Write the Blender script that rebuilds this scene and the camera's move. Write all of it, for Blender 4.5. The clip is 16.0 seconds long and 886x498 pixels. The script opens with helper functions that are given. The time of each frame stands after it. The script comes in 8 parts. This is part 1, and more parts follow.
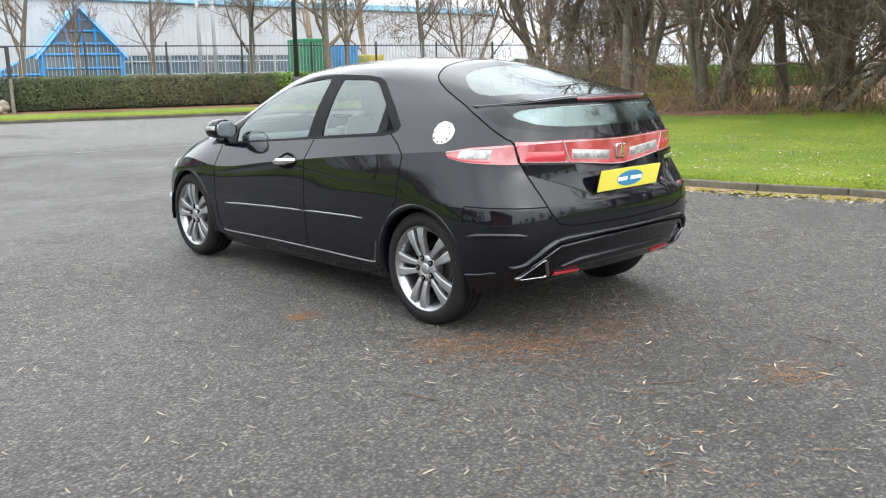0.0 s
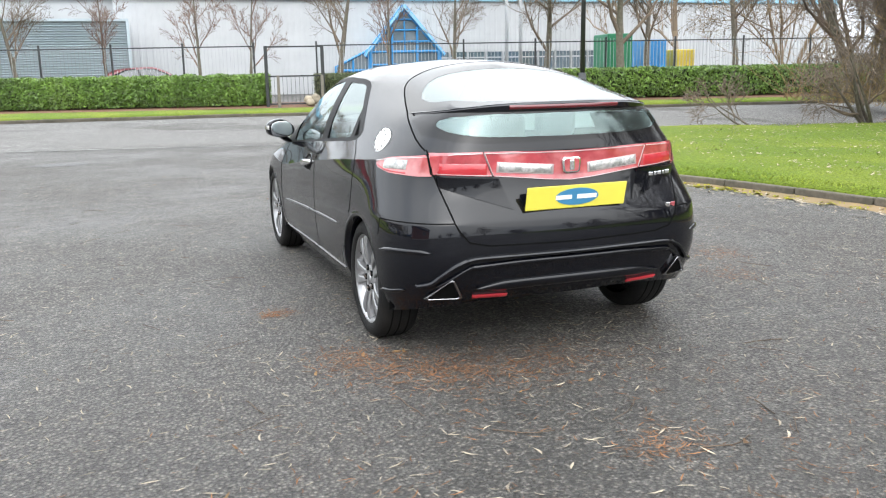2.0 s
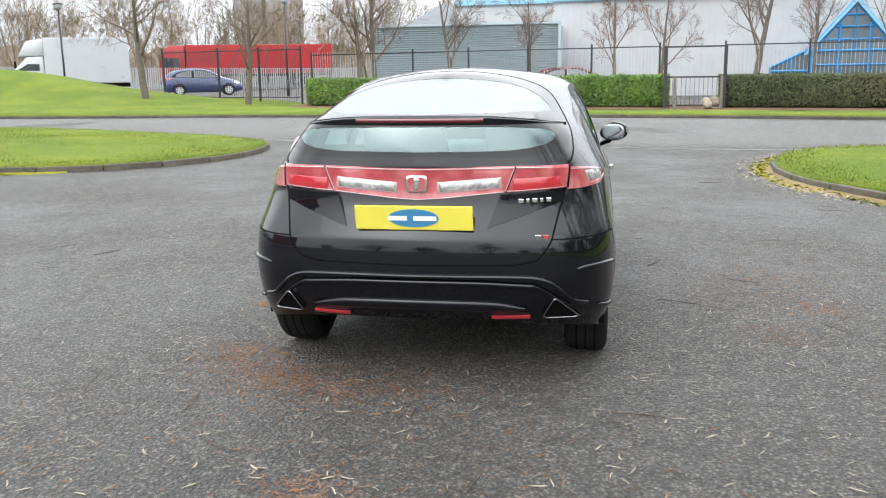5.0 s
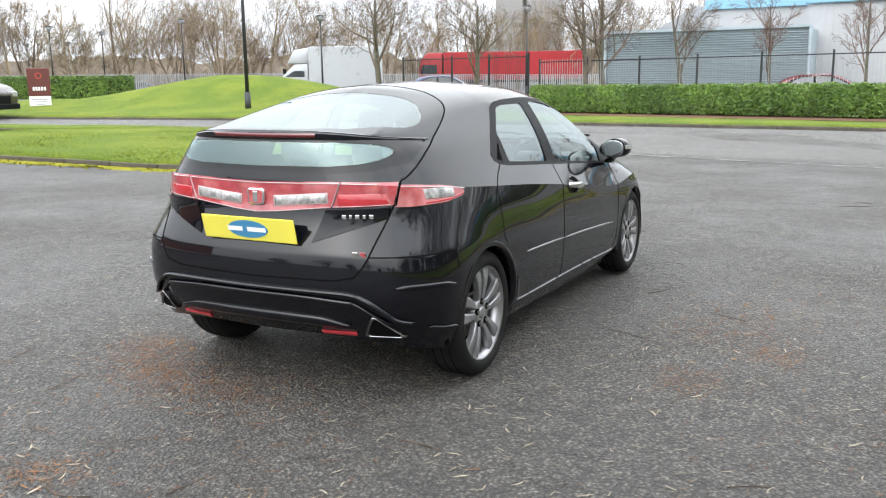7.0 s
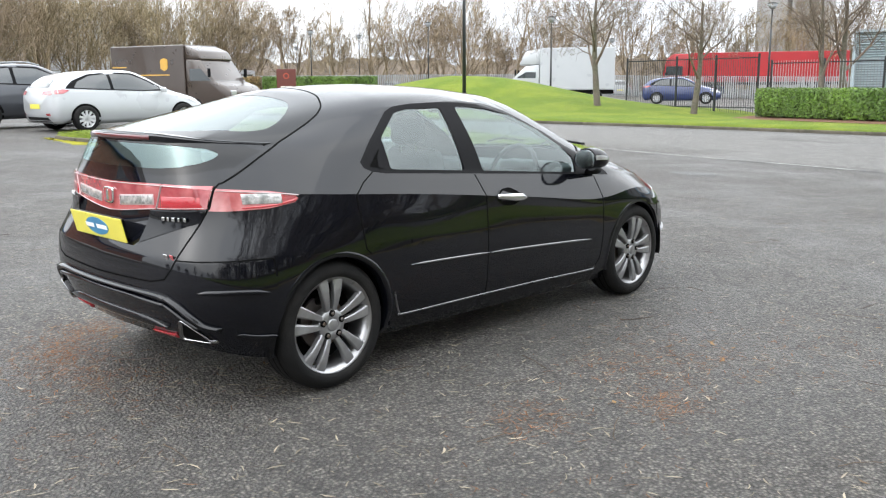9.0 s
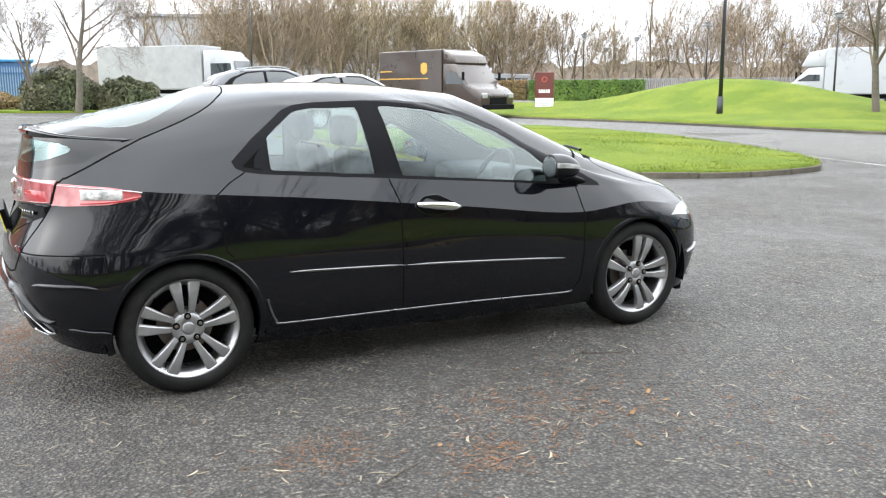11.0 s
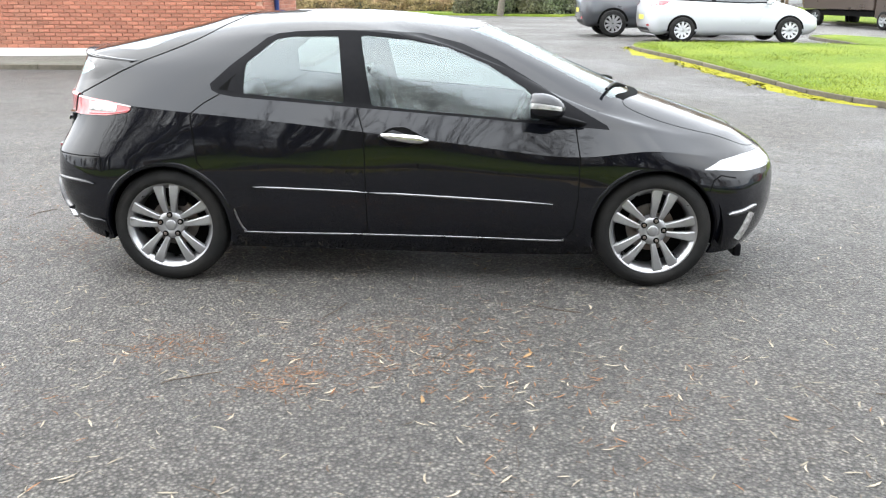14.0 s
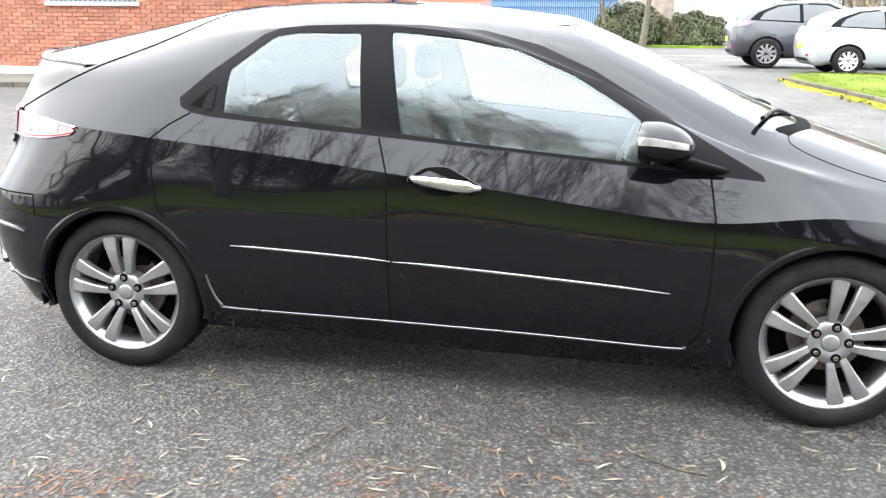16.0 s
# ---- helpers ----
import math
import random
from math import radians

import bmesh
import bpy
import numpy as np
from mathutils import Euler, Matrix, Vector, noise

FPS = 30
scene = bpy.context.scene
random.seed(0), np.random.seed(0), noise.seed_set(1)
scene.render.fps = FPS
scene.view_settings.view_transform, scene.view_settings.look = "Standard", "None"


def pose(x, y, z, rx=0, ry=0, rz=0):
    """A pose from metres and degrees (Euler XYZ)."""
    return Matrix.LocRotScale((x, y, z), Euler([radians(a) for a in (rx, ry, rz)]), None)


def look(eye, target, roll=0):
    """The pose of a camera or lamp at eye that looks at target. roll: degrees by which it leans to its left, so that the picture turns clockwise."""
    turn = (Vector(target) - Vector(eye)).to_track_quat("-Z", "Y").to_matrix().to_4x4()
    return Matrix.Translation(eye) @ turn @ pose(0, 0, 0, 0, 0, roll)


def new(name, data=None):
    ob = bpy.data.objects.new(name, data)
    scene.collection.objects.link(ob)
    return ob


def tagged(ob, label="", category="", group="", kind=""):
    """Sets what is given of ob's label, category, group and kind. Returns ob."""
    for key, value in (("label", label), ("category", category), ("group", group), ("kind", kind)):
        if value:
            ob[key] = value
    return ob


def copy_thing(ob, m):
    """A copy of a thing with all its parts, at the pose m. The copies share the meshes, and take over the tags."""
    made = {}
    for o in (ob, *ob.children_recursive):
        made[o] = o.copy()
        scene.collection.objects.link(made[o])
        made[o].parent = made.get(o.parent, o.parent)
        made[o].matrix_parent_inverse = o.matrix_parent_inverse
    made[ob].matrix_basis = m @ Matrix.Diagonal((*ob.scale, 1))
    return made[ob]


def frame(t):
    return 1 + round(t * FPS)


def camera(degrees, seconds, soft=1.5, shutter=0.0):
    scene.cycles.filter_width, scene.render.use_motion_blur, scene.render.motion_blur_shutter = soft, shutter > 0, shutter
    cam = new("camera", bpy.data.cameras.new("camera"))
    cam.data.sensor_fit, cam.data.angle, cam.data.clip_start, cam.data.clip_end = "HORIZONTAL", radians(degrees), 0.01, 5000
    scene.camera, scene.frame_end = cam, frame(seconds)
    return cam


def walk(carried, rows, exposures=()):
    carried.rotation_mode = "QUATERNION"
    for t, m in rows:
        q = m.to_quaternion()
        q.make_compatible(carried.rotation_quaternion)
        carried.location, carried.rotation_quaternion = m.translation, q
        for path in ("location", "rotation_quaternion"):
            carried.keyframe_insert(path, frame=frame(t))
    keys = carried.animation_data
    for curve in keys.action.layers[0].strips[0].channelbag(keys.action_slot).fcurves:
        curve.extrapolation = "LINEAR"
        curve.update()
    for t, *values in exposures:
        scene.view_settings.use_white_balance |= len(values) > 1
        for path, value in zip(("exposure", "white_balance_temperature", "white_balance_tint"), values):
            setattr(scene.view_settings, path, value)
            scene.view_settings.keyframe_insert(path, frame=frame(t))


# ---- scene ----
cam = camera(53.7, 16.0, 1.2)
PATH = [
    (0, (-3.864, -4.861, 1.408), (-2.555, -3.406, 0.995), -0.8),
    (0.5, (-3.475, -5.186, 1.424), (-2.307, -3.615, 1.013), -0.8),
    (1, (-3.011, -5.422, 1.433), (-1.999, -3.746, 1.023), -0.8),
    (1.5, (-2.495, -5.628, 1.437), (-1.668, -3.854, 1.024), -0.9),
    (2, (-1.981, -5.727, 1.425), (-1.319, -3.885, 1.012), -1.0),
    (2.5, (-1.488, -5.869, 1.434), (-0.86, -4.015, 1.02), -0.1),
    (3, (-1.039, -5.954, 1.437), (-0.544, -4.059, 1.029), 0.0),
    (3.5, (-0.562, -5.956, 1.454), (-0.309, -4.014, 1.048), -0.5),
    (4, (-0.052, -5.954, 1.451), (-0.034, -3.995, 1.049), -0.9),
    (4.2, (0.136, -5.936, 1.439), (0.071, -3.978, 1.036), -0.9),
    (6.3, (2.093, -5.449, 1.457), (1.328, -3.642, 1.069), -0.7),
    (6.5, (2.283, -5.376, 1.476), (1.468, -3.591, 1.088), -0.7),
    (7, (2.693, -5.127, 1.46), (1.763, -3.398, 1.081), -0.7),
    (7.5, (3.112, -4.861, 1.463), (2.09, -3.183, 1.087), -0.7),
    (8, (3.484, -4.547, 1.465), (2.333, -2.955, 1.095), -0.9),
    (8.5, (3.807, -4.19, 1.454), (2.53, -2.695, 1.086), -0.8),
    (8.7, (3.939, -4.042, 1.456), (2.618, -2.587, 1.086), -0.6),
    (10.8, (4.834, -2.168, 1.415), (3.09, -1.256, 1.058), -0.3),
    (11, (4.936, -1.978, 1.41), (3.169, -1.113, 1.051), -0.3),
    (11.5, (5.152, -1.57, 1.471), (3.324, -0.846, 1.104), -0.1),
    (12, (5.279, -1.14, 1.455), (3.393, -0.585, 1.085), -0.2),
    (12.5, (5.419, -0.718, 1.461), (3.499, -0.368, 1.021), -0.1),
    (13, (5.463, -0.319, 1.479), (3.547, -0.148, 0.931), 0.0),
    (13.5, (5.482, 0.083, 1.528), (3.564, 0.094, 0.962), 0.1),
    (14, (5.439, 0.412, 1.552), (3.522, 0.321, 0.989), 0.2),
    (14.5, (5.181, 0.619, 1.511), (3.264, 0.408, 0.983), 0.2),
    (15, (4.842, 0.754, 1.5), (2.928, 0.458, 1.002), 0.4),
    (15.5, (4.414, 0.733, 1.432), (2.504, 0.408, 0.935), 0.8),
    (16, (3.85, 0.602, 1.358), (1.953, 0.208, 0.861), 0.6),
]
EXPOSURES = [(0, 1.5), (2.5, 1.58), (4, 1.38), (8.5, 1.40), (11, 1.64), (12, 1.74), (12.5, 2.0), (13.5, 1.97), (14, 2.0), (14.5, 2.28), (15, 2.36), (16, 2.45)]
walk(cam, [(t, look(eye, target, roll)) for t, eye, target, roll in PATH], EXPOSURES)

# ---- world ----
world = bpy.data.worlds.new("overcast_sky")
scene.world = world
world.use_nodes = True
_n, _l = world.node_tree.nodes, world.node_tree.links
_n.clear()
_out = _n.new("ShaderNodeOutputWorld")
_bg = _n.new("ShaderNodeBackground")
_sky = _n.new("ShaderNodeTexSky")
_sky.sky_type = "NISHITA"
_sky.sun_disc = False
_sky.sun_elevation, _sky.sun_rotation = radians(38), radians(200)
_sky.air_density, _sky.dust_density = 1.0, 6.0
_hsv = _n.new("ShaderNodeHueSaturation")
_hsv.inputs["Saturation"].default_value = 0.15
_hsv.inputs["Value"].default_value = 0.10
_cloud = _n.new("ShaderNodeTexNoise")
_cloud.inputs["Scale"].default_value = 1.8
_cloud.inputs["Detail"].default_value = 5
_ramp = _n.new("ShaderNodeValToRGB")
_ramp.color_ramp.elements[0].position, _ramp.color_ramp.elements[0].color = 0.30, (0.72, 0.79, 0.88, 1)
_ramp.color_ramp.elements[1].position, _ramp.color_ramp.elements[1].color = 0.70, (1.19, 1.23, 1.26, 1)
_mix = _n.new("ShaderNodeMix")
_mix.data_type = "RGBA"
_mix.inputs[0].default_value = 0.82
_l.new(_sky.outputs[0], _hsv.inputs["Color"])
_l.new(_cloud.outputs["Fac"], _ramp.inputs[0])
_l.new(_hsv.outputs[0], _mix.inputs[6])
_l.new(_ramp.outputs[0], _mix.inputs[7])
# an overcast sky is brightest overhead
_tc = _n.new("ShaderNodeTexCoord")
_sep = _n.new("ShaderNodeSeparateXYZ")
_up = _n.new("ShaderNodeMapRange")
_up.inputs["To Min"].default_value, _up.inputs["To Max"].default_value = 0.58, 1.38
_scale = _n.new("ShaderNodeVectorMath")
_scale.operation = "SCALE"
_l.new(_tc.outputs["Generated"], _sep.inputs[0])
_l.new(_sep.outputs["Z"], _up.inputs["Value"])
_l.new(_mix.outputs[2], _scale.inputs[0])
_l.new(_up.outputs[0], _scale.inputs["Scale"])
_l.new(_scale.outputs[0], _bg.inputs["Color"])
_bg.inputs["Strength"].default_value = 1.25
_l.new(_bg.outputs[0], _out.inputs[0])
sun = new("sun", bpy.data.lights.new("sun", "SUN"))
sun.data.energy, sun.data.angle, sun.data.color = 0.6, radians(110), (1.0, 0.97, 0.92)
sun.matrix_world = look((0, 0, 30), (0 - 12, 0 + 14, 0))

# ---- materials ----
def mat(name, color, rough=0.6, metal=0.0, spread=0.15, scale=8.0, bump=0.0, bump_scale=60.0, coat=0.0, second=None,
        second_scale=1.2, second_amount=0.5, rough_spread=0.1, island=0.0, spec=0.5, emit=0.0, obj_random=0.0, coat_ior=1.5):
    """A procedural surface: fine variation of value, a second colour in large patches, relief."""
    m = bpy.data.materials.new(name)
    m.use_nodes = True
    nt = m.node_tree
    n, l = nt.nodes, nt.links
    b = n["Principled BSDF"]
    b.inputs["Metallic"].default_value = metal
    b.inputs["Coat Weight"].default_value = coat
    b.inputs["Coat Roughness"].default_value = 0.03
    b.inputs["Coat IOR"].default_value = coat_ior
    b.inputs["Specular IOR Level"].default_value = spec
    tc = n.new("ShaderNodeTexCoord")
    nz = n.new("ShaderNodeTexNoise")
    nz.inputs["Scale"].default_value, nz.inputs["Detail"].default_value = scale, 6
    l.new(tc.outputs["Object"], nz.inputs["Vector"])
    mr = n.new("ShaderNodeMapRange")
    mr.inputs["From Min"].default_value, mr.inputs["From Max"].default_value = 0.25, 0.75
    mr.inputs["To Min"].default_value, mr.inputs["To Max"].default_value = 1 - spread, 1 + spread
    l.new(nz.outputs["Fac"], mr.inputs["Value"])
    base = n.new("ShaderNodeRGB")
    base.outputs[0].default_value = (*color, 1)
    col = base.outputs[0]
    if second:
        n2 = n.new("ShaderNodeTexNoise")
        n2.inputs["Scale"].default_value, n2.inputs["Detail"].default_value = second_scale, 4
        l.new(tc.outputs["Object"], n2.inputs["Vector"])
        r2 = n.new("ShaderNodeMapRange")
        r2.inputs["From Min"].default_value, r2.inputs["From Max"].default_value = 0.42, 0.62
        r2.inputs["To Max"].default_value = second_amount
        l.new(n2.outputs["Fac"], r2.inputs["Value"])
        mx = n.new("ShaderNodeMix")
        mx.data_type = "RGBA"
        l.new(r2.outputs[0], mx.inputs[0])
        l.new(col, mx.inputs[6])
        mx.inputs[7].default_value = (*second, 1)
        col = mx.outputs[2]
    vm = n.new("ShaderNodeVectorMath")
    vm.operation = "SCALE"
    l.new(col, vm.inputs[0])
    l.new(mr.outputs[0], vm.inputs["Scale"])
    col = vm.outputs[0]
    if island or obj_random:
        src = n.new("ShaderNodeNewGeometry").outputs["Random Per Island"] if island else n.new("ShaderNodeObjectInfo").outputs["Random"]
        ri = n.new("ShaderNodeMapRange")
        a = island or obj_random
        ri.inputs["To Min"].default_value, ri.inputs["To Max"].default_value = 1 - a, 1 + a
        l.new(src, ri.inputs["Value"])
        v2 = n.new("ShaderNodeVectorMath")
        v2.operation = "SCALE"
        l.new(col, v2.inputs[0])
        l.new(ri.outputs[0], v2.inputs["Scale"])
        col = v2.outputs[0]
    l.new(col, b.inputs["Base Color"])
    rr = n.new("ShaderNodeMapRange")
    rr.inputs["To Min"].default_value, rr.inputs["To Max"].default_value = max(0.02, rough - rough_spread), min(1, rough + rough_spread)
    l.new(nz.outputs["Fac"], rr.inputs["Value"])
    l.new(rr.outputs[0], b.inputs["Roughness"])
    if bump:
        nb = n.new("ShaderNodeTexNoise")
        nb.inputs["Scale"].default_value, nb.inputs["Detail"].default_value = bump_scale, 4
        l.new(tc.outputs["Object"], nb.inputs["Vector"])
        bp = n.new("ShaderNodeBump")
        bp.inputs["Strength"].default_value, bp.inputs["Distance"].default_value = bump, 0.02
        l.new(nb.outputs["Fac"], bp.inputs["Height"])
        l.new(bp.outputs[0], b.inputs["Normal"])
    if emit:
        b.inputs["Emission Strength"].default_value = emit
        b.inputs["Emission Color"].default_value = (*color, 1)
    return m


def glass_mat(name, tint, rough=0.01, least=0.13, shine=(0.88, 0.96, 0.96)):
    """A single pane: clear straight on, more and more of a mirror towards grazing."""
    m = bpy.data.materials.new(name)
    m.use_nodes = True
    n, l = m.node_tree.nodes, m.node_tree.links
    n.clear()
    out, mix, tr, gl, lw = (n.new(k) for k in ("ShaderNodeOutputMaterial", "ShaderNodeMixShader", "ShaderNodeBsdfTransparent",
                                             "ShaderNodeBsdfGlossy", "ShaderNodeLayerWeight"))
    tr.inputs[0].default_value = (*tint, 1)
    gl.inputs["Roughness"].default_value = rough
    gl.inputs["Color"].default_value = (*shine, 1)
    lw.inputs["Blend"].default_value = 0.5
    po, mr = n.new("ShaderNodeMath"), n.new("ShaderNodeMapRange")
    po.operation = "POWER"
    po.inputs[1].default_value = 4.4
    mr.inputs["To Min"].default_value = least
    l.new(lw.outputs["Facing"], po.inputs[0])
    l.new(po.outputs[0], mr.inputs["Value"])
    l.new(mr.outputs[0], mix.inputs[0])
    l.new(tr.outputs[0], mix.inputs[1])
    l.new(gl.outputs[0], mix.inputs[2])
    l.new(mix.outputs[0], out.inputs[0])
    return m


def asphalt_mat(name, dark, light, stone, wet):
    """Rolled tarmac: dark binder, pale chippings a centimetre across, damp smoother patches."""
    m = bpy.data.materials.new(name)
    m.use_nodes = True
    n, l = m.node_tree.nodes, m.node_tree.links
    b = n["Principled BSDF"]
    tc = n.new("ShaderNodeTexCoord")
    vo = n.new("ShaderNodeTexVoronoi")
    vo.inputs["Scale"].default_value = 66
    l.new(tc.outputs["Object"], vo.inputs["Vector"])
    big = n.new("ShaderNodeTexNoise")
    big.inputs["Scale"].default_value, big.inputs["Detail"].default_value, big.inputs["Roughness"].default_value = 0.45, 8, 0.62
    l.new(tc.outputs["Object"], big.inputs["Vector"])
    mid = n.new("ShaderNodeTexNoise")
    mid.inputs["Scale"].default_value, mid.inputs["Detail"].default_value, mid.inputs["Roughness"].default_value = 34, 8, 0.78
    l.new(tc.outputs["Object"], mid.inputs["Vector"])
    # pale chippings: some cells only
    sep = n.new("ShaderNodeSeparateColor")
    l.new(vo.outputs["Color"], sep.inputs[0])
    pick = n.new("ShaderNodeMapRange")
    pick.inputs["From Min"].default_value, pick.inputs["From Max"].default_value = 0.62, 1.0
    l.new(sep.outputs[0], pick.inputs["Value"])
    mixa = n.new("ShaderNodeMix")
    mixa.data_type = "RGBA"
    br = n.new("ShaderNodeMapRange")
    br.inputs["From Min"].default_value, br.inputs["From Max"].default_value = 0.35, 0.68
    l.new(big.outputs["Fac"], br.inputs["Value"])
    l.new(br.outputs[0], mixa.inputs[0])
    mixa.inputs[6].default_value, mixa.inputs[7].default_value = (*dark, 1), (*light, 1)
    mixb = n.new("ShaderNodeMix")
    mixb.data_type = "RGBA"
    l.new(pick.outputs[0], mixb.inputs[0])
    l.new(mixa.outputs[2], mixb.inputs[6])
    mixb.inputs[7].default_value = (*stone, 1)
    ms = n.new("ShaderNodeMapRange")
    ms.inputs["From Min"].default_value, ms.inputs["From Max"].default_value = 0.3, 0.7
    ms.inputs["To Min"].default_value, ms.inputs["To Max"].default_value = 0.42, 1.72
    l.new(mid.outputs["Fac"], ms.inputs["Value"])
    vm = n.new("ShaderNodeVectorMath")
    vm.operation = "SCALE"
    # darker binder between the chippings, with the shade of the pits painted in
    dome = n.new("ShaderNodeMapRange")
    dome.inputs["From Min"].default_value, dome.inputs["From Max"].default_value = 0.10, 0.62
    dome.inputs["To Min"].default_value, dome.inputs["To Max"].default_value = 1.36, 0.42
    l.new(vo.outputs["Distance"], dome.inputs["Value"])
    both = n.new("ShaderNodeMath")
    both.operation = "MULTIPLY"
    l.new(dome.outputs[0], both.inputs[0])
    l.new(ms.outputs[0], both.inputs[1])
    # grit and damp patches a hand across
    blot = n.new("ShaderNodeTexNoise")
    blot.inputs["Scale"].default_value, blot.inputs["Detail"].default_value, blot.inputs["Roughness"].default_value = 7, 10, 0.85
    l.new(tc.outputs["Object"], blot.inputs["Vector"])
    bl = n.new("ShaderNodeMapRange")
    bl.inputs["From Min"].default_value, bl.inputs["From Max"].default_value = 0.34, 0.66
    bl.inputs["To Min"].default_value, bl.inputs["To Max"].default_value = 0.55, 1.5
    l.new(blot.outputs["Fac"], bl.inputs["Value"])
    all3 = n.new("ShaderNodeMath")
    all3.operation = "MULTIPLY"
    l.new(both.outputs[0], all3.inputs[0])
    l.new(bl.outputs[0], all3.inputs[1])
    l.new(mixb.outputs[2], vm.inputs[0])
    l.new(all3.outputs[0], vm.inputs["Scale"])
    l.new(vm.outputs[0], b.inputs["Base Color"])
    rr = n.new("ShaderNodeMapRange")
    rr.inputs["From Min"].default_value, rr.inputs["From Max"].default_value = 0.35, 0.65
    rr.inputs["To Min"].default_value, rr.inputs["To Max"].default_value = wet, 0.82
    l.new(big.outputs["Fac"], rr.inputs["Value"])
    l.new(rr.outputs[0], b.inputs["Roughness"])
    add = n.new("ShaderNodeMath")
    add.operation = "SUBTRACT"
    l.new(mid.outputs["Fac"], add.inputs[0])
    l.new(vo.outputs["Distance"], add.inputs[1])
    bp = n.new("ShaderNodeBump")
    bp.inputs["Strength"].default_value, bp.inputs["Distance"].default_value = 1.0, 0.026
    l.new(add.outputs[0], bp.inputs["Height"])
    l.new(bp.outputs[0], b.inputs["Normal"])
    return m


M_TARMAC = asphalt_mat("dark_tarmac", (0.074, 0.0700, 0.0645), (0.112, 0.1040, 0.0945), (0.176, 0.161, 0.141), 0.42)
M_ROAD = asphalt_mat("worn_road", (0.159, 0.153, 0.143), (0.185, 0.179, 0.168), (0.305, 0.293, 0.274), 0.62)
M_PAINT = mat("black_car_paint", (0.0026, 0.0030, 0.0050), 0.42, 0.0, 0.25, 3.0, coat=1.0, rough_spread=0.08, spec=0.02, coat_ior=1.45)
M_GLOSSBLACK = mat("gloss_black_surround", (0.005, 0.005, 0.0055), 0.3, 0.0, 0.2, 3.0, coat=1.0, rough_spread=0.04, spec=0.0, coat_ior=1.4)
M_LAMPDEEP = mat("smoked_red_lens", (0.10, 0.008, 0.012), 0.15, 0, 0.1, 20, coat=1.0)
M_BLACKTRIM = mat("satin_black_trim", (0.006, 0.006, 0.007), 0.4, 0, 0.2, 30, 0.05, 400, spec=0.07)
M_RUBBER = mat("tyre_rubber", (0.0091, 0.0091, 0.0091), 0.75, 0, 0.25, 20, 0.3, 150, second=(0.0195, 0.0182, 0.0169), second_scale=5, second_amount=0.5, spec=0.18)
M_UNDER = mat("underbody_black", (0.0045, 0.0045, 0.0045), 0.9, 0, 0.2, 10, spec=0.05)
M_ALLOY = mat("grey_alloy", (0.36, 0.36, 0.37), 0.30, 0.9, 0.12, 12, second=(0.202, 0.194, 0.185), second_scale=6, second_amount=0.35)
M_SPOKE = mat("satin_grey_spoke", (0.35, 0.352, 0.36), 0.38, 0.75, 0.10, 14, second=(0.25, 0.245, 0.24), second_scale=9, second_amount=0.4)
M_CHROME = mat("chrome", (0.78, 0.78, 0.79), 0.08, 1.0, 0.05, 10, rough_spread=0.03)
M_DARKCHROME = mat("dark_chrome", (0.30, 0.30, 0.31), 0.14, 1.0, 0.08, 10, rough_spread=0.04)
M_MIRROR = mat("silvered_mirror", (0.46, 0.48, 0.49), 0.04, 1.0, 0.04, 10, rough_spread=0.01)
M_BRIGHT = mat("brushed_bright_trim", (0.29, 0.29, 0.30), 0.30, 1.0, 0.08, 10)
M_STEEL = mat("brake_steel", (0.22, 0.20, 0.19), 0.45, 0.9, 0.2, 20, second=(0.16, 0.09, 0.05), second_scale=8)
# the pale pink second colour paints sky sheen into the red lens
M_LAMPRED = mat("red_lamp_lens", (0.34, 0.040, 0.050), 0.12, 0, 0.25, 14, coat=1.0, second=(0.40, 0.13, 0.13), second_scale=7, second_amount=0.6, coat_ior=1.62)
M_LAMPDARK = mat("deep_red_lens", (0.38, 0.020, 0.028), 0.12, 0, 0.1, 20, coat=1.0)
M_LAMPCLEAR = mat("clear_lamp_lens", (0.46, 0.45, 0.44), 0.10, 0.35, 0.4, 55, 0.12, 90, coat=1.0, second=(0.17, 0.18, 0.17), second_scale=26, second_amount=0.7)
M_LAMPEDGE = mat("clear_lens_edge", (0.40, 0.30, 0.30), 0.10, 0.1, 0.12, 12, coat=1.0)
M_LAMPCORNER = mat("clear_and_red_corner_lens", (0.34, 0.060, 0.064), 0.10, 0, 0.25, 14, coat=1.0, second=(0.40, 0.17, 0.165), second_scale=7, second_amount=0.6)
M_HEADLAMP = mat("headlamp_lens", (0.351, 0.36, 0.369), 0.07, 0.25, 0.1, 12, coat=1.0)
M_PLATE = mat("yellow_number_plate", (0.70, 0.62, 0.08), 0.3, 0, 0.06, 6, coat=0.4)
M_BLUE = mat("blue_print", (0.045, 0.20, 0.36), 0.4, 0, 0.05, 6)
M_WHITE = mat("white_print", (0.82, 0.82, 0.82), 0.4, 0, 0.04, 6)
M_GLASS = glass_mat("tinted_car_glass", (0.60, 0.695, 0.685), least=0.112)
M_LINER = mat("grey_headlining", (0.15, 0.155, 0.16), 0.9, 0, 0.15, 20, spec=0.1)
M_GLASSDARK = glass_mat("rear_screen_glass", (0.42, 0.50, 0.48), least=0.16, shine=(0.76, 0.82, 0.82))
M_GLASSLOW = glass_mat("green_tinted_lower_screen", (0.68, 0.84, 0.82), least=0.155, shine=(0.70, 0.88, 0.87))
M_SEAT = mat("dark_grey_seat_cloth", (0.085, 0.089, 0.095), 0.9, 0, 0.25, 40, 0.2, 500)
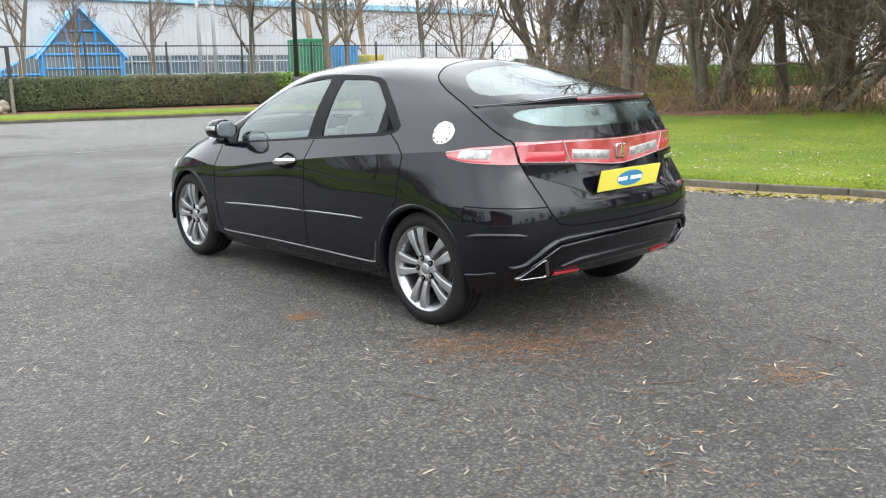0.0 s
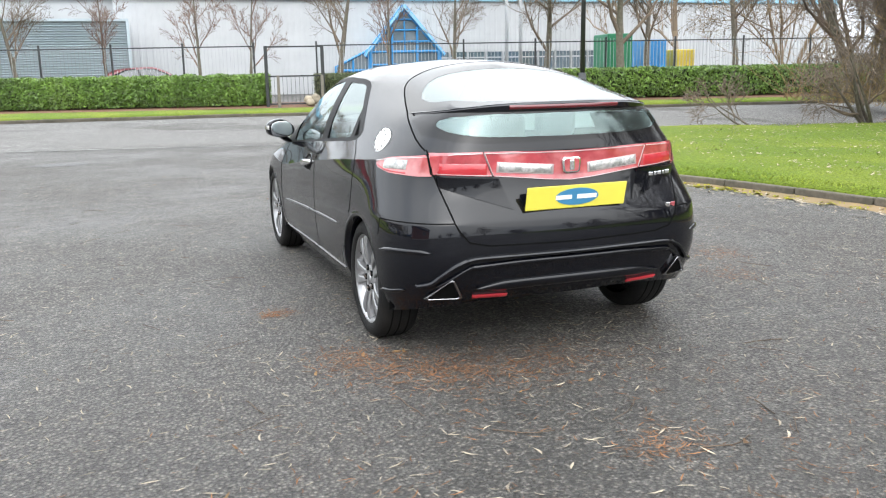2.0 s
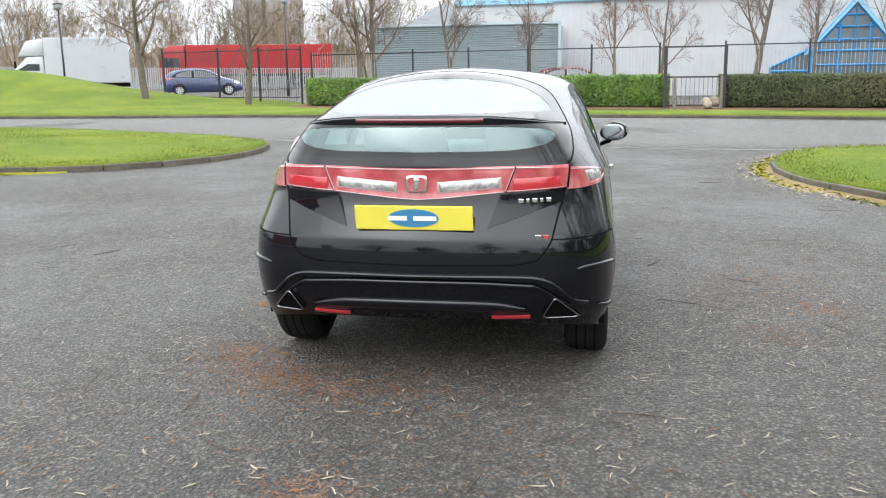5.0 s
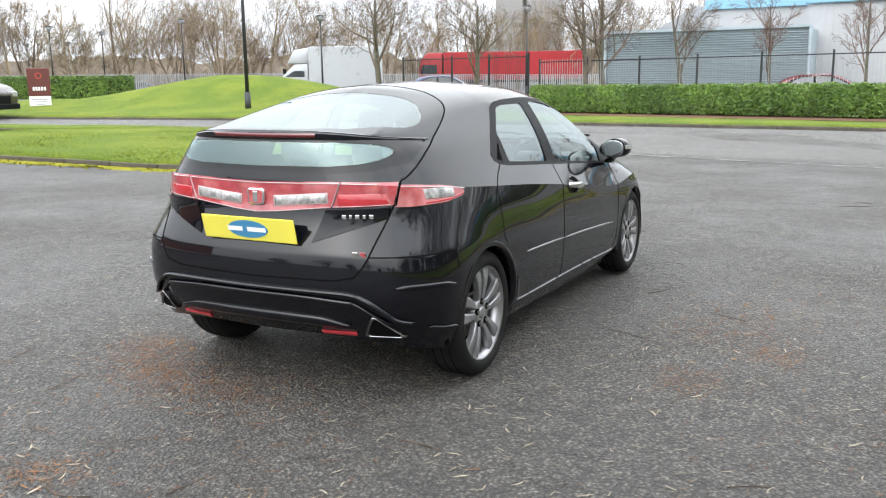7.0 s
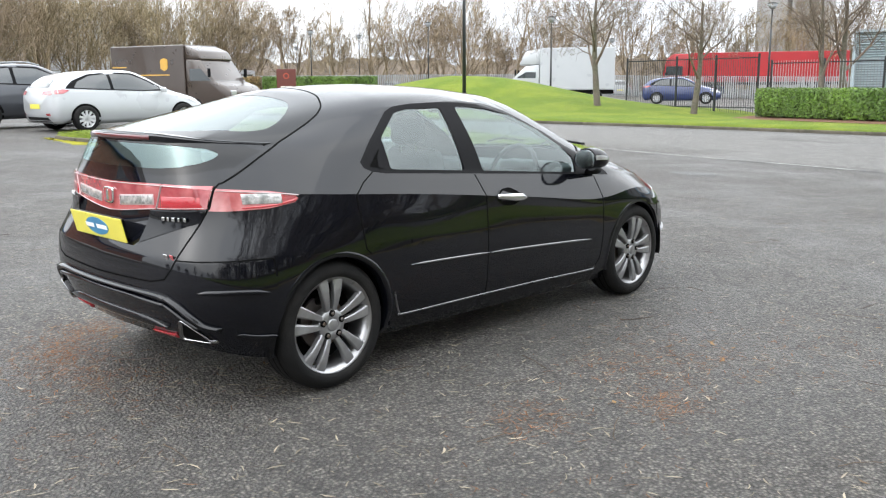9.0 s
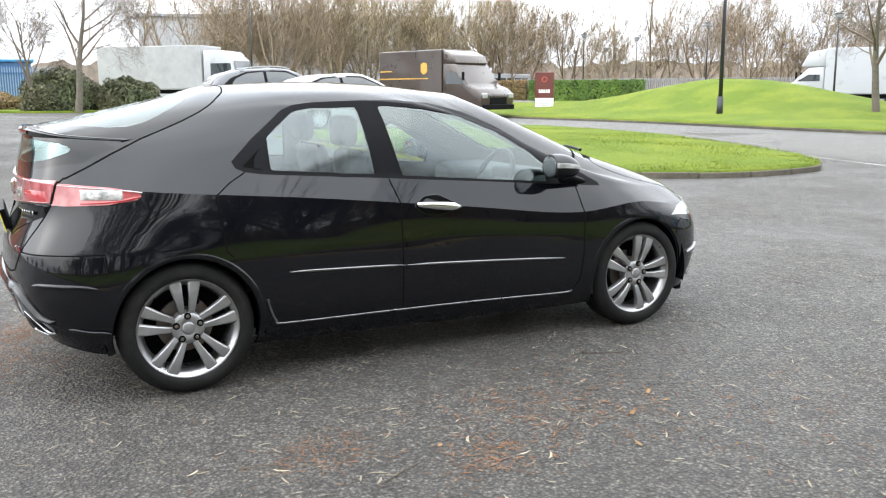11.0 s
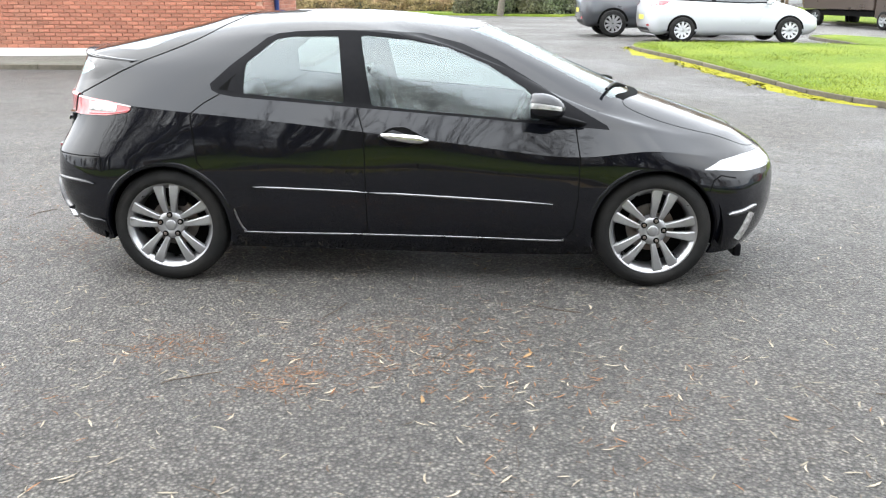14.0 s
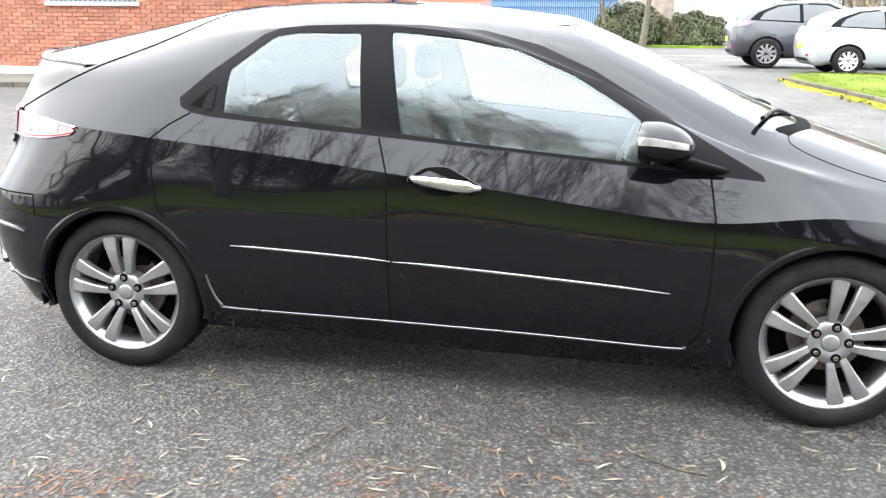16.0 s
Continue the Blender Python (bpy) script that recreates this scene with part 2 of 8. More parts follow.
M_DASH = mat("dashboard_plastic", (0.045, 0.0465, 0.051), 0.6, 0, 0.1, 40, 0.1, 600)
M_GRASS = mat("lawn_grass", (0.0838, 0.126, 0.0107), 0.95, 0, 0.75, 34, 0.9, 90, second=(0.137, 0.167, 0.0167), second_scale=0.6, second_amount=0.8, spec=0.2)
M_BLADE = mat("grass_blade", (0.130, 0.180, 0.0164), 0.7, 0, 0.3, 3, island=0.4, spec=0.3, second=(0.213, 0.236, 0.0286), second_scale=0.7)
M_MOSS = mat("yellow_moss", (0.26, 0.245, 0.022), 0.98, 0, 0.45, 60, 0.9, 120, second=(0.11, 0.119, 0.0184), second_scale=6, spec=0.15)
M_KERB = mat("kerb_concrete", (0.102, 0.0886, 0.0672), 0.9, 0, 0.3, 18, 0.5, 80, second=(0.0305, 0.0306, 0.0177), second_scale=2.5, obj_random=0.15)
M_SOIL = mat("bark_mulch", (0.107, 0.048, 0.0255), 0.95, 0, 0.5, 30, 0.9, 60, second=(0.164, 0.0918, 0.051), second_scale=3)
M_HEDGE = mat("hedge_leaf", (0.060, 0.078, 0.028), 0.55, 0, 0.3, 2, island=0.5, second=(0.090, 0.085, 0.040), second_scale=0.35, second_amount=0.9)
M_LAUREL = mat("laurel_leaf", (0.0743, 0.139, 0.0198), 0.42, 0, 0.3, 2, island=0.5, second=(0.119, 0.198, 0.0297), second_scale=0.6, second_amount=0.8)
# near-black green: the shade deep among the leaves is put into this colour
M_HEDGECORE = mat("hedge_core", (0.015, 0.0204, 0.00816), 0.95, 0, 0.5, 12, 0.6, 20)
M_BARK = mat("grey_brown_bark", (0.118, 0.100, 0.080), 0.9, 0, 0.35, 14, 0.6, 45, second=(0.0765, 0.085, 0.051), second_scale=2)
M_BARKPALE = mat("pale_bark", (0.156, 0.139, 0.119), 0.9, 0, 0.3, 10, 0.5, 40, second=(0.0884, 0.0816, 0.0612), second_scale=1.5)
M_TWIG = mat("bare_twig", (0.135, 0.104, 0.078), 0.9, 0, 0.3, 6, island=0.2)
M_TWIGRED = mat("reddish_twig", (0.145, 0.096, 0.074), 0.9, 0, 0.3, 3, island=0.25)
M_TWIGFAR = mat("far_twig", (0.195, 0.145, 0.100), 0.95, 0, 0.3, 0.6, island=0.25, second=(0.235, 0.195, 0.100), second_scale=0.05)
M_SCRUB = mat("dry_scrub", (0.216, 0.143, 0.0721), 0.95, 0, 0.3, 3, island=0.35, second=(0.108, 0.104, 0.0289), second_scale=0.8)
M_CLAD = mat("white_cladding", (0.385, 0.395, 0.405), 0.5, 0, 0.06, 1.5, second=(0.33, 0.34, 0.35), second_scale=0.4, second_amount=0.6)
M_BLUETRIM = mat("light_blue_fascia", (0.20, 0.38, 0.50), 0.45, 0, 0.08, 2)
M_BLUEFRAME = mat("blue_steel_frame", (0.0272, 0.204, 0.449), 0.4, 0, 0.1, 3)
M_ROOFGREY = mat("grey_roof_sheet", (0.288, 0.304, 0.32), 0.6, 0, 0.1, 2)
M_LOUVRE = mat("grey_louvre", (0.33, 0.39, 0.425), 0.5, 0.1, 0.1, 3)
M_DARKGLASS = mat("dark_office_glass", (0.09, 0.12, 0.14), 0.06, 0, 0.2, 3, coat=1.0)
M_FENCE = mat("black_fence_paint", (0.018, 0.02, 0.022), 0.5, 0, 0.15, 6)
M_GALV = mat("galvanised_steel", (0.336, 0.352, 0.36), 0.5, 0.6, 0.15, 6)
M_BLUESTORE = mat("blue_store_paint", (0.0272, 0.0928, 0.218), 0.5, 0, 0.2, 3)
M_BLUEPALE = mat("blue_palisade_paint", (0.17, 0.25, 0.33), 0.5, 0, 0.2, 3)
M_BRICK = mat("red_brick", (0.335, 0.128, 0.082), 0.88, 0, 0.22, 25, 0.4, 90, second=(0.293, 0.141, 0.0929), second_scale=2.0, obj_random=0.22)
M_BRICKREST = mat("red_brick_course", (0.335, 0.128, 0.082), 0.88, 0, 0.22, 25, 0.4, 90, second=(0.293, 0.141, 0.0929), second_scale=2.0, island=0.22)
M_MORTAR = mat("brick_mortar", (0.41, 0.25, 0.185), 0.95, 0, 0.2, 30, 0.3, 120)
M_PLINTH = mat("white_rendered_plinth", (0.592, 0.584, 0.56), 0.8, 0, 0.1, 4, 0.2, 60, second=(0.48, 0.456, 0.416), second_scale=1.2)
M_APRON = mat("concrete_apron", (0.116, 0.109, 0.0918), 0.92, 0, 0.25, 12, 0.4, 60, second=(0.068, 0.068, 0.0476), second_scale=0.9)
M_BLUEPIPE = mat("dark_blue_downpipe", (0.015, 0.04, 0.16), 0.4, 0, 0.1, 4)
M_SLATE = mat("grey_roof_tile", (0.0884, 0.0816, 0.0748), 0.8, 0, 0.2, 4)
M_BROWN = mat("brown_van_paint", (0.040, 0.028, 0.022), 0.3, 0, 0.12, 2, coat=0.5)
M_GOLD = mat("golden_stripe", (0.48, 0.28, 0.05), 0.4, 0, 0.1, 4)
M_WHITEPAINT = mat("white_car_paint", (0.37, 0.385, 0.40), 0.3, 0, 0.03, 1.5, coat=0.8)
M_GREYPAINT = mat("dark_grey_car_paint", (0.045, 0.048, 0.055), 0.3, 0.3, 0.08, 2, coat=0.8)
M_BLUEPAINT = mat("blue_car_paint", (0.014, 0.028, 0.105), 0.3, 0, 0.08, 2, coat=0.8)
M_REDPAINT = mat("red_lorry_paint", (0.286, 0.00816, 0.0122), 0.4, 0, 0.1, 1.5)
M_DARKRED = mat("dark_red_car_paint", (0.11, 0.008, 0.010), 0.35, 0, 0.1, 1.5, coat=0.6)
M_CURTAIN = mat("grey_lorry_curtain", (0.368, 0.376, 0.376), 0.7, 0, 0.1, 3, 0.4, 3, second=(0.288, 0.296, 0.288), second_scale=1.2)
M_CARGLASS = mat("dark_vehicle_glass", (0.02, 0.026, 0.028), 0.05, 0, 0.1, 3, coat=1.0)
M_SIGN = mat("dark_red_sign_panel", (0.10, 0.022, 0.018), 0.45, 0, 0.08, 3)
M_SIGNMARK = mat("red_sign_mark", (0.36, 0.05, 0.03), 0.45, 0, 0.05, 3)
M_GREENBOX = mat("green_steel_container", (0.0102, 0.15, 0.068), 0.5, 0, 0.12, 2)
M_YELLOW = mat("yellow_steel", (0.55, 0.42, 0.05), 0.5, 0, 0.12, 3)
M_TOWER = mat("pale_grey_tower_sheet", (0.272, 0.265, 0.258), 0.8, 0, 0.08, 0.8, second=(0.224, 0.218, 0.211), second_scale=0.2)
M_LEAFDRY = mat("dry_leaf", (0.147, 0.0756, 0.0294), 0.8, 0, 0.3, 8, island=0.45, second=(0.196, 0.137, 0.0636), second_scale=3)
M_NEEDLE = mat("rust_conifer_needles", (0.165, 0.078, 0.034), 0.9, 0, 0.3, 8, island=0.5)
M_STRAW = mat("pale_wood_chip", (0.27, 0.232, 0.172), 0.85, 0, 0.25, 8, island=0.4)
M_STICK = mat("dark_twig", (0.088, 0.064, 0.045), 0.9, 0, 0.3, 8, island=0.4)

M_RIMGREY = mat("silver_wheel_paint", (0.52, 0.53, 0.54), 0.4, 0.2, 0.06, 4)

# ---- building helpers ----
RNG = random.Random(7)


def finish(bm, smooth=False):
    if smooth:
        for f in bm.faces:
            f.smooth = True
    return bm


def mesh_of(name, bm, material, smooth=False):
    finish(bm, smooth)
    me = bpy.data.meshes.new(name)
    bm.to_mesh(me)
    bm.free()
    for m in (material if isinstance(material, (list, tuple)) else [material]):
        me.materials.append(m)
    return me


def part(name, bm, material, parent, label="", smooth=False):
    ob = new(name, mesh_of(name, bm, material, smooth))
    ob.parent = parent
    if label:
        ob["label"] = label
    return ob


def thing(name, label, category, m=None, group="", kind=""):
    ob = new(name)
    ob.empty_display_size = 0.2
    if m is not None:
        ob.matrix_basis = m
    return tagged(ob, label, category, group, kind)


def solid(name, bm, material, label, category, m=None, group="", kind="", smooth=False):
    ob = new(name, mesh_of(name, bm, material, smooth))
    if m is not None:
        ob.matrix_basis = m
    return tagged(ob, label, category, group, kind)


def box(bm, c, s, bevel=0.0, segments=1, rot=None, taper=None):
    """A box centred at c with sizes s; taper: scale of its top in x and y."""
    r = bmesh.ops.create_cube(bm, size=1.0)
    vs = r["verts"]
    for v in vs:
        if taper and v.co.z > 0:
            v.co.x *= taper[0]
            v.co.y *= taper[1]
        v.co = Vector((v.co.x * s[0], v.co.y * s[1], v.co.z * s[2]))
    if rot is not None:
        bmesh.ops.rotate(bm, verts=vs, cent=(0, 0, 0), matrix=rot)
    bmesh.ops.translate(bm, verts=vs, vec=c)
    if bevel:
        es = list({e for v in vs for e in v.link_edges})
        bmesh.ops.bevel(bm, geom=es, offset=bevel, segments=segments, affect="EDGES", profile=0.5)
    return bm


def cyl(bm, p0, p1, r0, r1=None, n=12, caps=True):
    p0, p1 = Vector(p0), Vector(p1)
    r1 = r0 if r1 is None else r1
    d = p1 - p0
    q = d.to_track_quat("Z", "Y").to_matrix().to_4x4()
    r = bmesh.ops.create_cone(bm, cap_ends=caps, segments=n, radius1=r0, radius2=max(r1, 1e-4), depth=d.length)
    bmesh.ops.transform(bm, matrix=Matrix.Translation((p0 + p1) / 2) @ q, verts=r["verts"])
    return bm


def lathe(bm, profile, n=48, closed=False):
    """Turns (radius, x) points about the x axis."""
    rings = []
    for r, x in profile:
        rings.append([bm.verts.new((x, r * math.cos(2 * math.pi * i / n), r * math.sin(2 * math.pi * i / n))) for i in range(n)])
    pairs = list(zip(rings, rings[1:])) + ([(rings[-1], rings[0])] if closed else [])
    for a, b in pairs:
        for i in range(n):
            bm.faces.new((a[i], a[(i + 1) % n], b[(i + 1) % n], b[i]))
    return bm


def prism(bm, poly, axis, a, b, bevel=0.0):
    """A polygon given in the two other axes, drawn out along axis from a to b."""
    def put(p, h):
        return {"x": (h, p[0], p[1]), "y": (p[0], h, p[1]), "z": (p[0], p[1], h)}[axis]
    lo = [bm.verts.new(put(p, a)) for p in poly]
    hi = [bm.verts.new(put(p, b)) for p in poly]
    fs = [bm.faces.new(lo), bm.faces.new(hi)]
    k = len(poly)
    for i in range(k):
        fs.append(bm.faces.new((lo[i], lo[(i + 1) % k], hi[(i + 1) % k], hi[i])))
    bmesh.ops.recalc_face_normals(bm, faces=fs)
    if bevel:
        es = list({e for f in fs for e in f.edges})
        bmesh.ops.bevel(bm, geom=es, offset=bevel, segments=2, affect="EDGES", profile=0.5)
    return bm


def sweep(bm, path, section, closed=False):
    """A section of (side, up) points carried along path; side is level, across the way."""
    rings = []
    k = len(path)
    for i, p in enumerate(path):
        p = Vector(p)
        a, b = Vector(path[(i - 1) % k if closed else max(i - 1, 0)]), Vector(path[(i + 1) % k if closed else min(i + 1, k - 1)])
        t = (b - a).normalized()
        side = t.cross(Vector((0, 0, 1)))
        side = side.normalized() if side.length > 1e-5 else Vector((1, 0, 0))
        up = side.cross(t).normalized()
        rings.append([bm.verts.new(p + side * s + up * u) for s, u in section])
    m = len(section)
    for i in range(k if closed else k - 1):
        a, b = rings[i], rings[(i + 1) % k]
        for j in range(m):
            bm.faces.new((a[j], a[(j + 1) % m], b[(j + 1) % m], b[j]))
    if not closed:
        bm.faces.new(rings[0])
        bm.faces.new(rings[-1][::-1])
    return bm


def tube(bm, path, r, n=8):
    return sweep(bm, path, [(r * math.cos(2 * math.pi * i / n), r * math.sin(2 * math.pi * i / n)) for i in range(n)])


def smooth_path(points, per=6, closed=False):
    """A Catmull-Rom line through the points."""
    pts = [Vector(p) for p in points]
    k = len(pts)
    out = []
    for i in range(k if closed else k - 1):
        get = (lambda j: pts[j % k]) if closed else (lambda j: pts[min(max(j, 0), k - 1)])
        p0, p1, p2, p3 = get(i - 1), get(i), get(i + 1), get(i + 2)
        for s in range(per):
            t = s / per
            out.append(0.5 * ((2 * p1) + (p2 - p0) * t + (2 * p0 - 5 * p1 + 4 * p2 - p3) * t * t + (3 * p1 - p0 - 3 * p2 + p3) * t ** 3))
    if not closed:
        out.append(pts[-1])
    return out


def sstep(a, b, x):
    t = min(1.0, max(0.0, (x - a) / (b - a)))
    return t * t * (3 - 2 * t)


def ground_z(x, y):
    """The lie of the land: level under the car, a gentle rise to the west and north."""
    west = 0.36 * sstep(-4, -18, x) * (1 - sstep(6, 18, y))
    north = 0.10 * sstep(11, 17, y)
    return west + north + 0.42 * sstep(-26, -46, x) * sstep(8, 20, y)


def hedge_y(x):
    return 24.9 - 0.25 * x


def inside(poly, x, y):
    r = False
    j = len(poly) - 1
    for i in range(len(poly)):
        xi, yi, xj, yj = poly[i][0], poly[i][1], poly[j][0], poly[j][1]
        if (yi > y) != (yj > y) and x < (xj - xi) * (y - yi) / (yj - yi) + xi:
            r = not r
        j = i
    return r


def drape(name, outline, lift, material, label, category, step=1.5, bulge=0.0, extra=None):
    """A sheet over the land within an outline, with a skirt at its rim."""
    bm = bmesh.new()
    vs = [bm.verts.new((p[0], p[1], 0)) for p in outline]
    f = bm.faces.new(vs)
    xs, ys = [p[0] for p in outline], [p[1] for p in outline]
    for lo, hi, ax in ((min(xs), max(xs), 0), (min(ys), max(ys), 1)):
        c = lo + step
        while c < hi:
            no = (1, 0, 0) if ax == 0 else (0, 1, 0)
            co = (c, 0, 0) if ax == 0 else (0, c, 0)
            bmesh.ops.bisect_plane(bm, geom=bm.verts[:] + bm.edges[:] + bm.faces[:], plane_co=co, plane_no=no)
            c += step
    rim = {v for e in bm.edges if len(e.link_faces) == 1 for v in e.verts}
    for v in bm.verts:
        x, y = v.co.x, v.co.y
        v.co.z = ground_z(x, y) + lift + (0 if v in rim else bulge + 0.03 * noise.noise((x * 0.6, y * 0.6, 3))) + (extra(x, y) if extra else 0)
    edges = [e for e in bm.edges if len(e.link_faces) == 1]
    r = bmesh.ops.extrude_edge_only(bm, edges=edges)
    for v in (g for g in r["geom"] if isinstance(g, bmesh.types.BMVert)):
        v.co.z -= lift + 0.1
    bmesh.ops.recalc_face_normals(bm, faces=bm.faces[:])
    return solid(name, bm, material, label, category, kind="structure", smooth=True)

# ---- ground, road, lawns, kerbs ----
def axis_steps():
    s, v = [], 0.0
    while v < 700:
        s.append(v)
        v += 0.5 if v < 12 else 1.5 if v < 45 else 30 if v < 200 else 125
    return [-a for a in s[:0:-1]] + s


_ax = axis_steps()
bm = bmesh.new()
_grid = [[bm.verts.new((x, y, ground_z(x, y))) for x in _ax] for y in _ax]
for j in range(len(_ax) - 1):
    for i in range(len(_ax) - 1):
        bm.faces.new((_grid[j][i], _grid[j][i + 1], _grid[j + 1][i + 1], _grid[j + 1][i]))
solid("ground", bm, M_TARMAC, "dark damp tarmac car park with pale chippings", "ground", kind="structure", smooth=True)

FAR_KERB = [(60, 10), (32, 13.2), (14.5, 16.0), (9, 17.0), (2.5, 18.7), (-4, 19.5), (-10, 19.9), (-16, 19.7), (-22, 19.6), (-29, 18.2), (-40, 14.0), (-62, 4.0)]
far_line = smooth_path([(x, y, 0) for x, y in FAR_KERB], 8)
NEAR_ROAD = [(-62, -4), (-40, 6), (-30, 10.8), (-22, 13.2), (-14, 13.4), (-7, 12.3), (-2.3, 11.5), (2.5, 10.4), (6, 10.2), (12, 8.4), (20, 6.0), (32, 3.5), (60, 0)]
near_line = smooth_path([(x, y, 0) for x, y in NEAR_ROAD], 8)
drape("road", [(p.x, p.y) for p in far_line] + [(p.x, p.y) for p in near_line], 0.006, M_ROAD, "worn pale grey service road, lighter than the car park", "road", 2.0)


# worn white line where the car park meets the road
M_LINE = mat("worn_white_line", (0.30, 0.30, 0.285), 0.8, 0, 0.45, 9, 0.3, 90, second=(0.07, 0.07, 0.07), second_scale=2.2, second_amount=0.9)
bm = bmesh.new()
_line = [q for q in near_line if -9 < q.x < 5.5]
for a, b in zip(_line, _line[1:]):
    w = Vector((-(b - a).y, (b - a).x, 0)).normalized() * 0.04
    bm.faces.new([bm.verts.new((q.x, q.y - 0.06, ground_z(q.x, q.y) + 0.011)) for q in (a - w, b - w, b + w, a + w)])
solid("road_line", bm, M_LINE, "thin worn white line along the road's edge", "line", kind="structure")


def patch(name, cx, cy, rx, ry, seed, material, label, lift=0.003):
    bm = bmesh.new()
    pts = []
    for i in range(36):
        a = 2 * math.pi * i / 36
        r = 1 + 0.35 * noise.noise((math.cos(a) * 1.3 + seed, math.sin(a) * 1.3, seed))
        pts.append(bm.verts.new((cx + rx * r * math.cos(a), cy + ry * r * math.sin(a), ground_z(cx, cy) + lift)))
    bm.faces.new(pts)
    return solid(name, bm, material, label, "patch", kind="structure")


M_REPAIR = asphalt_mat("smooth_repair_tarmac", (0.12, 0.12, 0.117), (0.17, 0.17, 0.166), (0.2, 0.2, 0.2), 0.5)
patch("tarmac_repair", -3.0, 9.0, 0.42, 0.2, 5, M_REPAIR, "pale worn patch in the dark tarmac", 0.006)


def kerb_stones(name, line, label, inner, height=0.092, width=0.125, length=0.9):
    """A row of kerb stones, each a piece of its own, along a line of points."""
    top = thing(name, label, "kerb", kind="structure")
    pts = [Vector((p[0], p[1], 0)) for p in line]
    run, acc = [pts[0]], 0.0
    stones = []
    cur = pts[0]
    for p in pts[1:]:
        while (p - cur).length + acc >= length:
            d = (p - cur).normalized()
            q = cur + d * (length - acc)
            stones.append((run[0], q))
            run, cur, acc = [q], q, 0.0
        acc += (p - cur).length
        cur = p
    bm = bmesh.new()
    box(bm, (0, 0, height / 2 - 0.06), (length - 0.012, width, height + 0.12), 0.014, 2)
    me = mesh_of("kerb_stone", bm, M_KERB)
    for a, b in stones:
        c = (a + b) / 2
        d = b - a
        ob = new("kerb_stone", me)
        ob.parent = top
        s = d.length / length
        zz = ground_z(c.x, c.y)
        slope = math.degrees(math.atan2(ground_z(b.x, b.y) - ground_z(a.x, a.y), d.length))
        ob.matrix_basis = pose(c.x, c.y, zz + RNG.uniform(-0.006, 0.006), 0, -slope, math.degrees(math.atan2(d.y, d.x)) + RNG.uniform(-0.5, 0.5)) @ Matrix.Diagonal((s, 1, 1, 1))
    return top


ISLAND = smooth_path([(-15.2, 3.75, 0), (-12, 4.5, 0), (-10, 4.95, 0), (-7.8, 5.45, 0), (-6.4, 6.4, 0), (-5.6, 7.8, 0), (-5.45, 9.3, 0), (-6.0, 10.8, 0), (-8.2, 12.0, 0),
                      (-12.1, 12.9, 0), (-16, 13.2, 0), (-20.5, 12.4, 0), (-22.4, 11.4, 0), (-21.4, 9.9, 0), (-17.2, 9.6, 0), (-15.9, 8.2, 0), (-15.8, 5.4, 0)], 6, True)
drape("lawn_island", [(p.x, p.y) for p in ISLAND], 0.105, M_GRASS, "mown bright green grass island in the car park", "lawn", 0.7, 0.04)
kerb_stones("island_kerb", ISLAND + [ISLAND[0]], "weathered concrete kerb round the grass island", None)
EAST = smooth_path([(6.5, -9, 0), (5.9, -4.5, 0), (5.4, -1.4, 0), (4.98, 0, 0), (4.5, 2.3, 0), (3.8, 4.3, 0), (3.25, 5.6, 0), (3.2, 7.4, 0), (3.9, 9.2, 0), (5.4, 10.0, 0),
                    (8, 9.4, 0), (12, 8.0, 0), (20, 5.6, 0), (32, 3.1, 0)], 6)
drape("lawn_east", [(p.x, p.y) for p in EAST] + [(50, 0), (50, -45), (8, -45), (7.2, -20)], 0.105, M_GRASS, "mown green grass verge scattered with leaves", "lawn", 1.0, 0.05,
      lambda x, y: 0.25 * sstep(9, 16, x) * (1 - sstep(2, 9, y)))
kerb_stones("east_kerb", EAST, "old concrete kerb with moss along the grass verge", None)


def mound(x, y):
    d = ((x + 26.5) / 9.5) ** 2 + ((y - 28.5) / 5.5) ** 2
    return 1.62 * math.exp(-d * 1.6) if d < 4 else 0


drape("verge_north", [(p.x, p.y) for p in far_line] + [(-62, 31), (-40, 33), (-14, 33), (-12, 31), (0, 29.5), (60, 14)], 0.105, M_GRASS, "grass verge and low grassy mound beside the road", "lawn", 1.2, 0.03,
      lambda x, y: mound(x, y) - 0.13 * sstep(-3.6, -1.0, y - hedge_y(x)) * sstep(-16, -11, x))
kerb_stones("north_kerb", far_line, "low concrete kerb of the far verge", None, length=1.8)
drape("entrance_drive", [(-62, 21), (-44, 25.0), (-33, 27.6), (-30, 28.4), (-33, 30.5), (-44, 28.0), (-62, 25)], 0.17, M_ROAD, "pale tarmac entrance drive across the verge", "road", 1.5)
drape("footway", [(-20.5, 24.3), (-15.2, 22.5), (-14.6, 23.4), (-20.0, 25.6)], 0.16, M_ROAD, "short pale footway across the verge", "path", 1.5)
drape("verge_west", [(-46, -7.0), (-43, -1.0), (-41, 4.0), (-46, 6.5), (-90, 4), (-90, -12)], 0.10, M_GRASS, "rough grass verge before the blue palisade fence", "lawn", 2.0)
# dark soil strip under the hedges
bm = bmesh.new()
rows = []
for i in range(61):
    x = -11.5 + i
    rows.append((bm.verts.new((x, hedge_y(x) - 1.15, ground_z(x, hedge_y(x)) + 0.035)), bm.verts.new((x, hedge_y(x) + 2.0, ground_z(x, hedge_y(x) + 2) + 0.09))))
for a, b in zip(rows, rows[1:]):
    bm.faces.new((a[0], b[0], b[1], a[1]))
solid("mulch_bed", bm, M_SOIL, "red-brown bark and dead leaves under the hedge", "mulch", kind="structure")


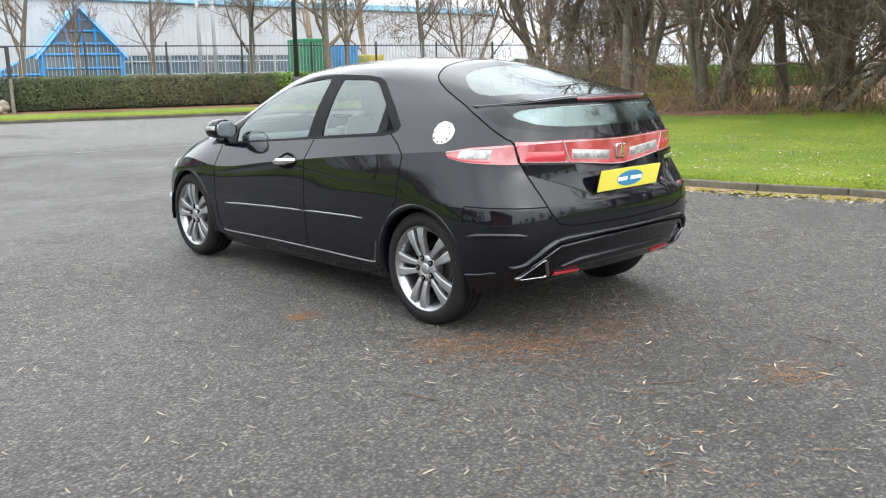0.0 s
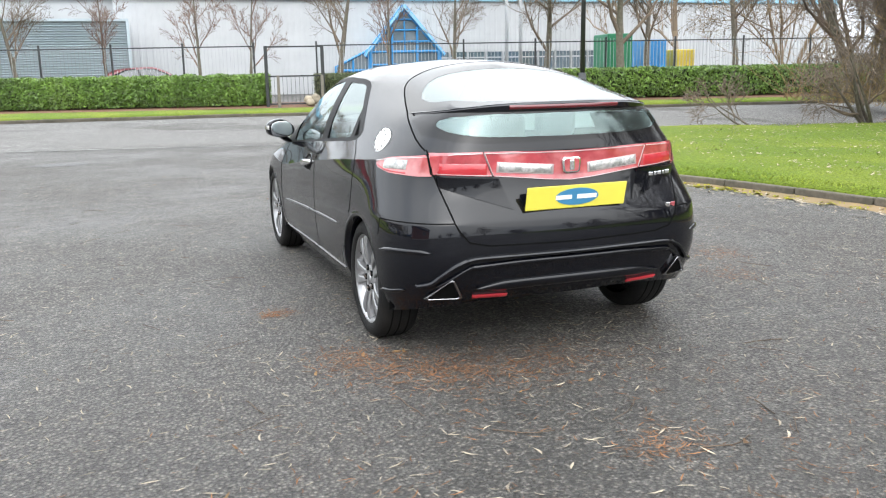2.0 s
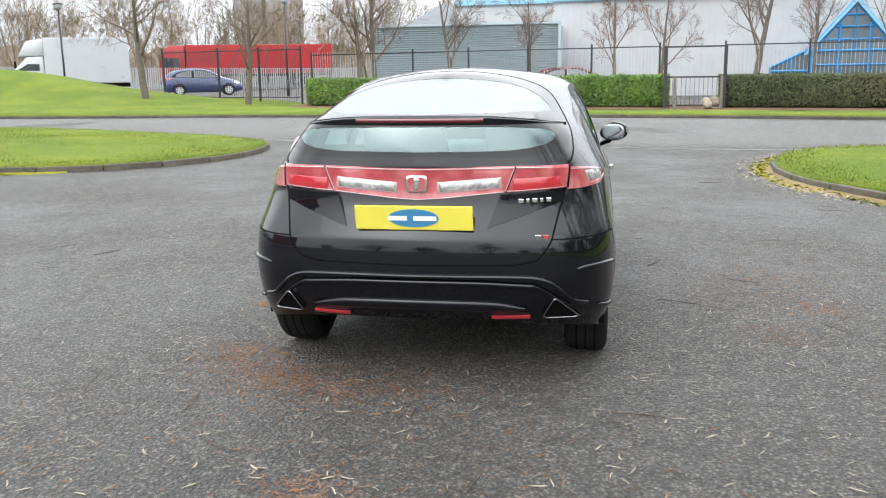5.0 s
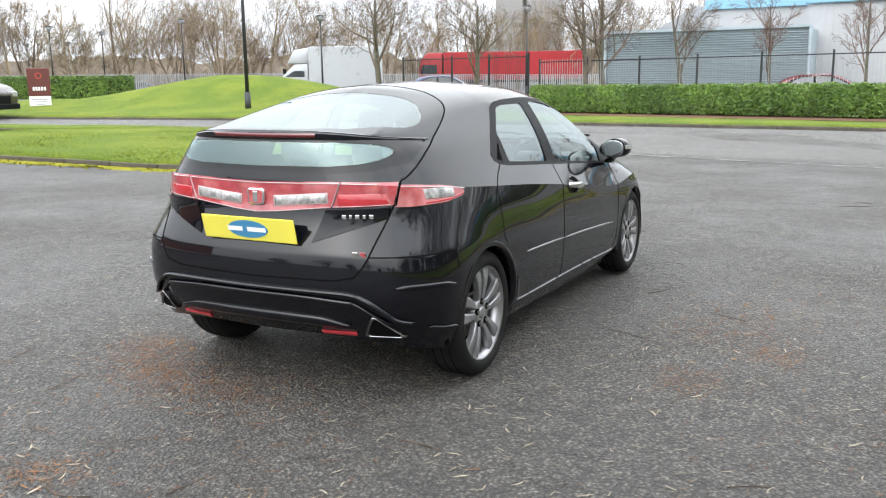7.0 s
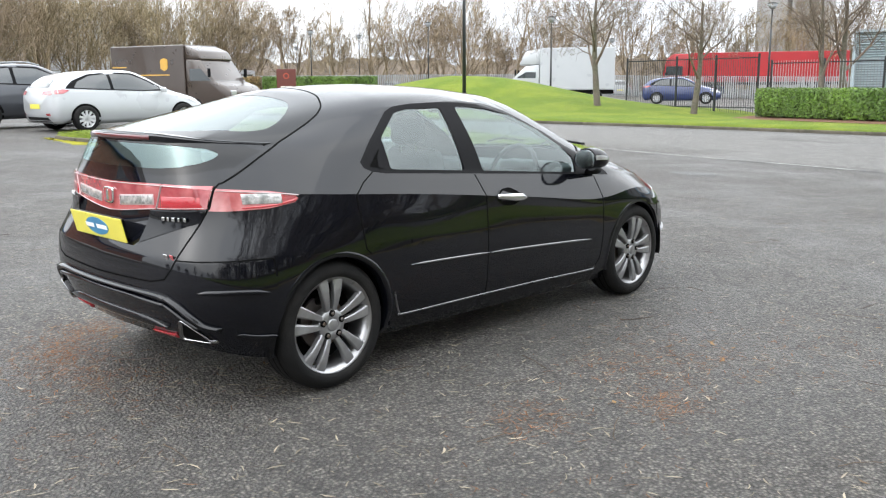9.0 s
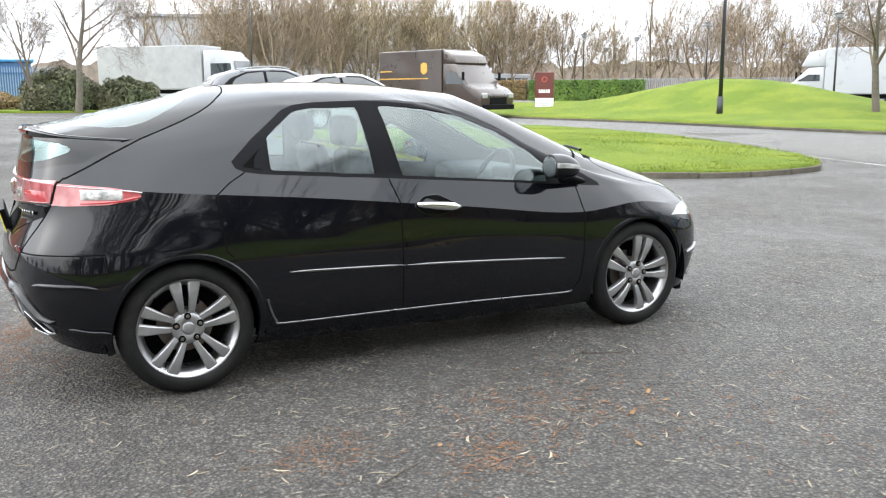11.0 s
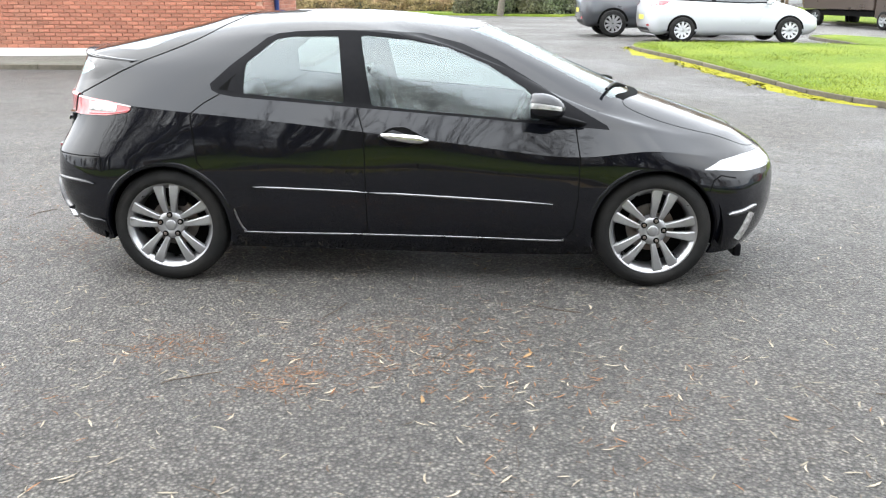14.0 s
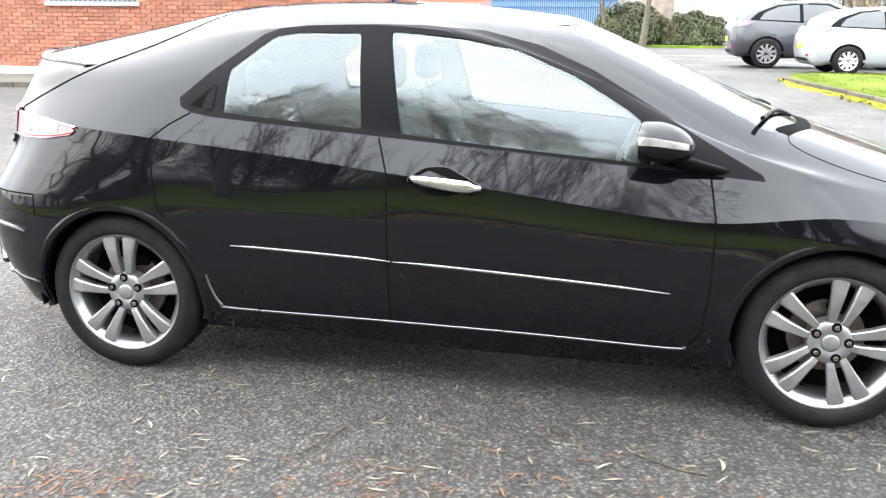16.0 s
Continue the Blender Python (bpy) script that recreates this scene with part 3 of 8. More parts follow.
def blades(name, n, where, label, material=None, h=(0.018, 0.042), lift=0.14):
    vs, fs = [], []
    r = random.Random(11)
    for _ in range(n):
        x, y = where(r)
        z = ground_z(x, y) + lift - 0.01
        a, hh, w = r.uniform(0, 6.283), r.uniform(*h), r.uniform(0.004, 0.010)
        lx, ly = r.uniform(-0.03, 0.03), r.uniform(-0.03, 0.03)
        k = len(vs)
        vs += [(x - w * math.cos(a), y - w * math.sin(a), z), (x + w * math.cos(a), y + w * math.sin(a), z), (x + lx, y + ly, z + hh)]
        fs.append((k, k + 1, k + 2))
    me = bpy.data.meshes.new(name)
    me.from_pydata(vs, [], fs)
    me.materials.append(material or M_BLADE)
    return tagged(new(name, me), label, "grass", kind="stuff")


def in_poly(poly, x0, x1, y0, y1):
    pl = [(p[0], p[1]) for p in poly]

    def pick(r):
        while True:
            x, y = r.uniform(x0, x1), r.uniform(y0, y1)
            if inside(pl, x, y):
                return x, y
    return pick


blades("island_grass", 42000, in_poly(ISLAND, -16, -5.4, 3.6, 13), "short bright green mown grass blades")
blades("east_grass", 45000, in_poly(EAST + [Vector((32, -9, 0))], 3.2, 13, -4, 10), "short green grass blades with clover")

# ---- the black hatchback ----
from mathutils.bvhtree import BVHTree


def spline(pts, t, tq):
    """A natural cubic line through pts (k, 3) at parameters t, taken at tq."""
    k = len(t)
    h = np.diff(t)
    a = np.zeros((k, k))
    rhs = np.zeros((k, pts.shape[1]))
    a[0, 0] = a[-1, -1] = 1
    for i in range(1, k - 1):
        a[i, i - 1], a[i, i], a[i, i + 1] = h[i - 1], 2 * (h[i - 1] + h[i]), h[i]
        rhs[i] = 6 * ((pts[i + 1] - pts[i]) / h[i] - (pts[i] - pts[i - 1]) / h[i - 1])
    m = np.linalg.solve(a, rhs)
    out = []
    for q in tq:
        i = min(max(int(np.searchsorted(t, q) - 1), 0), k - 2)
        u, v = t[i + 1] - q, q - t[i]
        out.append(m[i] * u ** 3 / (6 * h[i]) + m[i + 1] * v ** 3 / (6 * h[i]) + (pts[i] / h[i] - m[i] * h[i] / 6) * u + (pts[i + 1] / h[i] - m[i + 1] * h[i] / 6) * v)
    return np.array(out)


def around(front, side, rear, per=9):
    """One belt of the body, from the middle of the nose along the right side to the middle of the tail.
    front and rear: (x, y, z) from and to the middle; side: (x, y, z)."""
    p = np.array([*front, *side, *rear], float)
    flip = np.array([-1, 1, 1])
    ext = np.vstack([p[2:0:-1] * flip, p, p[-2:-4:-1] * flip])
    t = np.concatenate([[0], np.cumsum(np.sqrt(np.linalg.norm(np.diff(ext, axis=0), axis=1)))])
    tq = []
    for i in range(2, 2 + len(p) - 1):
        tq += [t[i] + (t[i + 1] - t[i]) * s / per for s in range(per)]
    tq.append(t[2 + len(p) - 1])
    return spline(ext, t, tq)


belt_bottom = around([(0, 2.08, .19), (.38, 2.04, .19), (.64, 1.90, .19), (.76, 1.72, .18)],
                     [(.80, 1.3175, .18), (.80, .92, .17), (.80, .35, .17), (.80, -.2, .18), (.80, -.75, .19), (.80, -1.3175, .20)],
                     [(.815, -1.72, .24), (.68, -1.90, .28), (.36, -1.98, .31), (0, -2.00, .31)])
belt_sill = around([(0, 2.16, .28), (.38, 2.11, .28), (.67, 1.95, .28), (.80, 1.74, .28)],
                   [(.86, 1.3175, .28), (.855, .92, .25), (.85, .35, .25), (.85, -.2, .26), (.855, -.75, .28), (.865, -1.3175, .30)],
                   [(.858, -1.74, .34), (.71, -1.95, .37), (.37, -2.04, .38), (0, -2.06, .38)])
belt_low = around([(0, 2.19, .42), (.39, 2.14, .42), (.69, 1.97, .42), (.825, 1.74, .42)],
                  [(.885, 1.3175, .42), (.878, .92, .38), (.872, .35, .38), (.872, -.2, .39), (.88, -.75, .41), (.885, -1.3175, .44)],
                  [(.876, -1.75, .48), (.73, -1.985, .50), (.38, -2.08, .52), (0, -2.10, .53)])
belt_mid = around([(0, 2.19, .54), (.39, 2.14, .54), (.69, 1.965, .54), (.828, 1.73, .54)],
                  [(.89, 1.3175, .56), (.882, .92, .53), (.880, .35, .54), (.882, -.2, .56), (.888, -.75, .58), (.887, -1.3175, .61)],
                  [(.868, -1.755, .62), (.726, -1.985, .63), (.38, -2.078, .635), (0, -2.098, .635)])
belt_shelf = around([(0, 2.18, .60), (.39, 2.13, .60), (.68, 1.95, .60), (.82, 1.71, .60)],
                    [(.885, 1.3175, .63), (.880, .92, .60), (.880, .35, .63), (.880, -.2, .66), (.885, -.75, .69), (.880, -1.3175, .70)],
                    [(.856, -1.752, .700), (.714, -1.978, .700), (.378, -2.068, .702), (0, -2.088, .702)])
belt_tuck = around([(0, 2.16, .65), (.385, 2.11, .65), (.665, 1.93, .65), (.81, 1.68, .66)],
                   [(.88, 1.3175, .69), (.878, .92, .66), (.878, .35, .70), (.877, -.2, .75), (.876, -.75, .80), (.862, -1.3175, .84)],
                   [(.80, -1.69, .868), (.648, -1.895, .872), (.362, -1.985, .870), (0, -2.004, .868)])
belt_crease = around([(0, 2.10, .71), (.37, 2.05, .71), (.62, 1.90, .715), (.775, 1.65, .715)],
                     [(.868, 1.28, .755), (.872, .92, .722), (.872, .35, .775), (.870, -.2, .84), (.862, -.75, .90), (.838, -1.3175, .95)],
                     [(.775, -1.64, .980), (.63, -1.895, 1.003), (.35, -1.985, 1.014), (0, -2.008, 1.017)])
belt_waist = around([(0, 1.86, .815), (.36, 1.83, .81), (.57, 1.72, .81), (.70, 1.52, .815)],
                    [(.77, 1.25, .845), (.80, .92, .872), (.808, .35, .928), (.806, -.2, .978), (.795, -.75, 1.035), (.765, -1.25, 1.075)],
                    [(.70, -1.60, 1.09), (.582, -1.825, 1.105), (.333, -1.925, 1.11), (0, -1.952, 1.11)])
belt_rail = around([(0, 1.27, 1.01), (.36, 1.22, 1.008), (.58, 1.11, .99), (.69, .98, .94)],
                   [(.685, .80, 1.015), (.665, .58, 1.13), (.645, .22, 1.275), (.635, -.22, 1.348), (.62, -.72, 1.338), (.595, -1.17, 1.280)],
                   [(.578, -1.53, 1.232), (.506, -1.778, 1.222), (.300, -1.888, 1.228), (0, -1.915, 1.23)])
belt_roof = around([(0, .42, 1.375), (.30, .40, 1.37), (.47, .33, 1.36), (.53, .22, 1.36)],
                   [(.55, .08, 1.378), (.555, -.08, 1.395), (.555, -.24, 1.402), (.55, -.42, 1.405), (.545, -.65, 1.40), (.53, -.88, 1.385)],
                   [(.49, -1.03, 1.372), (.41, -1.12, 1.372), (.23, -1.17, 1.382), (0, -1.19, 1.387)])


def roof_top(y):
    return 1.458 - 0.088 * (y + 0.5) ** 2


for _b in (belt_bottom, belt_sill, belt_low, belt_mid, belt_shelf, belt_tuck, belt_crease):
    _b[:, 1] -= 0.065 * np.clip((_b[:, 1] - 1.45) / 0.5, 0, 1) ** 1.3
    _b[:, 1] += 0.035 * np.clip((-1.5 - _b[:, 1]) / 0.35, 0, 1) ** 1.2
belt_ridge = np.array([(0, y, roof_top(y)) for y in np.clip(belt_roof[:, 1] * 0.86 - 0.02, -1.0, 0.28)])
belt_crown = belt_roof * 0.5 + belt_ridge * 0.5
belt_crown[:, 2] = belt_roof[:, 2] * 0.3 + belt_ridge[:, 2] * 0.7
belt_pane = (belt_waist + belt_rail) / 2
belt_pane[:, 0] += 0.016 * np.sin(np.linspace(0, math.pi, len(belt_pane)))
belt_pane[:, 2] += 0.006

GROUPS = [([belt_bottom, belt_sill, belt_low, belt_mid, belt_shelf, belt_tuck, belt_crease], 6),
          ([belt_crease, belt_waist], 5), ([belt_waist, belt_pane, belt_rail], 7), ([belt_rail, belt_roof, belt_crown, belt_ridge], 7)]


def soft_corners(p, near=0.16, far=0.42):
    """A chain of straight runs with softly rounded corners; the last point is left out."""
    out = [p[0], p[0] * 0.5 + p[1] * 0.5]
    for i in range(1, len(p) - 1):
        r = far if i in (1, 2, 3, 5) else near
        a, b = p[i] + (p[i - 1] - p[i]) * r, p[i] + (p[i + 1] - p[i]) * r
        for k in range(5):
            u = k / 4
            out.append((1 - u) ** 2 * a + 2 * u * (1 - u) * p[i] + u * u * b)
        out.append((b + p[i] * r + p[i + 1] * (1 - r)) / 2 if i < len(p) - 2 else b * 0.5 + p[i + 1] * 0.5)
    return np.array(out)


_cols = []
for j in range(len(belt_mid)):
    col = []
    for rows, per in GROUPS:
        p = np.array([r[j] for r in rows])
        t = np.concatenate([[0], np.cumsum(np.maximum(np.linalg.norm(np.diff(p, axis=0), axis=1), 1e-3))])
        tq = []
        for i in range(len(p) - 1):
            tq += [t[i] + (t[i + 1] - t[i]) * s / per for s in range(per)]
        if per == 6:
            q = soft_corners(p)
        elif len(p) == 4:
            run = np.array([p[0] + (p[1] - p[0]) * k / per for k in range(per)])
            q = np.vstack([run, spline(p[1:], t[1:], tq[per:])])
        else:
            q = spline(p, t, tq) if len(p) > 2 else np.array([p[0] + (p[1] - p[0]) * k / per for k in range(per)])
        col += list(q)
    col.append(belt_ridge[j])
    _cols.append(col)
shell = bmesh.new()
_v = [[shell.verts.new(p) for p in col] for col in _cols]
for a, b in zip(_v, _v[1:]):
    for i in range(len(a) - 1):
        shell.faces.new((a[i], a[i + 1], b[i + 1], b[i]))
_rail_row = len(_cols[0]) - 1 - 21
_top = [v for col in _v[1:-1] for v in col[_rail_row + 1:-1] if v.co.y < 1.0]
for _ in range(10):
    bmesh.ops.smooth_vert(shell, verts=_top, factor=0.5, use_axis_x=True, use_axis_y=True, use_axis_z=True)
bmesh.ops.remove_doubles(shell, verts=shell.verts[:], dist=2e-4)
bmesh.ops.dissolve_degenerate(shell, dist=1e-4, edges=shell.edges[:])
for v in shell.verts:
    if abs(v.co.x) < 2e-3:
        v.co.x = 0
bmesh.ops.recalc_face_normals(shell, faces=shell.faces[:])
_f = max(shell.faces, key=lambda f: f.calc_center_median().x)
if _f.normal.x < 0:
    bmesh.ops.reverse_faces(shell, faces=shell.faces[:])
_soft = [v for v in shell.verts if v.co.z > 1.30 and -1.25 < v.co.y < 0.45 and 0.02 < v.co.x < 0.60]
_mid = [v for v in shell.verts if v.co.z > 1.30 and -1.15 < v.co.y < 0.35 and v.co.x == 0]
for _ in range(14):
    bmesh.ops.smooth_vert(shell, verts=_soft, factor=0.5, use_axis_x=True, use_axis_y=True, use_axis_z=True)
    bmesh.ops.smooth_vert(shell, verts=_mid, factor=0.4, use_axis_x=False, use_axis_y=False, use_axis_z=True)
_pillar = [v for v in shell.verts if v.co.z > 1.085 and -1.74 < v.co.y < -0.80 and v.co.x > 0.02]
for _ in range(8):
    bmesh.ops.smooth_vert(shell, verts=_pillar, factor=0.5, use_axis_x=True, use_axis_y=True, use_axis_z=True)
_corner = [v for v in shell.verts if v.co.z > 1.17 and -0.05 < v.co.y < 0.72 and 0.30 < v.co.x]
for _ in range(5):
    bmesh.ops.smooth_vert(shell, verts=_corner, factor=0.5, use_axis_x=True, use_axis_y=True, use_axis_z=True)
SKIN = BVHTree.FromBMesh(shell)


def skin_x(y, z):
    hit = SKIN.ray_cast(Vector((3, y, z)), Vector((-1, 0, 0)))[0]
    return hit.x if hit else 0.86


def skin_y(x, z):
    hit = SKIN.ray_cast(Vector((x, -4, z)), Vector((0, 1, 0)))[0]
    return hit.y if hit else -2.0


def cut(poly, axis, test):
    """Cuts the skin along a polygon seen along axis (x: the side, y: the tail, z: the top)."""
    k = len(poly)
    lo = [min(p[i] for p in poly) - 0.06 for i in (0, 1)]
    hi = [max(p[i] for p in poly) + 0.06 for i in (0, 1)]
    for i in range(k):
        a, b = poly[i], poly[(i + 1) % k]
        d0, d1 = b[0] - a[0], b[1] - a[1]
        if math.hypot(d0, d1) < 1e-5:
            continue
        s0, s1 = min(a[0], b[0]) - 0.03, max(a[0], b[0]) + 0.03
        t0, t1 = min(a[1], b[1]) - 0.03, max(a[1], b[1]) + 0.03
        fs = []
        for f in shell.faces:
            if not test(f):
                continue
            q = [(v.co.y, v.co.z) if axis == "x" else (v.co.x, v.co.z) if axis == "y" else (v.co.x, v.co.y) for v in f.verts]
            if max(p[0] for p in q) < s0 or min(p[0] for p in q) > s1 or max(p[1] for p in q) < t0 or min(p[1] for p in q) > t1:
                continue
            fs.append(f)
        if not fs:
            continue
        no = Vector((0, -d1, d0)) if axis == "x" else Vector((-d1, 0, d0)) if axis == "y" else Vector((-d1, d0, 0))
        co = Vector((0, *a)) if axis == "x" else Vector((a[0], 0, a[1])) if axis == "y" else Vector((*a, 0))
        geom = list({v for f in fs for v in f.verts}) + list({e for f in fs for e in f.edges}) + fs
        bmesh.ops.bisect_plane(shell, geom=geom, dist=1e-5, plane_co=co, plane_no=no.normalized())


def arc(cy, cz, r, a0, a1, n):
    return [(cy + r * math.cos(radians(a0 + (a1 - a0) * i / n)), cz + r * math.sin(radians(a0 + (a1 - a0) * i / n))) for i in range(n + 1)]


def rounded(poly, r=0.02, n=3):
    out = []
    k = len(poly)
    for i in range(k):
        p, a, b = Vector(poly[i]), Vector(poly[i - 1]), Vector(poly[(i + 1) % k])
        ra, rb = min(r, (a - p).length * 0.4), min(r, (b - p).length * 0.4)
        s, e = p + (a - p).normalized() * ra, p + (b - p).normalized() * rb
        for j in range(n + 1):
            t = j / n
            out.append(tuple((1 - t) ** 2 * s + 2 * t * (1 - t) * p + t * t * e))
    return out


AXLE, HUB_Z, ARCH_R = 1.3175, 0.317, 0.345
side_test = lambda f: f.calc_center_median().x > 0.45 and -1.95 < f.calc_center_median().y < 2.1
tail_test = lambda f: f.calc_center_median().y < -1.0 and f.normal.y < -0.05
P_ARCH_R = arc(-AXLE, HUB_Z, ARCH_R, 0, 360, 40)
P_ARCH_F = arc(AXLE, HUB_Z, ARCH_R, 0, 360, 40)
P_DLO = [(-1.065, 1.080), (-1.055, 1.050), (-1.012, 1.030), (-.925, 1.016), (-.278, .966), (.28, .922), (.63, .892), (1.06, .856), (1.05, .876), (.87, .974), (.67, 1.088),
         (.47, 1.202), (.27, 1.288), (.06, 1.338), (-.15, 1.354), (-.335, 1.357), (-.60, 1.350), (-.71, 1.338), (-.775, 1.314), (-.96, 1.175)]
P_GLASS_R = rounded([(-.885, 1.032), (-.345, .988), (-.386, 1.326), (-.62, 1.324), (-.722, 1.306), (-.88, 1.185)], 0.018)
P_GLASS_F = rounded([(-.198, .975), (.28, .934), (.69, .899), (.705, .990), (.60, 1.072), (.41, 1.183), (.19, 1.272), (.0, 1.310), (-.15, 1.324), (-.268, 1.327)], 0.015)
P_VENT = rounded([(-1.02, 1.054), (-.927, 1.042), (-.922, 1.137)], 0.012)
P_DOOR_F = [(-.228, .290), (.775, .270), (.85, .283), (.885, .33), (.903, .50), (.904, .72), (.882, .866), (.63, .890), (.28, .920), (-.278, .964), (-.238, .84)]
P_DOOR_R = [(-.228, .290), (-.238, .84), (-.278, .964), (-.925, 1.014), (-1.012, 1.028), (-1.09, .985), (-1.16, .93), (-1.148, .80), (-1.13, .67), (-1.055, .60), (-.985, .52), (-.94, .43), (-.912, .33), (-.885, .300), (-.845, .293)]
P_LAMP_S = [(-1.484, .946), (-1.50, .964), (-1.62, .984), (-1.8, 1.002), (-2.05, 1.024), (-2.05, .920), (-1.8, .906), (-1.62, .911), (-1.505, .929)]
P_HEAD = [(1.56, .655), (1.66, .695), (1.80, .712), (1.96, .712), (2.10, .705), (2.12, .645), (1.95, .628), (1.80, .632), (1.66, .648)]
P_LAMP_C = [(-.02, 1.012), (.435, 1.019), (.392, .904), (.25, .890), (.12, .876), (-.02, .867)]
P_LAMP_M = [(.443, 1.019), (.662, 1.014), (.655, .918), (.400, .904)]
P_TAILGATE = [(-.02, .585), (.45, .592), (.545, .612), (.585, .66), (.605, .70), (.664, .95), (.668, 1.05), (.655, 1.12), (.625, 1.23), (.60, 1.30), (.56, 1.352), (.50, 1.378), (.2, 1.41), (-.02, 1.415)]
P_SCREEN = [(q.x, q.y) for q in smooth_path([(a, b, 0) for a, b in [(-.02, -1.16), (.22, -1.17), (.364, -1.195), (.46, -1.265), (.530, -1.36), (.562, -1.45), (.556, -1.54), (.525, -1.61), (.45, -1.69), (.325, -1.79), (-.02, -1.86)]], 4)]
P_LOWSCREEN = rounded([(-.05, 1.082), (.38, 1.086), (.50, 1.096), (.575, 1.113), (.610, 1.136), (.598, 1.160), (.55, 1.178), (.40, 1.190), (-.05, 1.192)], 0.02)
P_LOWBLACK = [(-.02, 1.062), (.40, 1.056), (.55, 1.066), (.665, 1.092), (.66, 1.155), (.60, 1.198), (.40, 1.212), (-.02, 1.215)]
P_HATCH = [(-1.79, 1.025), (-1.68, 1.080), (-1.58, 1.132), (-1.45, 1.192), (-1.34, 1.233), (-1.25, 1.268), (-1.16, 1.308), (-1.10, 1.340), (-1.05, 1.372), (-1.0, 1.400), (-.96, 1.430), (-.955, 1.50), (-2.3, 1.50), (-2.3, 1.025)]
P_WIND = [(-.02, 1.006), (.36, 1.003), (.545, .992), (.575, 1.004), (.52, 1.14), (.445, 1.335), (.41, 1.358), (.30, 1.366), (-.02, 1.372)]
P_BONNET = [(-.02, 1.315), (.33, 1.275), (.54, 1.165), (.61, 1.17), (.655, 1.32), (.655, 1.50), (.61, 1.72), (.54, 1.86), (.36, 1.955), (-.02, 2.0)]
P_BUMP_R = [(-2.2, .700), (-1.90, .705), (-1.66, .700), (-1.655, .60), (-1.655, .15), (-2.2, .15)]
P_BUMP_F = [(2.3, .60), (1.80, .600), (1.66, .622), (1.62, .60), (1.60, .15), (2.3, .15)]
low_test = lambda f: f.calc_center_median().x > 0.55 and f.calc_center_median().z < 0.8
for poly in (P_ARCH_R, P_ARCH_F):
    cut(poly, "x", low_test)
for poly in (P_DLO, P_GLASS_R, P_GLASS_F, P_DOOR_F, P_DOOR_R, P_LAMP_S):
    cut(poly, "x", side_test)
wind_test = lambda f: f.calc_center_median().y > -0.02 and f.normal.y > -0.1 and f.calc_center_median().z > 0.95
cut(P_WIND, "y", wind_test)
cut(P_BONNET, "z", lambda f: f.calc_center_median().y > 1.0 and f.normal.z > 0.25 and f.calc_center_median().z > 0.6)
cut(P_HEAD, "x", lambda f: f.calc_center_median().y > 1.4)
cut(P_BUMP_F, "x", lambda f: f.calc_center_median().y > 1.4)
cut(P_BUMP_R, "x", lambda f: f.calc_center_median().y < -1.4)
cut(P_HATCH, "x", lambda f: f.calc_center_median().y < -0.85 and f.calc_center_median().z > 1.0)
cut(P_TAILGATE, "y", lambda f: tail_test(f) and f.calc_center_median().z < 1.03)
cut(P_SCREEN, "z", lambda f: f.calc_center_median().y < -1.0 and f.normal.z > 0.5 and f.calc_center_median().z > 1.2)
for poly in (P_LAMP_C, P_LAMP_M, P_LOWBLACK, P_LOWSCREEN):
    cut(poly, "y", tail_test)


def sort_faces():
    """Which part of the car each face of the skin belongs to."""
    bins = {}
    for f in shell.faces:
        c, n = f.calc_center_median(), f.normal
        sy, sz, rx = (c.y, c.z), c.z, (c.x, c.z)
        side = c.x > 0.45 and -1.95 < c.y < 2.1
        tail = c.y < -1.0 and n.y < -0.05
        if c.x > 0.5 and c.z < 0.8 and (math.hypot(c.y - AXLE, c.z - HUB_Z) < ARCH_R or math.hypot(c.y + AXLE, c.z - HUB_Z) < ARCH_R):
            continue
        if side and inside(P_GLASS_F, *sy):
            k = "front_window"
        elif side and inside(P_GLASS_R, *sy):
            k = "rear_window"
        elif side and inside(P_DLO, *sy):
            k = "window_frame"
        elif c.x > 0.66 and c.y < -1.4 and inside(P_LAMP_S, *sy):
            k = "corner_lamp"
        elif tail and inside(P_LAMP_C, *rx):
            k = "lamp_bar"
        elif tail and inside(P_LAMP_M, *rx):
            k = "tail_lamp"
        elif tail and inside(P_LOWSCREEN, *rx):
            k = "lower_rear_screen"
        elif tail and inside(P_LOWBLACK, *rx):
            k = "lower_screen_border"
        elif c.y < -1.0 and c.z > 1.2 and n.z > 0.5 and inside(P_SCREEN, c.x, c.y):
            k = "rear_screen"
        elif inside(P_HATCH, *sy):
            k = "screen_border" if c.z > 1.226 - 0.25 * max(0, c.x - 0.45) else "tailgate"
        elif tail and c.z < 1.03 and inside(P_TAILGATE, *rx):
            k = "tailgate"
        elif c.y > 1.4 and c.x > 0.42 and inside(P_HEAD, *sy):
            k = "headlamp"
        elif c.y < -1.4 and inside(P_BUMP_R, *sy):
            k = "rear_bumper"
        elif c.y > 1.5 and inside(P_BUMP_F, *sy):
            k = "front_bumper"
        elif side and inside(P_DOOR_F, *sy):
            k = "front_door"
        elif side and inside(P_DOOR_R, *sy):
            k = "rear_door"
        elif c.y > -0.02 and n.y > -0.1 and c.z > 0.95 and inside(P_WIND, *rx):
            k = "windscreen"
        elif c.y > 1.0 and n.z > 0.25 and c.z > 0.6 and inside(P_BONNET, c.x, c.y):
            k = "bonnet"
        else:
            k = "body_panel"
        bins.setdefault(k, []).append(f)
    return bins


BINS = sort_faces()
HATCH = thing("hatchback_car", "glossy black five-door hatchback with alloy wheels on tarmac", "car", pose(0, 0, 0, 0, 0, 0.75))


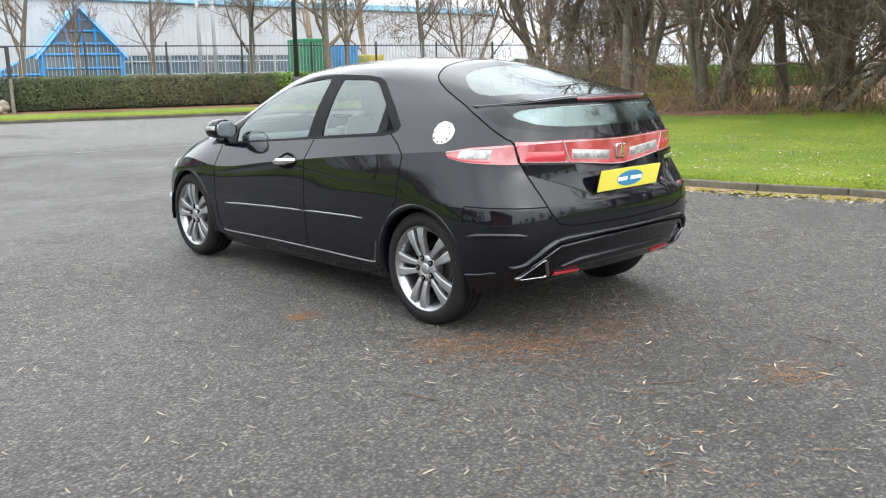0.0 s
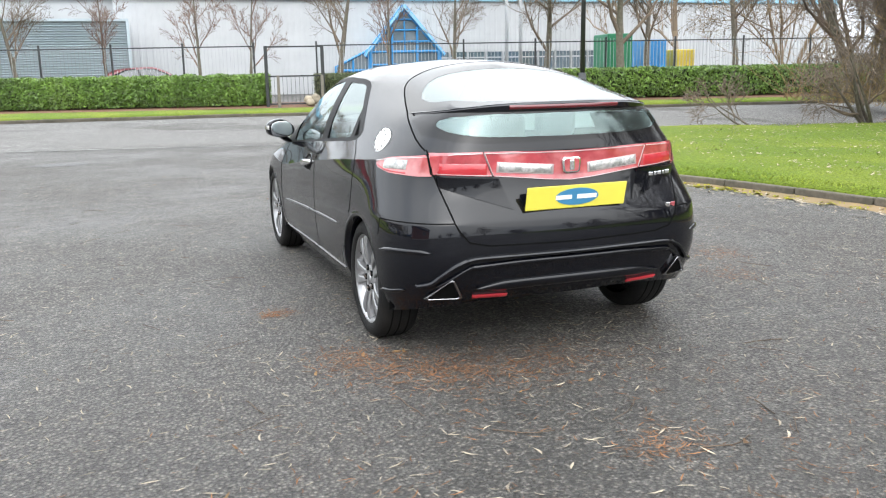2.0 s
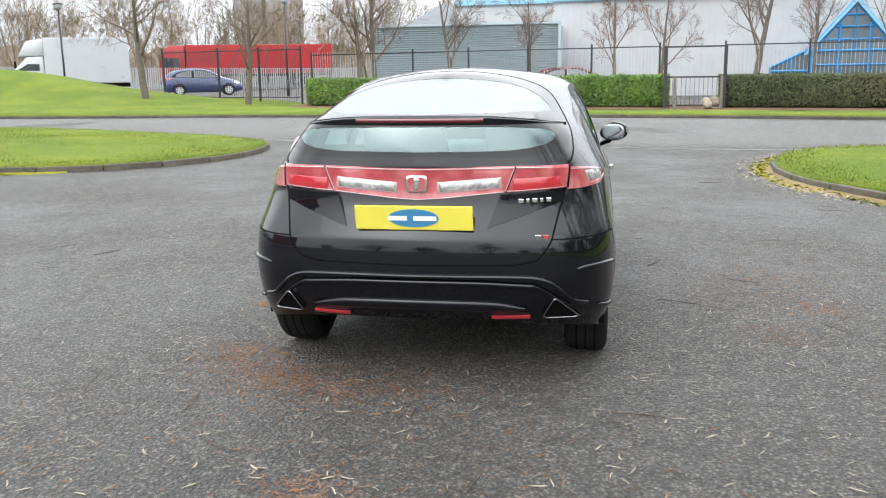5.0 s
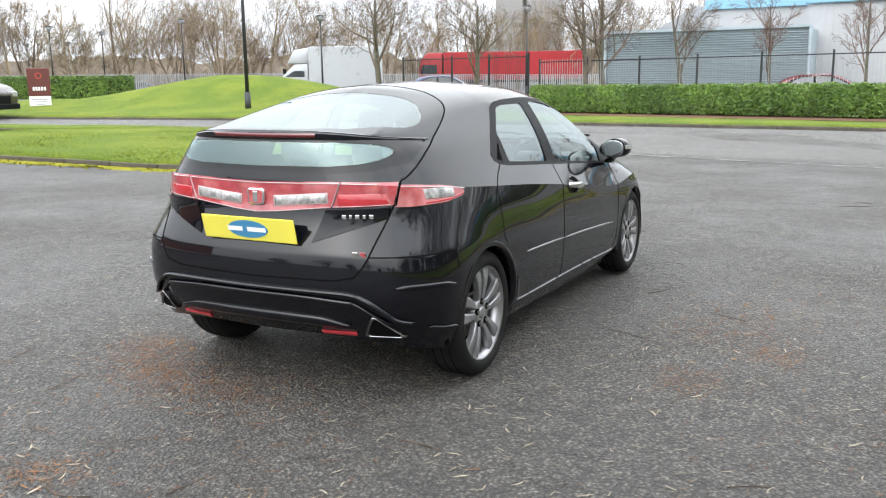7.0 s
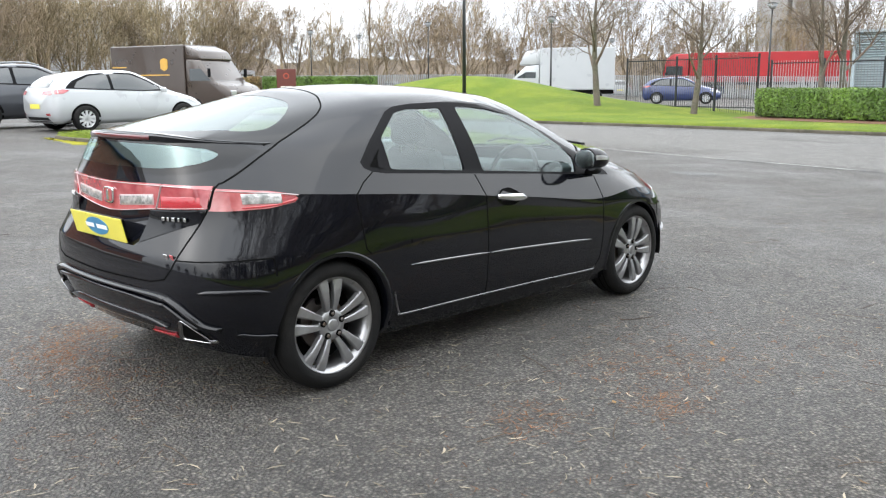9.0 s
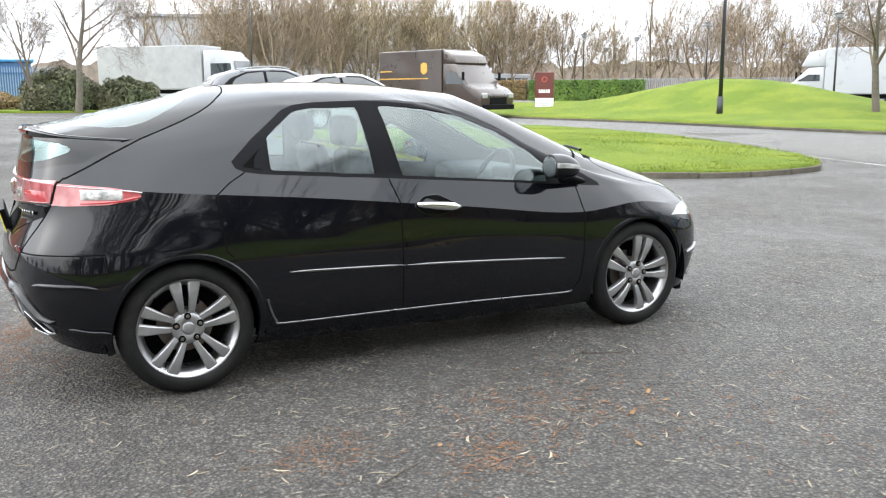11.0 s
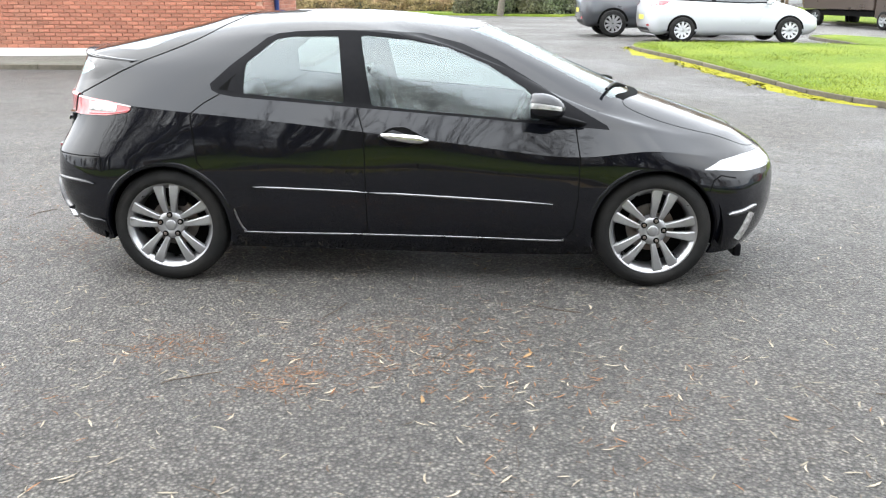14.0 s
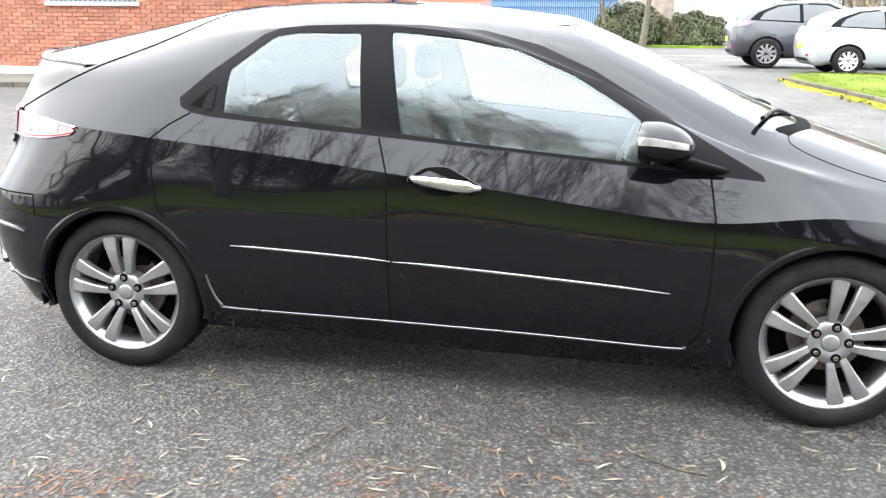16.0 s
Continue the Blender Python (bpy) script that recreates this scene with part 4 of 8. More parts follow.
def take(faces, both):
    """A copy of some faces of the skin; both: with their mirror image, welded at the middle."""
    bm = bmesh.new()
    idx = {}
    for f in faces:
        for v in f.verts:
            if v not in idx:
                idx[v] = bm.verts.new(v.co)
        try:
            bm.faces.new([idx[v] for v in f.verts])
        except ValueError:
            pass
    if both:
        m = {v: bm.verts.new((-v.co.x, v.co.y, v.co.z)) for v in list(bm.verts)}
        for f in list(bm.faces):
            try:
                bm.faces.new([m[v] for v in reversed(f.verts)])
            except ValueError:
                pass
        bmesh.ops.remove_doubles(bm, verts=[v for v in bm.verts if abs(v.co.x) < 1e-4], dist=1e-4)
    return bm


def mirrored(bm):
    r = bm.copy()
    for v in r.verts:
        v.co.x = -v.co.x
    bmesh.ops.reverse_faces(r, faces=r.faces[:])
    return r


def panel(bm, gap=0.0022, lift=0.0, depth=0.014):
    """Turns a piece of skin into a panel with a shut line round it and a folded rim."""
    bmesh.ops.dissolve_degenerate(bm, dist=0.0012, edges=bm.edges[:])
    bmesh.ops.remove_doubles(bm, verts=bm.verts[:], dist=0.0012)
    if gap:
        r = bmesh.ops.inset_region(bm, faces=bm.faces[:], thickness=gap, depth=0, use_boundary=True, use_even_offset=False)
        bmesh.ops.delete(bm, geom=r["faces"], context="FACES")
    bm.normal_update()
    nv = {v: v.normal.copy() for v in bm.verts}
    if lift:
        for v in bm.verts:
            v.co += nv[v] * lift
    for e in bm.edges:
        if len(e.link_faces) == 2 and e.calc_face_angle(0) > radians(15):
            e.smooth = False
    for f in bm.faces:
        f.smooth = True
    rim = [e for e in bm.edges if len(e.link_faces) == 1]
    for e in rim:
        e.smooth = False
    src = {}
    for e in rim:
        for v in e.verts:
            src[tuple(round(c, 6) for c in v.co)] = nv[v]
    r = bmesh.ops.extrude_edge_only(bm, edges=rim)
    for v in (g for g in r["geom"] if isinstance(g, bmesh.types.BMVert)):
        v.co -= src[tuple(round(c, 6) for c in v.co)] * depth
    for f in (g for g in r["geom"] if isinstance(g, bmesh.types.BMFace)):
        f.smooth = False
    return bm


def pane(poly, lift):
    """A side window as one smoothly bowed pane through the skin within its outline."""
    ys, zs = [p[0] for p in poly], [p[1] for p in poly]
    pts = []
    for i in range(24):
        for j in range(16):
            y, z = min(ys) + (max(ys) - min(ys)) * (i + .5) / 24, min(zs) + (max(zs) - min(zs)) * (j + .5) / 16
            if inside(poly, y, z):
                pts.append((y, z, skin_x(y, z)))
    a = np.array(pts)
    terms = lambda y, z: np.stack([np.ones_like(y), y, z, y * y, y * z, z * z], -1)
    k = np.linalg.lstsq(terms(a[:, 0], a[:, 1]), a[:, 2], rcond=None)[0]
    bm = bmesh.new()
    bm.faces.new([bm.verts.new((0, y, z)) for y, z in poly])
    for no, lo, hi in (((0, 1, 0), min(ys), max(ys)), ((0, 0, 1), min(zs), max(zs))):
        c = lo + 0.05
        while c < hi:
            bmesh.ops.bisect_plane(bm, geom=bm.verts[:] + bm.edges[:] + bm.faces[:], plane_co=(0, no[1] * c, no[2] * c), plane_no=no)
            c += 0.05
    for v in bm.verts:
        v.co.x = float(terms(np.array(v.co.y), np.array(v.co.z)) @ k) + lift
    bmesh.ops.recalc_face_normals(bm, faces=bm.faces[:])
    if sum(f.normal.x for f in bm.faces) < 0:
        bmesh.ops.reverse_faces(bm, faces=bm.faces[:])
    for f in bm.faces:
        f.smooth = True
    rim = [e for e in bm.edges if len(e.link_faces) == 1]
    for e in rim:
        e.smooth = False
    r = bmesh.ops.extrude_edge_only(bm, edges=rim)
    for v in (g for g in r["geom"] if isinstance(g, bmesh.types.BMVert)):
        v.co.x -= 0.004
    for f in (g for g in r["geom"] if isinstance(g, bmesh.types.BMFace)):
        f.smooth = False
    return bm


for poly in (P_GLASS_F, P_GLASS_R):
    for s in (pane(poly, -0.003), mirrored(pane(poly, -0.003))):
        part("front_window" if poly is P_GLASS_F else "rear_window", s, M_GLASS, HATCH, "side window glass").visible_shadow = False
for key, material, both, lift, label in (
        ("body_panel", M_PAINT, True, 0, ""), ("bonnet", M_PAINT, True, 0, ""), ("windscreen", M_GLASS, True, -0.002, "clear windscreen"),
        ("tailgate", M_PAINT, True, 0, ""), ("screen_border", M_GLOSSBLACK, True, 0, ""), ("rear_screen", M_GLASSDARK, True, -0.001, "curved upper rear screen"),
        ("lower_rear_screen", M_GLASSLOW, True, -0.001, "lower rear screen pane"), ("lower_screen_border", M_GLOSSBLACK, True, 0, ""),
        ("lamp_bar", M_LAMPRED, True, 0.010, "red lamp bar across the tailgate"), ("rear_bumper", M_PAINT, True, 0, ""), ("front_bumper", M_PAINT, True, 0, ""),
        ("front_door", M_PAINT, False, 0, ""), ("rear_door", M_PAINT, False, 0, ""),
        ("window_frame", M_BLACKTRIM, False, 0.001, "satin black window frame"), ("corner_lamp", M_LAMPCORNER, False, 0.008, "red and clear corner lamp"),
        ("tail_lamp", M_LAMPRED, False, 0.010, "red tail lamp"), ("headlamp", M_HEADLAMP, False, 0.004, "clear swept headlamp")):
    if key not in BINS:
        continue
    glass = "screen" in key and "border" not in key
    g = take(BINS[key], both)
    sides = [g] if both else [g, mirrored(g)]
    for s in sides:
        ob = part(key, panel(s, 0.0, lift, 0.004 if glass else 0.014), material, HATCH, label)
        if glass:
            ob.visible_shadow = False
# dark inner skin behind the shut lines and pillars
g = take([f for k, fs in BINS.items() if "window" not in k.replace("window_frame", "frame") and k not in ("windscreen", "rear_screen", "lower_rear_screen") for f in fs], True)
g.normal_update()
for v in g.verts:
    v.co -= v.normal * 0.022
bmesh.ops.reverse_faces(g, faces=g.faces[:])
part("inner_shell", g, M_LINER, HATCH, "grey inner lining of the body", True)
bm = bmesh.new()
box(bm, (0, 0.15, 0.25), (1.26, 3.3, 0.07), 0.02)
box(bm, (0, -0.0, 0.26), (1.56, 1.85, 0.10), 0.02)
part("underbody", bm, M_UNDER, HATCH, "dark underbody")
for sx in (1, -1):
    for y in (AXLE, -AXLE):
        bm = bmesh.new()
        pr = arc(y, HUB_Z, 0.375, -12, 192, 20)
        ring = [(bm.verts.new((sx * 0.52, *p)), bm.verts.new((sx * 0.842, *p))) for p in pr]
        for a, b in zip(ring, ring[1:]):
            bm.faces.new((a[0], a[1], b[1], b[0]))
        bm.faces.new([r[0] for r in ring])
        part("wheel_housing", bm, M_UNDER, HATCH)
        # raised lip round the opening
        bm = bmesh.new()
        rows = []
        for i in range(41):
            a = radians(-14 + 208 * i / 40)
            row = []
            for r, dx in ((0.334, -0.05), (0.335, 0.001), (0.340, 0.005), (0.350, 0.006), (0.362, 0.003), (0.370, -0.004)):
                yy, zz = y + r * math.cos(a), HUB_Z + r * math.sin(a)
                xx = skin_x(y + 0.40 * math.cos(a), max(HUB_Z + 0.40 * math.sin(a), 0.26))
                row.append(bm.verts.new((sx * (min(xx, 0.892) + dx), yy, zz)))
            rows.append(row)
        for a, b in zip(rows, rows[1:]):
            for i in range(5):
                bm.faces.new((a[i], a[i + 1], b[i + 1], b[i]))
        bmesh.ops.recalc_face_normals(bm, faces=bm.faces[:])
        part("wheel_arch_lip", bm, M_PAINT, HATCH, "", True)


def seam(name, pts, width=0.006, both=True):
    """A narrow dark shut line on the skin along (point, normal) pairs, and its mirror image."""
    for sx in ((1, -1) if both else (1,)):
        bm = bmesh.new()
        rows = []
        for i, (p, n) in enumerate(pts):
            d = pts[min(i + 1, len(pts) - 1)][0] - pts[max(i - 1, 0)][0]
            w = n.cross(d).normalized() * (width / 2)
            rows.append([bm.verts.new((sx * q.x, q.y, q.z)) for q in (p - w - n * 0.003, p - w + n * 0.0012, p + w + n * 0.0012, p + w - n * 0.003)])
        for a, b in zip(rows, rows[1:]):
            for i in range(3):
                bm.faces.new((a[i], a[i + 1], b[i + 1], b[i]))
        bmesh.ops.recalc_face_normals(bm, faces=bm.faces[:])
        part(name, bm, M_UNDER, HATCH, "dark shut line between panels")


def even(poly, step=0.012):
    out = []
    for a, b in zip(poly, poly[1:]):
        k = max(1, int(math.dist(a, b) / step))
        out += [tuple(a[i] + (b[i] - a[i]) * j / k for i in range(len(a))) for j in range(k)]
    return out + [poly[-1]]


def on_skin(poly, axis):
    out = []
    for a, b in even(poly):
        o, d = (Vector((3, a, b)), Vector((-1, 0, 0))) if axis == "x" else (Vector((a, -4, b)), Vector((0, 1, 0))) if axis == "y" else (Vector((a, b, 4)), Vector((0, 0, -1)))
        hit, n, _, _ = SKIN.ray_cast(o, d)
        if hit:
            out.append((hit, n if n.dot(d) < 0 else -n))
    return out


seam("shut_line", on_skin([(-.278, .962), (-.238, .84), (-.228, .292)], "x"))
seam("shut_line", on_skin([(.882, .864), (.904, .72), (.903, .50), (.885, .33), (.85, .285)], "x"))
seam("shut_line", on_skin([(-1.012, 1.028), (-1.09, .985), (-1.16, .93), (-1.148, .80), (-1.13, .67), (-1.10, .642)], "x"))
seam("shut_line", on_skin(P_HATCH[:10], "x"), 0.008)
_arch = []
for i in range(40):
    x = 0.50 * (1 - i / 39)
    for k in range(200):
        y = -1.12 + 0.001 * k
        h, n, _, _ = SKIN.ray_cast(Vector((x, y, 3)), Vector((0, 0, -1)))
        if h and y >= float(np.interp(h.z, [q[1] for q in P_HATCH[:11]], [q[0] for q in P_HATCH[:11]])):
            _arch.append((h, n if n.z > 0 else -n))
            break
seam("shut_line", _arch, 0.008)
seam("shut_line", on_skin([(-.0, .585), (.45, .592), (.545, .612), (.585, .66), (.605, .70), (.664, .95), (.668, 1.03)], "y"), 0.008)
seam("shut_line", on_skin([(.605, .701), (.66, .701), (.72, .701), (.76, .701)], "y"))
seam("shut_line", on_skin([(-1.90, .702), (-1.66, .700), (-1.655, .62)], "x"))
seam("shut_line", on_skin([(1.60, .54), (1.62, .60), (1.66, .622), (1.75, .603)], "x"))
seam("shut_line", on_skin([(q.x, q.y) for q in smooth_path([(a, b, 0) for a, b in [(.54, 1.165), (.61, 1.17), (.655, 1.32), (.655, 1.50), (.61, 1.72), (.54, 1.86), (.36, 1.955), (0, 2.0)]], 6)], "z"), 0.0024)
seam("scuttle_panel", on_skin([(q.x, q.y) for q in smooth_path([(-.55, 1.14, 0), (-.33, 1.25, 0), (0, 1.292, 0), (.33, 1.25, 0), (.55, 1.14, 0)], 8)], "z"), 0.055, False)


def side_strip(name, pts, up, out, material, label="", taper=True, flat=False):
    """A thin strip on both flanks along (y, z) points."""
    path = smooth_path([(p[0], p[1], 0) for p in pts], 8)
    for sx in (1, -1):
        bm = bmesh.new()
        rows = []
        k = len(path) - 1
        for i, p in enumerate(path):
            w = up * (min(1, 0.12 + 5 * i / k, 0.12 + 5 * (k - i) / k) if taper else 1)
            d = path[min(i + 1, k)] - path[max(i - 1, 0)]
            nrm = Vector((-d.y, d.x, 0)).normalized()
            ps = []
            for s, o in ((-1, -0.006), (-1, out * 0.9), (-0.9, out), (0.9, out), (1, out * 0.9), (1, -0.006)) if flat else ((-1, -0.006), (-1, out * 0.6), (-0.3, out), (0.5, out), (1, out * 0.4), (1, -0.006)):
                yy, zz = p.x + nrm.x * w * s / 2, p.y + nrm.y * w * s / 2
                ps.append(bm.verts.new((sx * (skin_x(yy, zz) + o), yy, zz)))
            rows.append(ps)
        for a, b in zip(rows, rows[1:]):
            for i in range(5):
                bm.faces.new((a[i], a[i + 1], b[i + 1], b[i]))
        bmesh.ops.recalc_face_normals(bm, faces=bm.faces[:])
        part(name, bm, material, HATCH, label, True)


side_strip("door_moulding", [(-.212, .521), (.24, .499), (.772, .468)], 0.013, 0.006, M_BRIGHT, "thin bright door moulding")
side_strip("door_moulding", [(-.838, .547), (-.53, .536), (-.222, .522)], 0.012, 0.006, M_BRIGHT, "thin bright door moulding")
side_strip("sill_moulding", [(-.948, .425), (-.930, .362), (-.900, .303), (-.845, .288), (-.32, .283), (.28, .274), (.775, .260), (.836, .270)], 0.010, 0.006, M_BRIGHT, "bright sill edge", False)
side_strip("bumper_blade", [(-1.70, .555), (-1.80, .565), (-1.90, .568), (-1.96, .565)], 0.022, 0.016, M_PAINT)
side_strip("bumper_blade", [(-1.66, .345), (-1.75, .352), (-1.83, .37)], 0.020, 0.014, M_PAINT)
# bright metal strip stands in for the highlight along the front bumper ledge
side_strip("front_ledge_glint", [(1.72, .41), (1.80, .418), (1.90, .440)], 0.026, 0.018, M_BRIGHT, "bright blade on the bumper")
side_strip("fog_lamp_surround", [(1.80, .25), (1.835, .31), (1.875, .40)], 0.050, 0.012, M_LAMPCLEAR, "bright fog lamp surround", False)


def tail_strip(name, pts, up, out, material, label="", taper=False, both=True, flat=False):
    """A strip across the tail along (x, z) points; both: and its mirror image."""
    path = smooth_path([(p[0], p[1], 0) for p in pts], 8)
    for sx in ((1, -1) if both else (1,)):
        bm = bmesh.new()
        rows = []
        k = len(path) - 1
        for i, p in enumerate(path):
            w = up * (min(1, 0.12 + 5 * i / k, 0.12 + 5 * (k - i) / k) if taper else 1)
            d = path[min(i + 1, k)] - path[max(i - 1, 0)]
            nrm = Vector((-d.y, d.x, 0)).normalized()
            ps = []
            for s, o in ((-1, -0.01), (-1, out * 0.9), (-0.9, out), (0.9, out), (1, out * 0.9), (1, -0.01)) if flat else ((-1, -0.01), (-1, out * 0.6), (-0.5, out), (0.35, out * 0.97), (1, out * 0.12), (1, -0.01)):
                xx, zz = p.x + nrm.x * w * s / 2, p.y + nrm.y * w * s / 2
                ps.append(bm.verts.new((sx * xx, skin_y(abs(xx), zz) - o, zz)))
            rows.append(ps)
        for a, b in zip(rows, rows[1:]):
            for i in range(5):
                bm.faces.new((a[i], a[i + 1], b[i + 1], b[i]))
        for end in (rows[0], rows[-1]):
            bm.faces.new(end)
        bmesh.ops.recalc_face_normals(bm, faces=bm.faces[:])
        part(name, bm, material, HATCH, label, True)


tail_strip("bumper_ledge", [(-.56, .528), (-.50, .538), (-.3, .541), (0, .541), (.3, .541), (.50, .538), (.56, .528)], 0.016, 0.030, M_PAINT, both=False)
tail_strip("bumper_ledge", [(-.54, .494), (-.3, .508), (0, .510), (.3, .508), (.54, .494)], 0.030, 0.024, M_PAINT, both=False)
tail_strip("bumper_ledge", [(.56, .528), (.615, .500), (.67, .452), (.71, .415), (.77, .395)], 0.022, 0.026, M_PAINT)
tail_strip("bumper_ledge", [(.54, .494), (.58, .470), (.635, .43), (.685, .395)], 0.020, 0.020, M_PAINT)
tail_strip("bumper_valance", [(-.50, .380), (-.3, .392), (0, .396), (.3, .392), (.50, .380)], 0.055, 0.018, M_PAINT, both=False, taper=True)
tail_strip("reflector", [(.335, .330), (.42, .332), (.51, .335)], 0.020, 0.012, M_LAMPDARK, "dark red bumper reflector", flat=True)
tail_strip("lamp_edge", [(0, 1.007), (.2, 1.010), (.435, 1.014)], 0.006, 0.0135, M_LAMPEDGE)
tail_strip("lamp_edge", [(0, .873), (.12, .881), (.25, .894), (.388, .908)], 0.006, 0.0135, M_LAMPEDGE)
tail_strip("lamp_edge", [(.435, 1.013), (.414, .957), (.395, .910)], 0.006, 0.0135, M_LAMPEDGE)
tail_strip("lamp_edge", [(.445, 1.014), (.55, 1.012), (.655, 1.009)], 0.006, 0.0135, M_LAMPEDGE)
tail_strip("lamp_edge", [(.402, .910), (.53, .916), (.65, .923)], 0.006, 0.0135, M_LAMPEDGE)
tail_strip("lens_rim", [(.092, .925), (.24, .937), (.380, .948)], 0.050, 0.0118, M_LAMPEDGE, flat=True)
tail_strip("clear_lens", [(.102, .926), (.24, .937), (.370, .947)], 0.038, 0.0134, M_LAMPCLEAR, "clear reversing lamp lens", flat=True)
tail_strip("lens_band", [(.428, .937), (.53, .940), (.643, .945)], 0.056, 0.0122, M_LAMPDARK, "deeper red stop lamp lens", flat=True)
seam("lamp_joint", [(q + n * 0.009, n) for q, n in on_skin([(.662, .915), (.668, 1.010)], "y")], 0.010)
side_strip("lamp_edge", [(-1.482, .961), (-1.60, .978), (-1.78, .995), (-1.86, 1.003)], 0.007, 0.0115, M_LAMPEDGE, "", False)
side_strip("clear_lens", [(-1.565, .953), (-1.64, .957), (-1.735, .958)], 0.046, 0.0105, M_LAMPCLEAR, "clear indicator lens", False, True)
tail_strip("clear_lens", [(.690, .966), (.712, .966), (.734, .965)], 0.058, 0.0105, M_LAMPEDGE, "pale outer lens", flat=True)
side_strip("lens_band", [(-1.500, .942), (-1.60, .926), (-1.74, .920)], 0.014, 0.0105, M_LAMPDARK, "darker red lens band", False)
# triangular exhaust trims
for sx in (1, -1):
    tri = [(.742, .326), (.556, .330), (.622, .446)]
    rim = smooth_path([(p[0], p[1], 0) for p in rounded(tri, 0.025, 3)], 1, True)
    bm = bmesh.new()
    cx, cz = sum(p[0] for p in tri) / 3, sum(p[1] for p in tri) / 3
    rows = []
    for p in rim:
        ps = []
        for s, o in ((1.0, -0.02), (1.0, 0.022), (0.96, 0.028), (0.88, 0.026), (0.80, 0.006), (0.78, -0.05)):
            xx, zz = cx + (p.x - cx) * s, cz + (p.y - cz) * s
            ps.append(bm.verts.new((sx * xx, skin_y(xx, zz) - o, zz)))
        rows.append(ps)
    for a, b in zip(rows, rows[1:] + rows[:1]):
        for i in range(5):
            bm.faces.new((a[i], a[i + 1], b[i + 1], b[i]))
    bmesh.ops.recalc_face_normals(bm, faces=bm.faces[:])
    tip = part("exhaust_trim", bm, M_DARKCHROME, HATCH, "triangular dark chrome exhaust trim", True)
    bm = bmesh.new()
    bm.faces.new([bm.verts.new((sx * (cx + (p.x - cx) * 0.80), skin_y(cx + (p.x - cx) * 0.8, cz + (p.y - cz) * 0.8) - 0.014, cz + (p.y - cz) * 0.80)) for p in rim])
    part("exhaust_mouth", bm, M_UNDER, tip)
# spoiler with its brake light
def spoiler_at(x):
    """The spoiler's line at x: skin behind it, tip and height."""
    q = abs(x) / 0.645
    z = 1.234 - 0.048 * q ** 3.5
    y = skin_y(min(abs(x), 0.64), z - 0.004)
    return q, y, y - 0.020 * max(0, 1 - q ** 2.2) ** 0.8 - 0.006, z


bm = bmesh.new()
rows = []
for i in range(49):
    u = -1 + 2 * i / 48
    x = math.copysign(0.645 * (1 - (1 - abs(u)) ** 1.5), u)
    q, y0, yt, zt = spoiler_at(x)
    th = 0.012 + 0.022 * max(0, 1 - q ** 2.5)
    lift = 0.006 * max(0, 1 - q ** 2)
    rows.append([bm.verts.new(p) for p in ((x * 0.99, y0 + 0.07, zt + 0.006), (x, y0 * 0.5 + yt * 0.5, zt + 0.004 + lift), (x, yt + 0.012, zt + 0.002 + lift), (x, yt, zt - 0.003 + lift * 0.5), (x, yt + 0.003, zt - th * 0.8), (x, yt + 0.02, zt - th), (x * 0.99, y0 + 0.02, zt - th * 1.1))])
for a, b in zip(rows, rows[1:]):
    for i in range(6):
        bm.faces.new((a[i], a[i + 1], b[i + 1], b[i]))
bmesh.ops.recalc_face_normals(bm, faces=bm.faces[:])
for e in bm.edges:
    if len(e.link_faces) == 2 and e.calc_face_angle(0) > radians(40):
        e.smooth = False
spoiler = part("spoiler", bm, M_PAINT, HATCH, "", True)
bm = bmesh.new()
rows = []
for i in range(17):
    x = -0.293 + 0.586 * i / 16
    yt = spoiler_at(x)[2]
    rows.append([bm.verts.new(p) for p in ((x, yt + 0.010, 1.234), (x, yt - 0.004, 1.230), (x, yt - 0.002, 1.213), (x, yt + 0.010, 1.208))])
for a, b in zip(rows, rows[1:]):
    for i in range(3):
        bm.faces.new((a[i], a[i + 1], b[i + 1], b[i]))
part("brake_light", bm, M_LAMPDEEP, spoiler, "dark red high brake light", True)
# undercut facets beside the plate
for sx in (1, -1):
    bm = bmesh.new()
    grid = []
    for i in range(9):
        u = i / 8
        row = []
        for k in range(7):
            v = k / 6
            xx = (0.376 + (0.648 - 0.376) * u) * (1 - v) + (0.322 + (0.646 - 0.322) * u) * v
            zz = (0.897 + 0.012 * u) * (1 - v) + (0.752 + 0.108 * u) * v
            row.append(bm.verts.new((sx * xx, skin_y(xx, zz) - 0.003 - 0.022 * (1 - v), zz)))
        grid.append(row)
    for a, b in zip(grid, grid[1:]):
        for k in range(6):
            bm.faces.new((a[k], a[k + 1], b[k + 1], b[k]))
    bmesh.ops.recalc_face_normals(bm, faces=bm.faces[:])
    if sum(f.normal.y for f in bm.faces) > 0:
        bmesh.ops.reverse_faces(bm, faces=bm.faces[:])
    for f in bm.faces:
        f.smooth = True
    rim = [e for e in bm.edges if len(e.link_faces) == 1]
    for e in rim:
        e.smooth = False
    r = bmesh.ops.extrude_edge_only(bm, edges=rim)
    for v in (g for g in r["geom"] if isinstance(g, bmesh.types.BMVert)):
        v.co.y += 0.032
    part("tailgate_facet", bm, M_PAINT, HATCH)
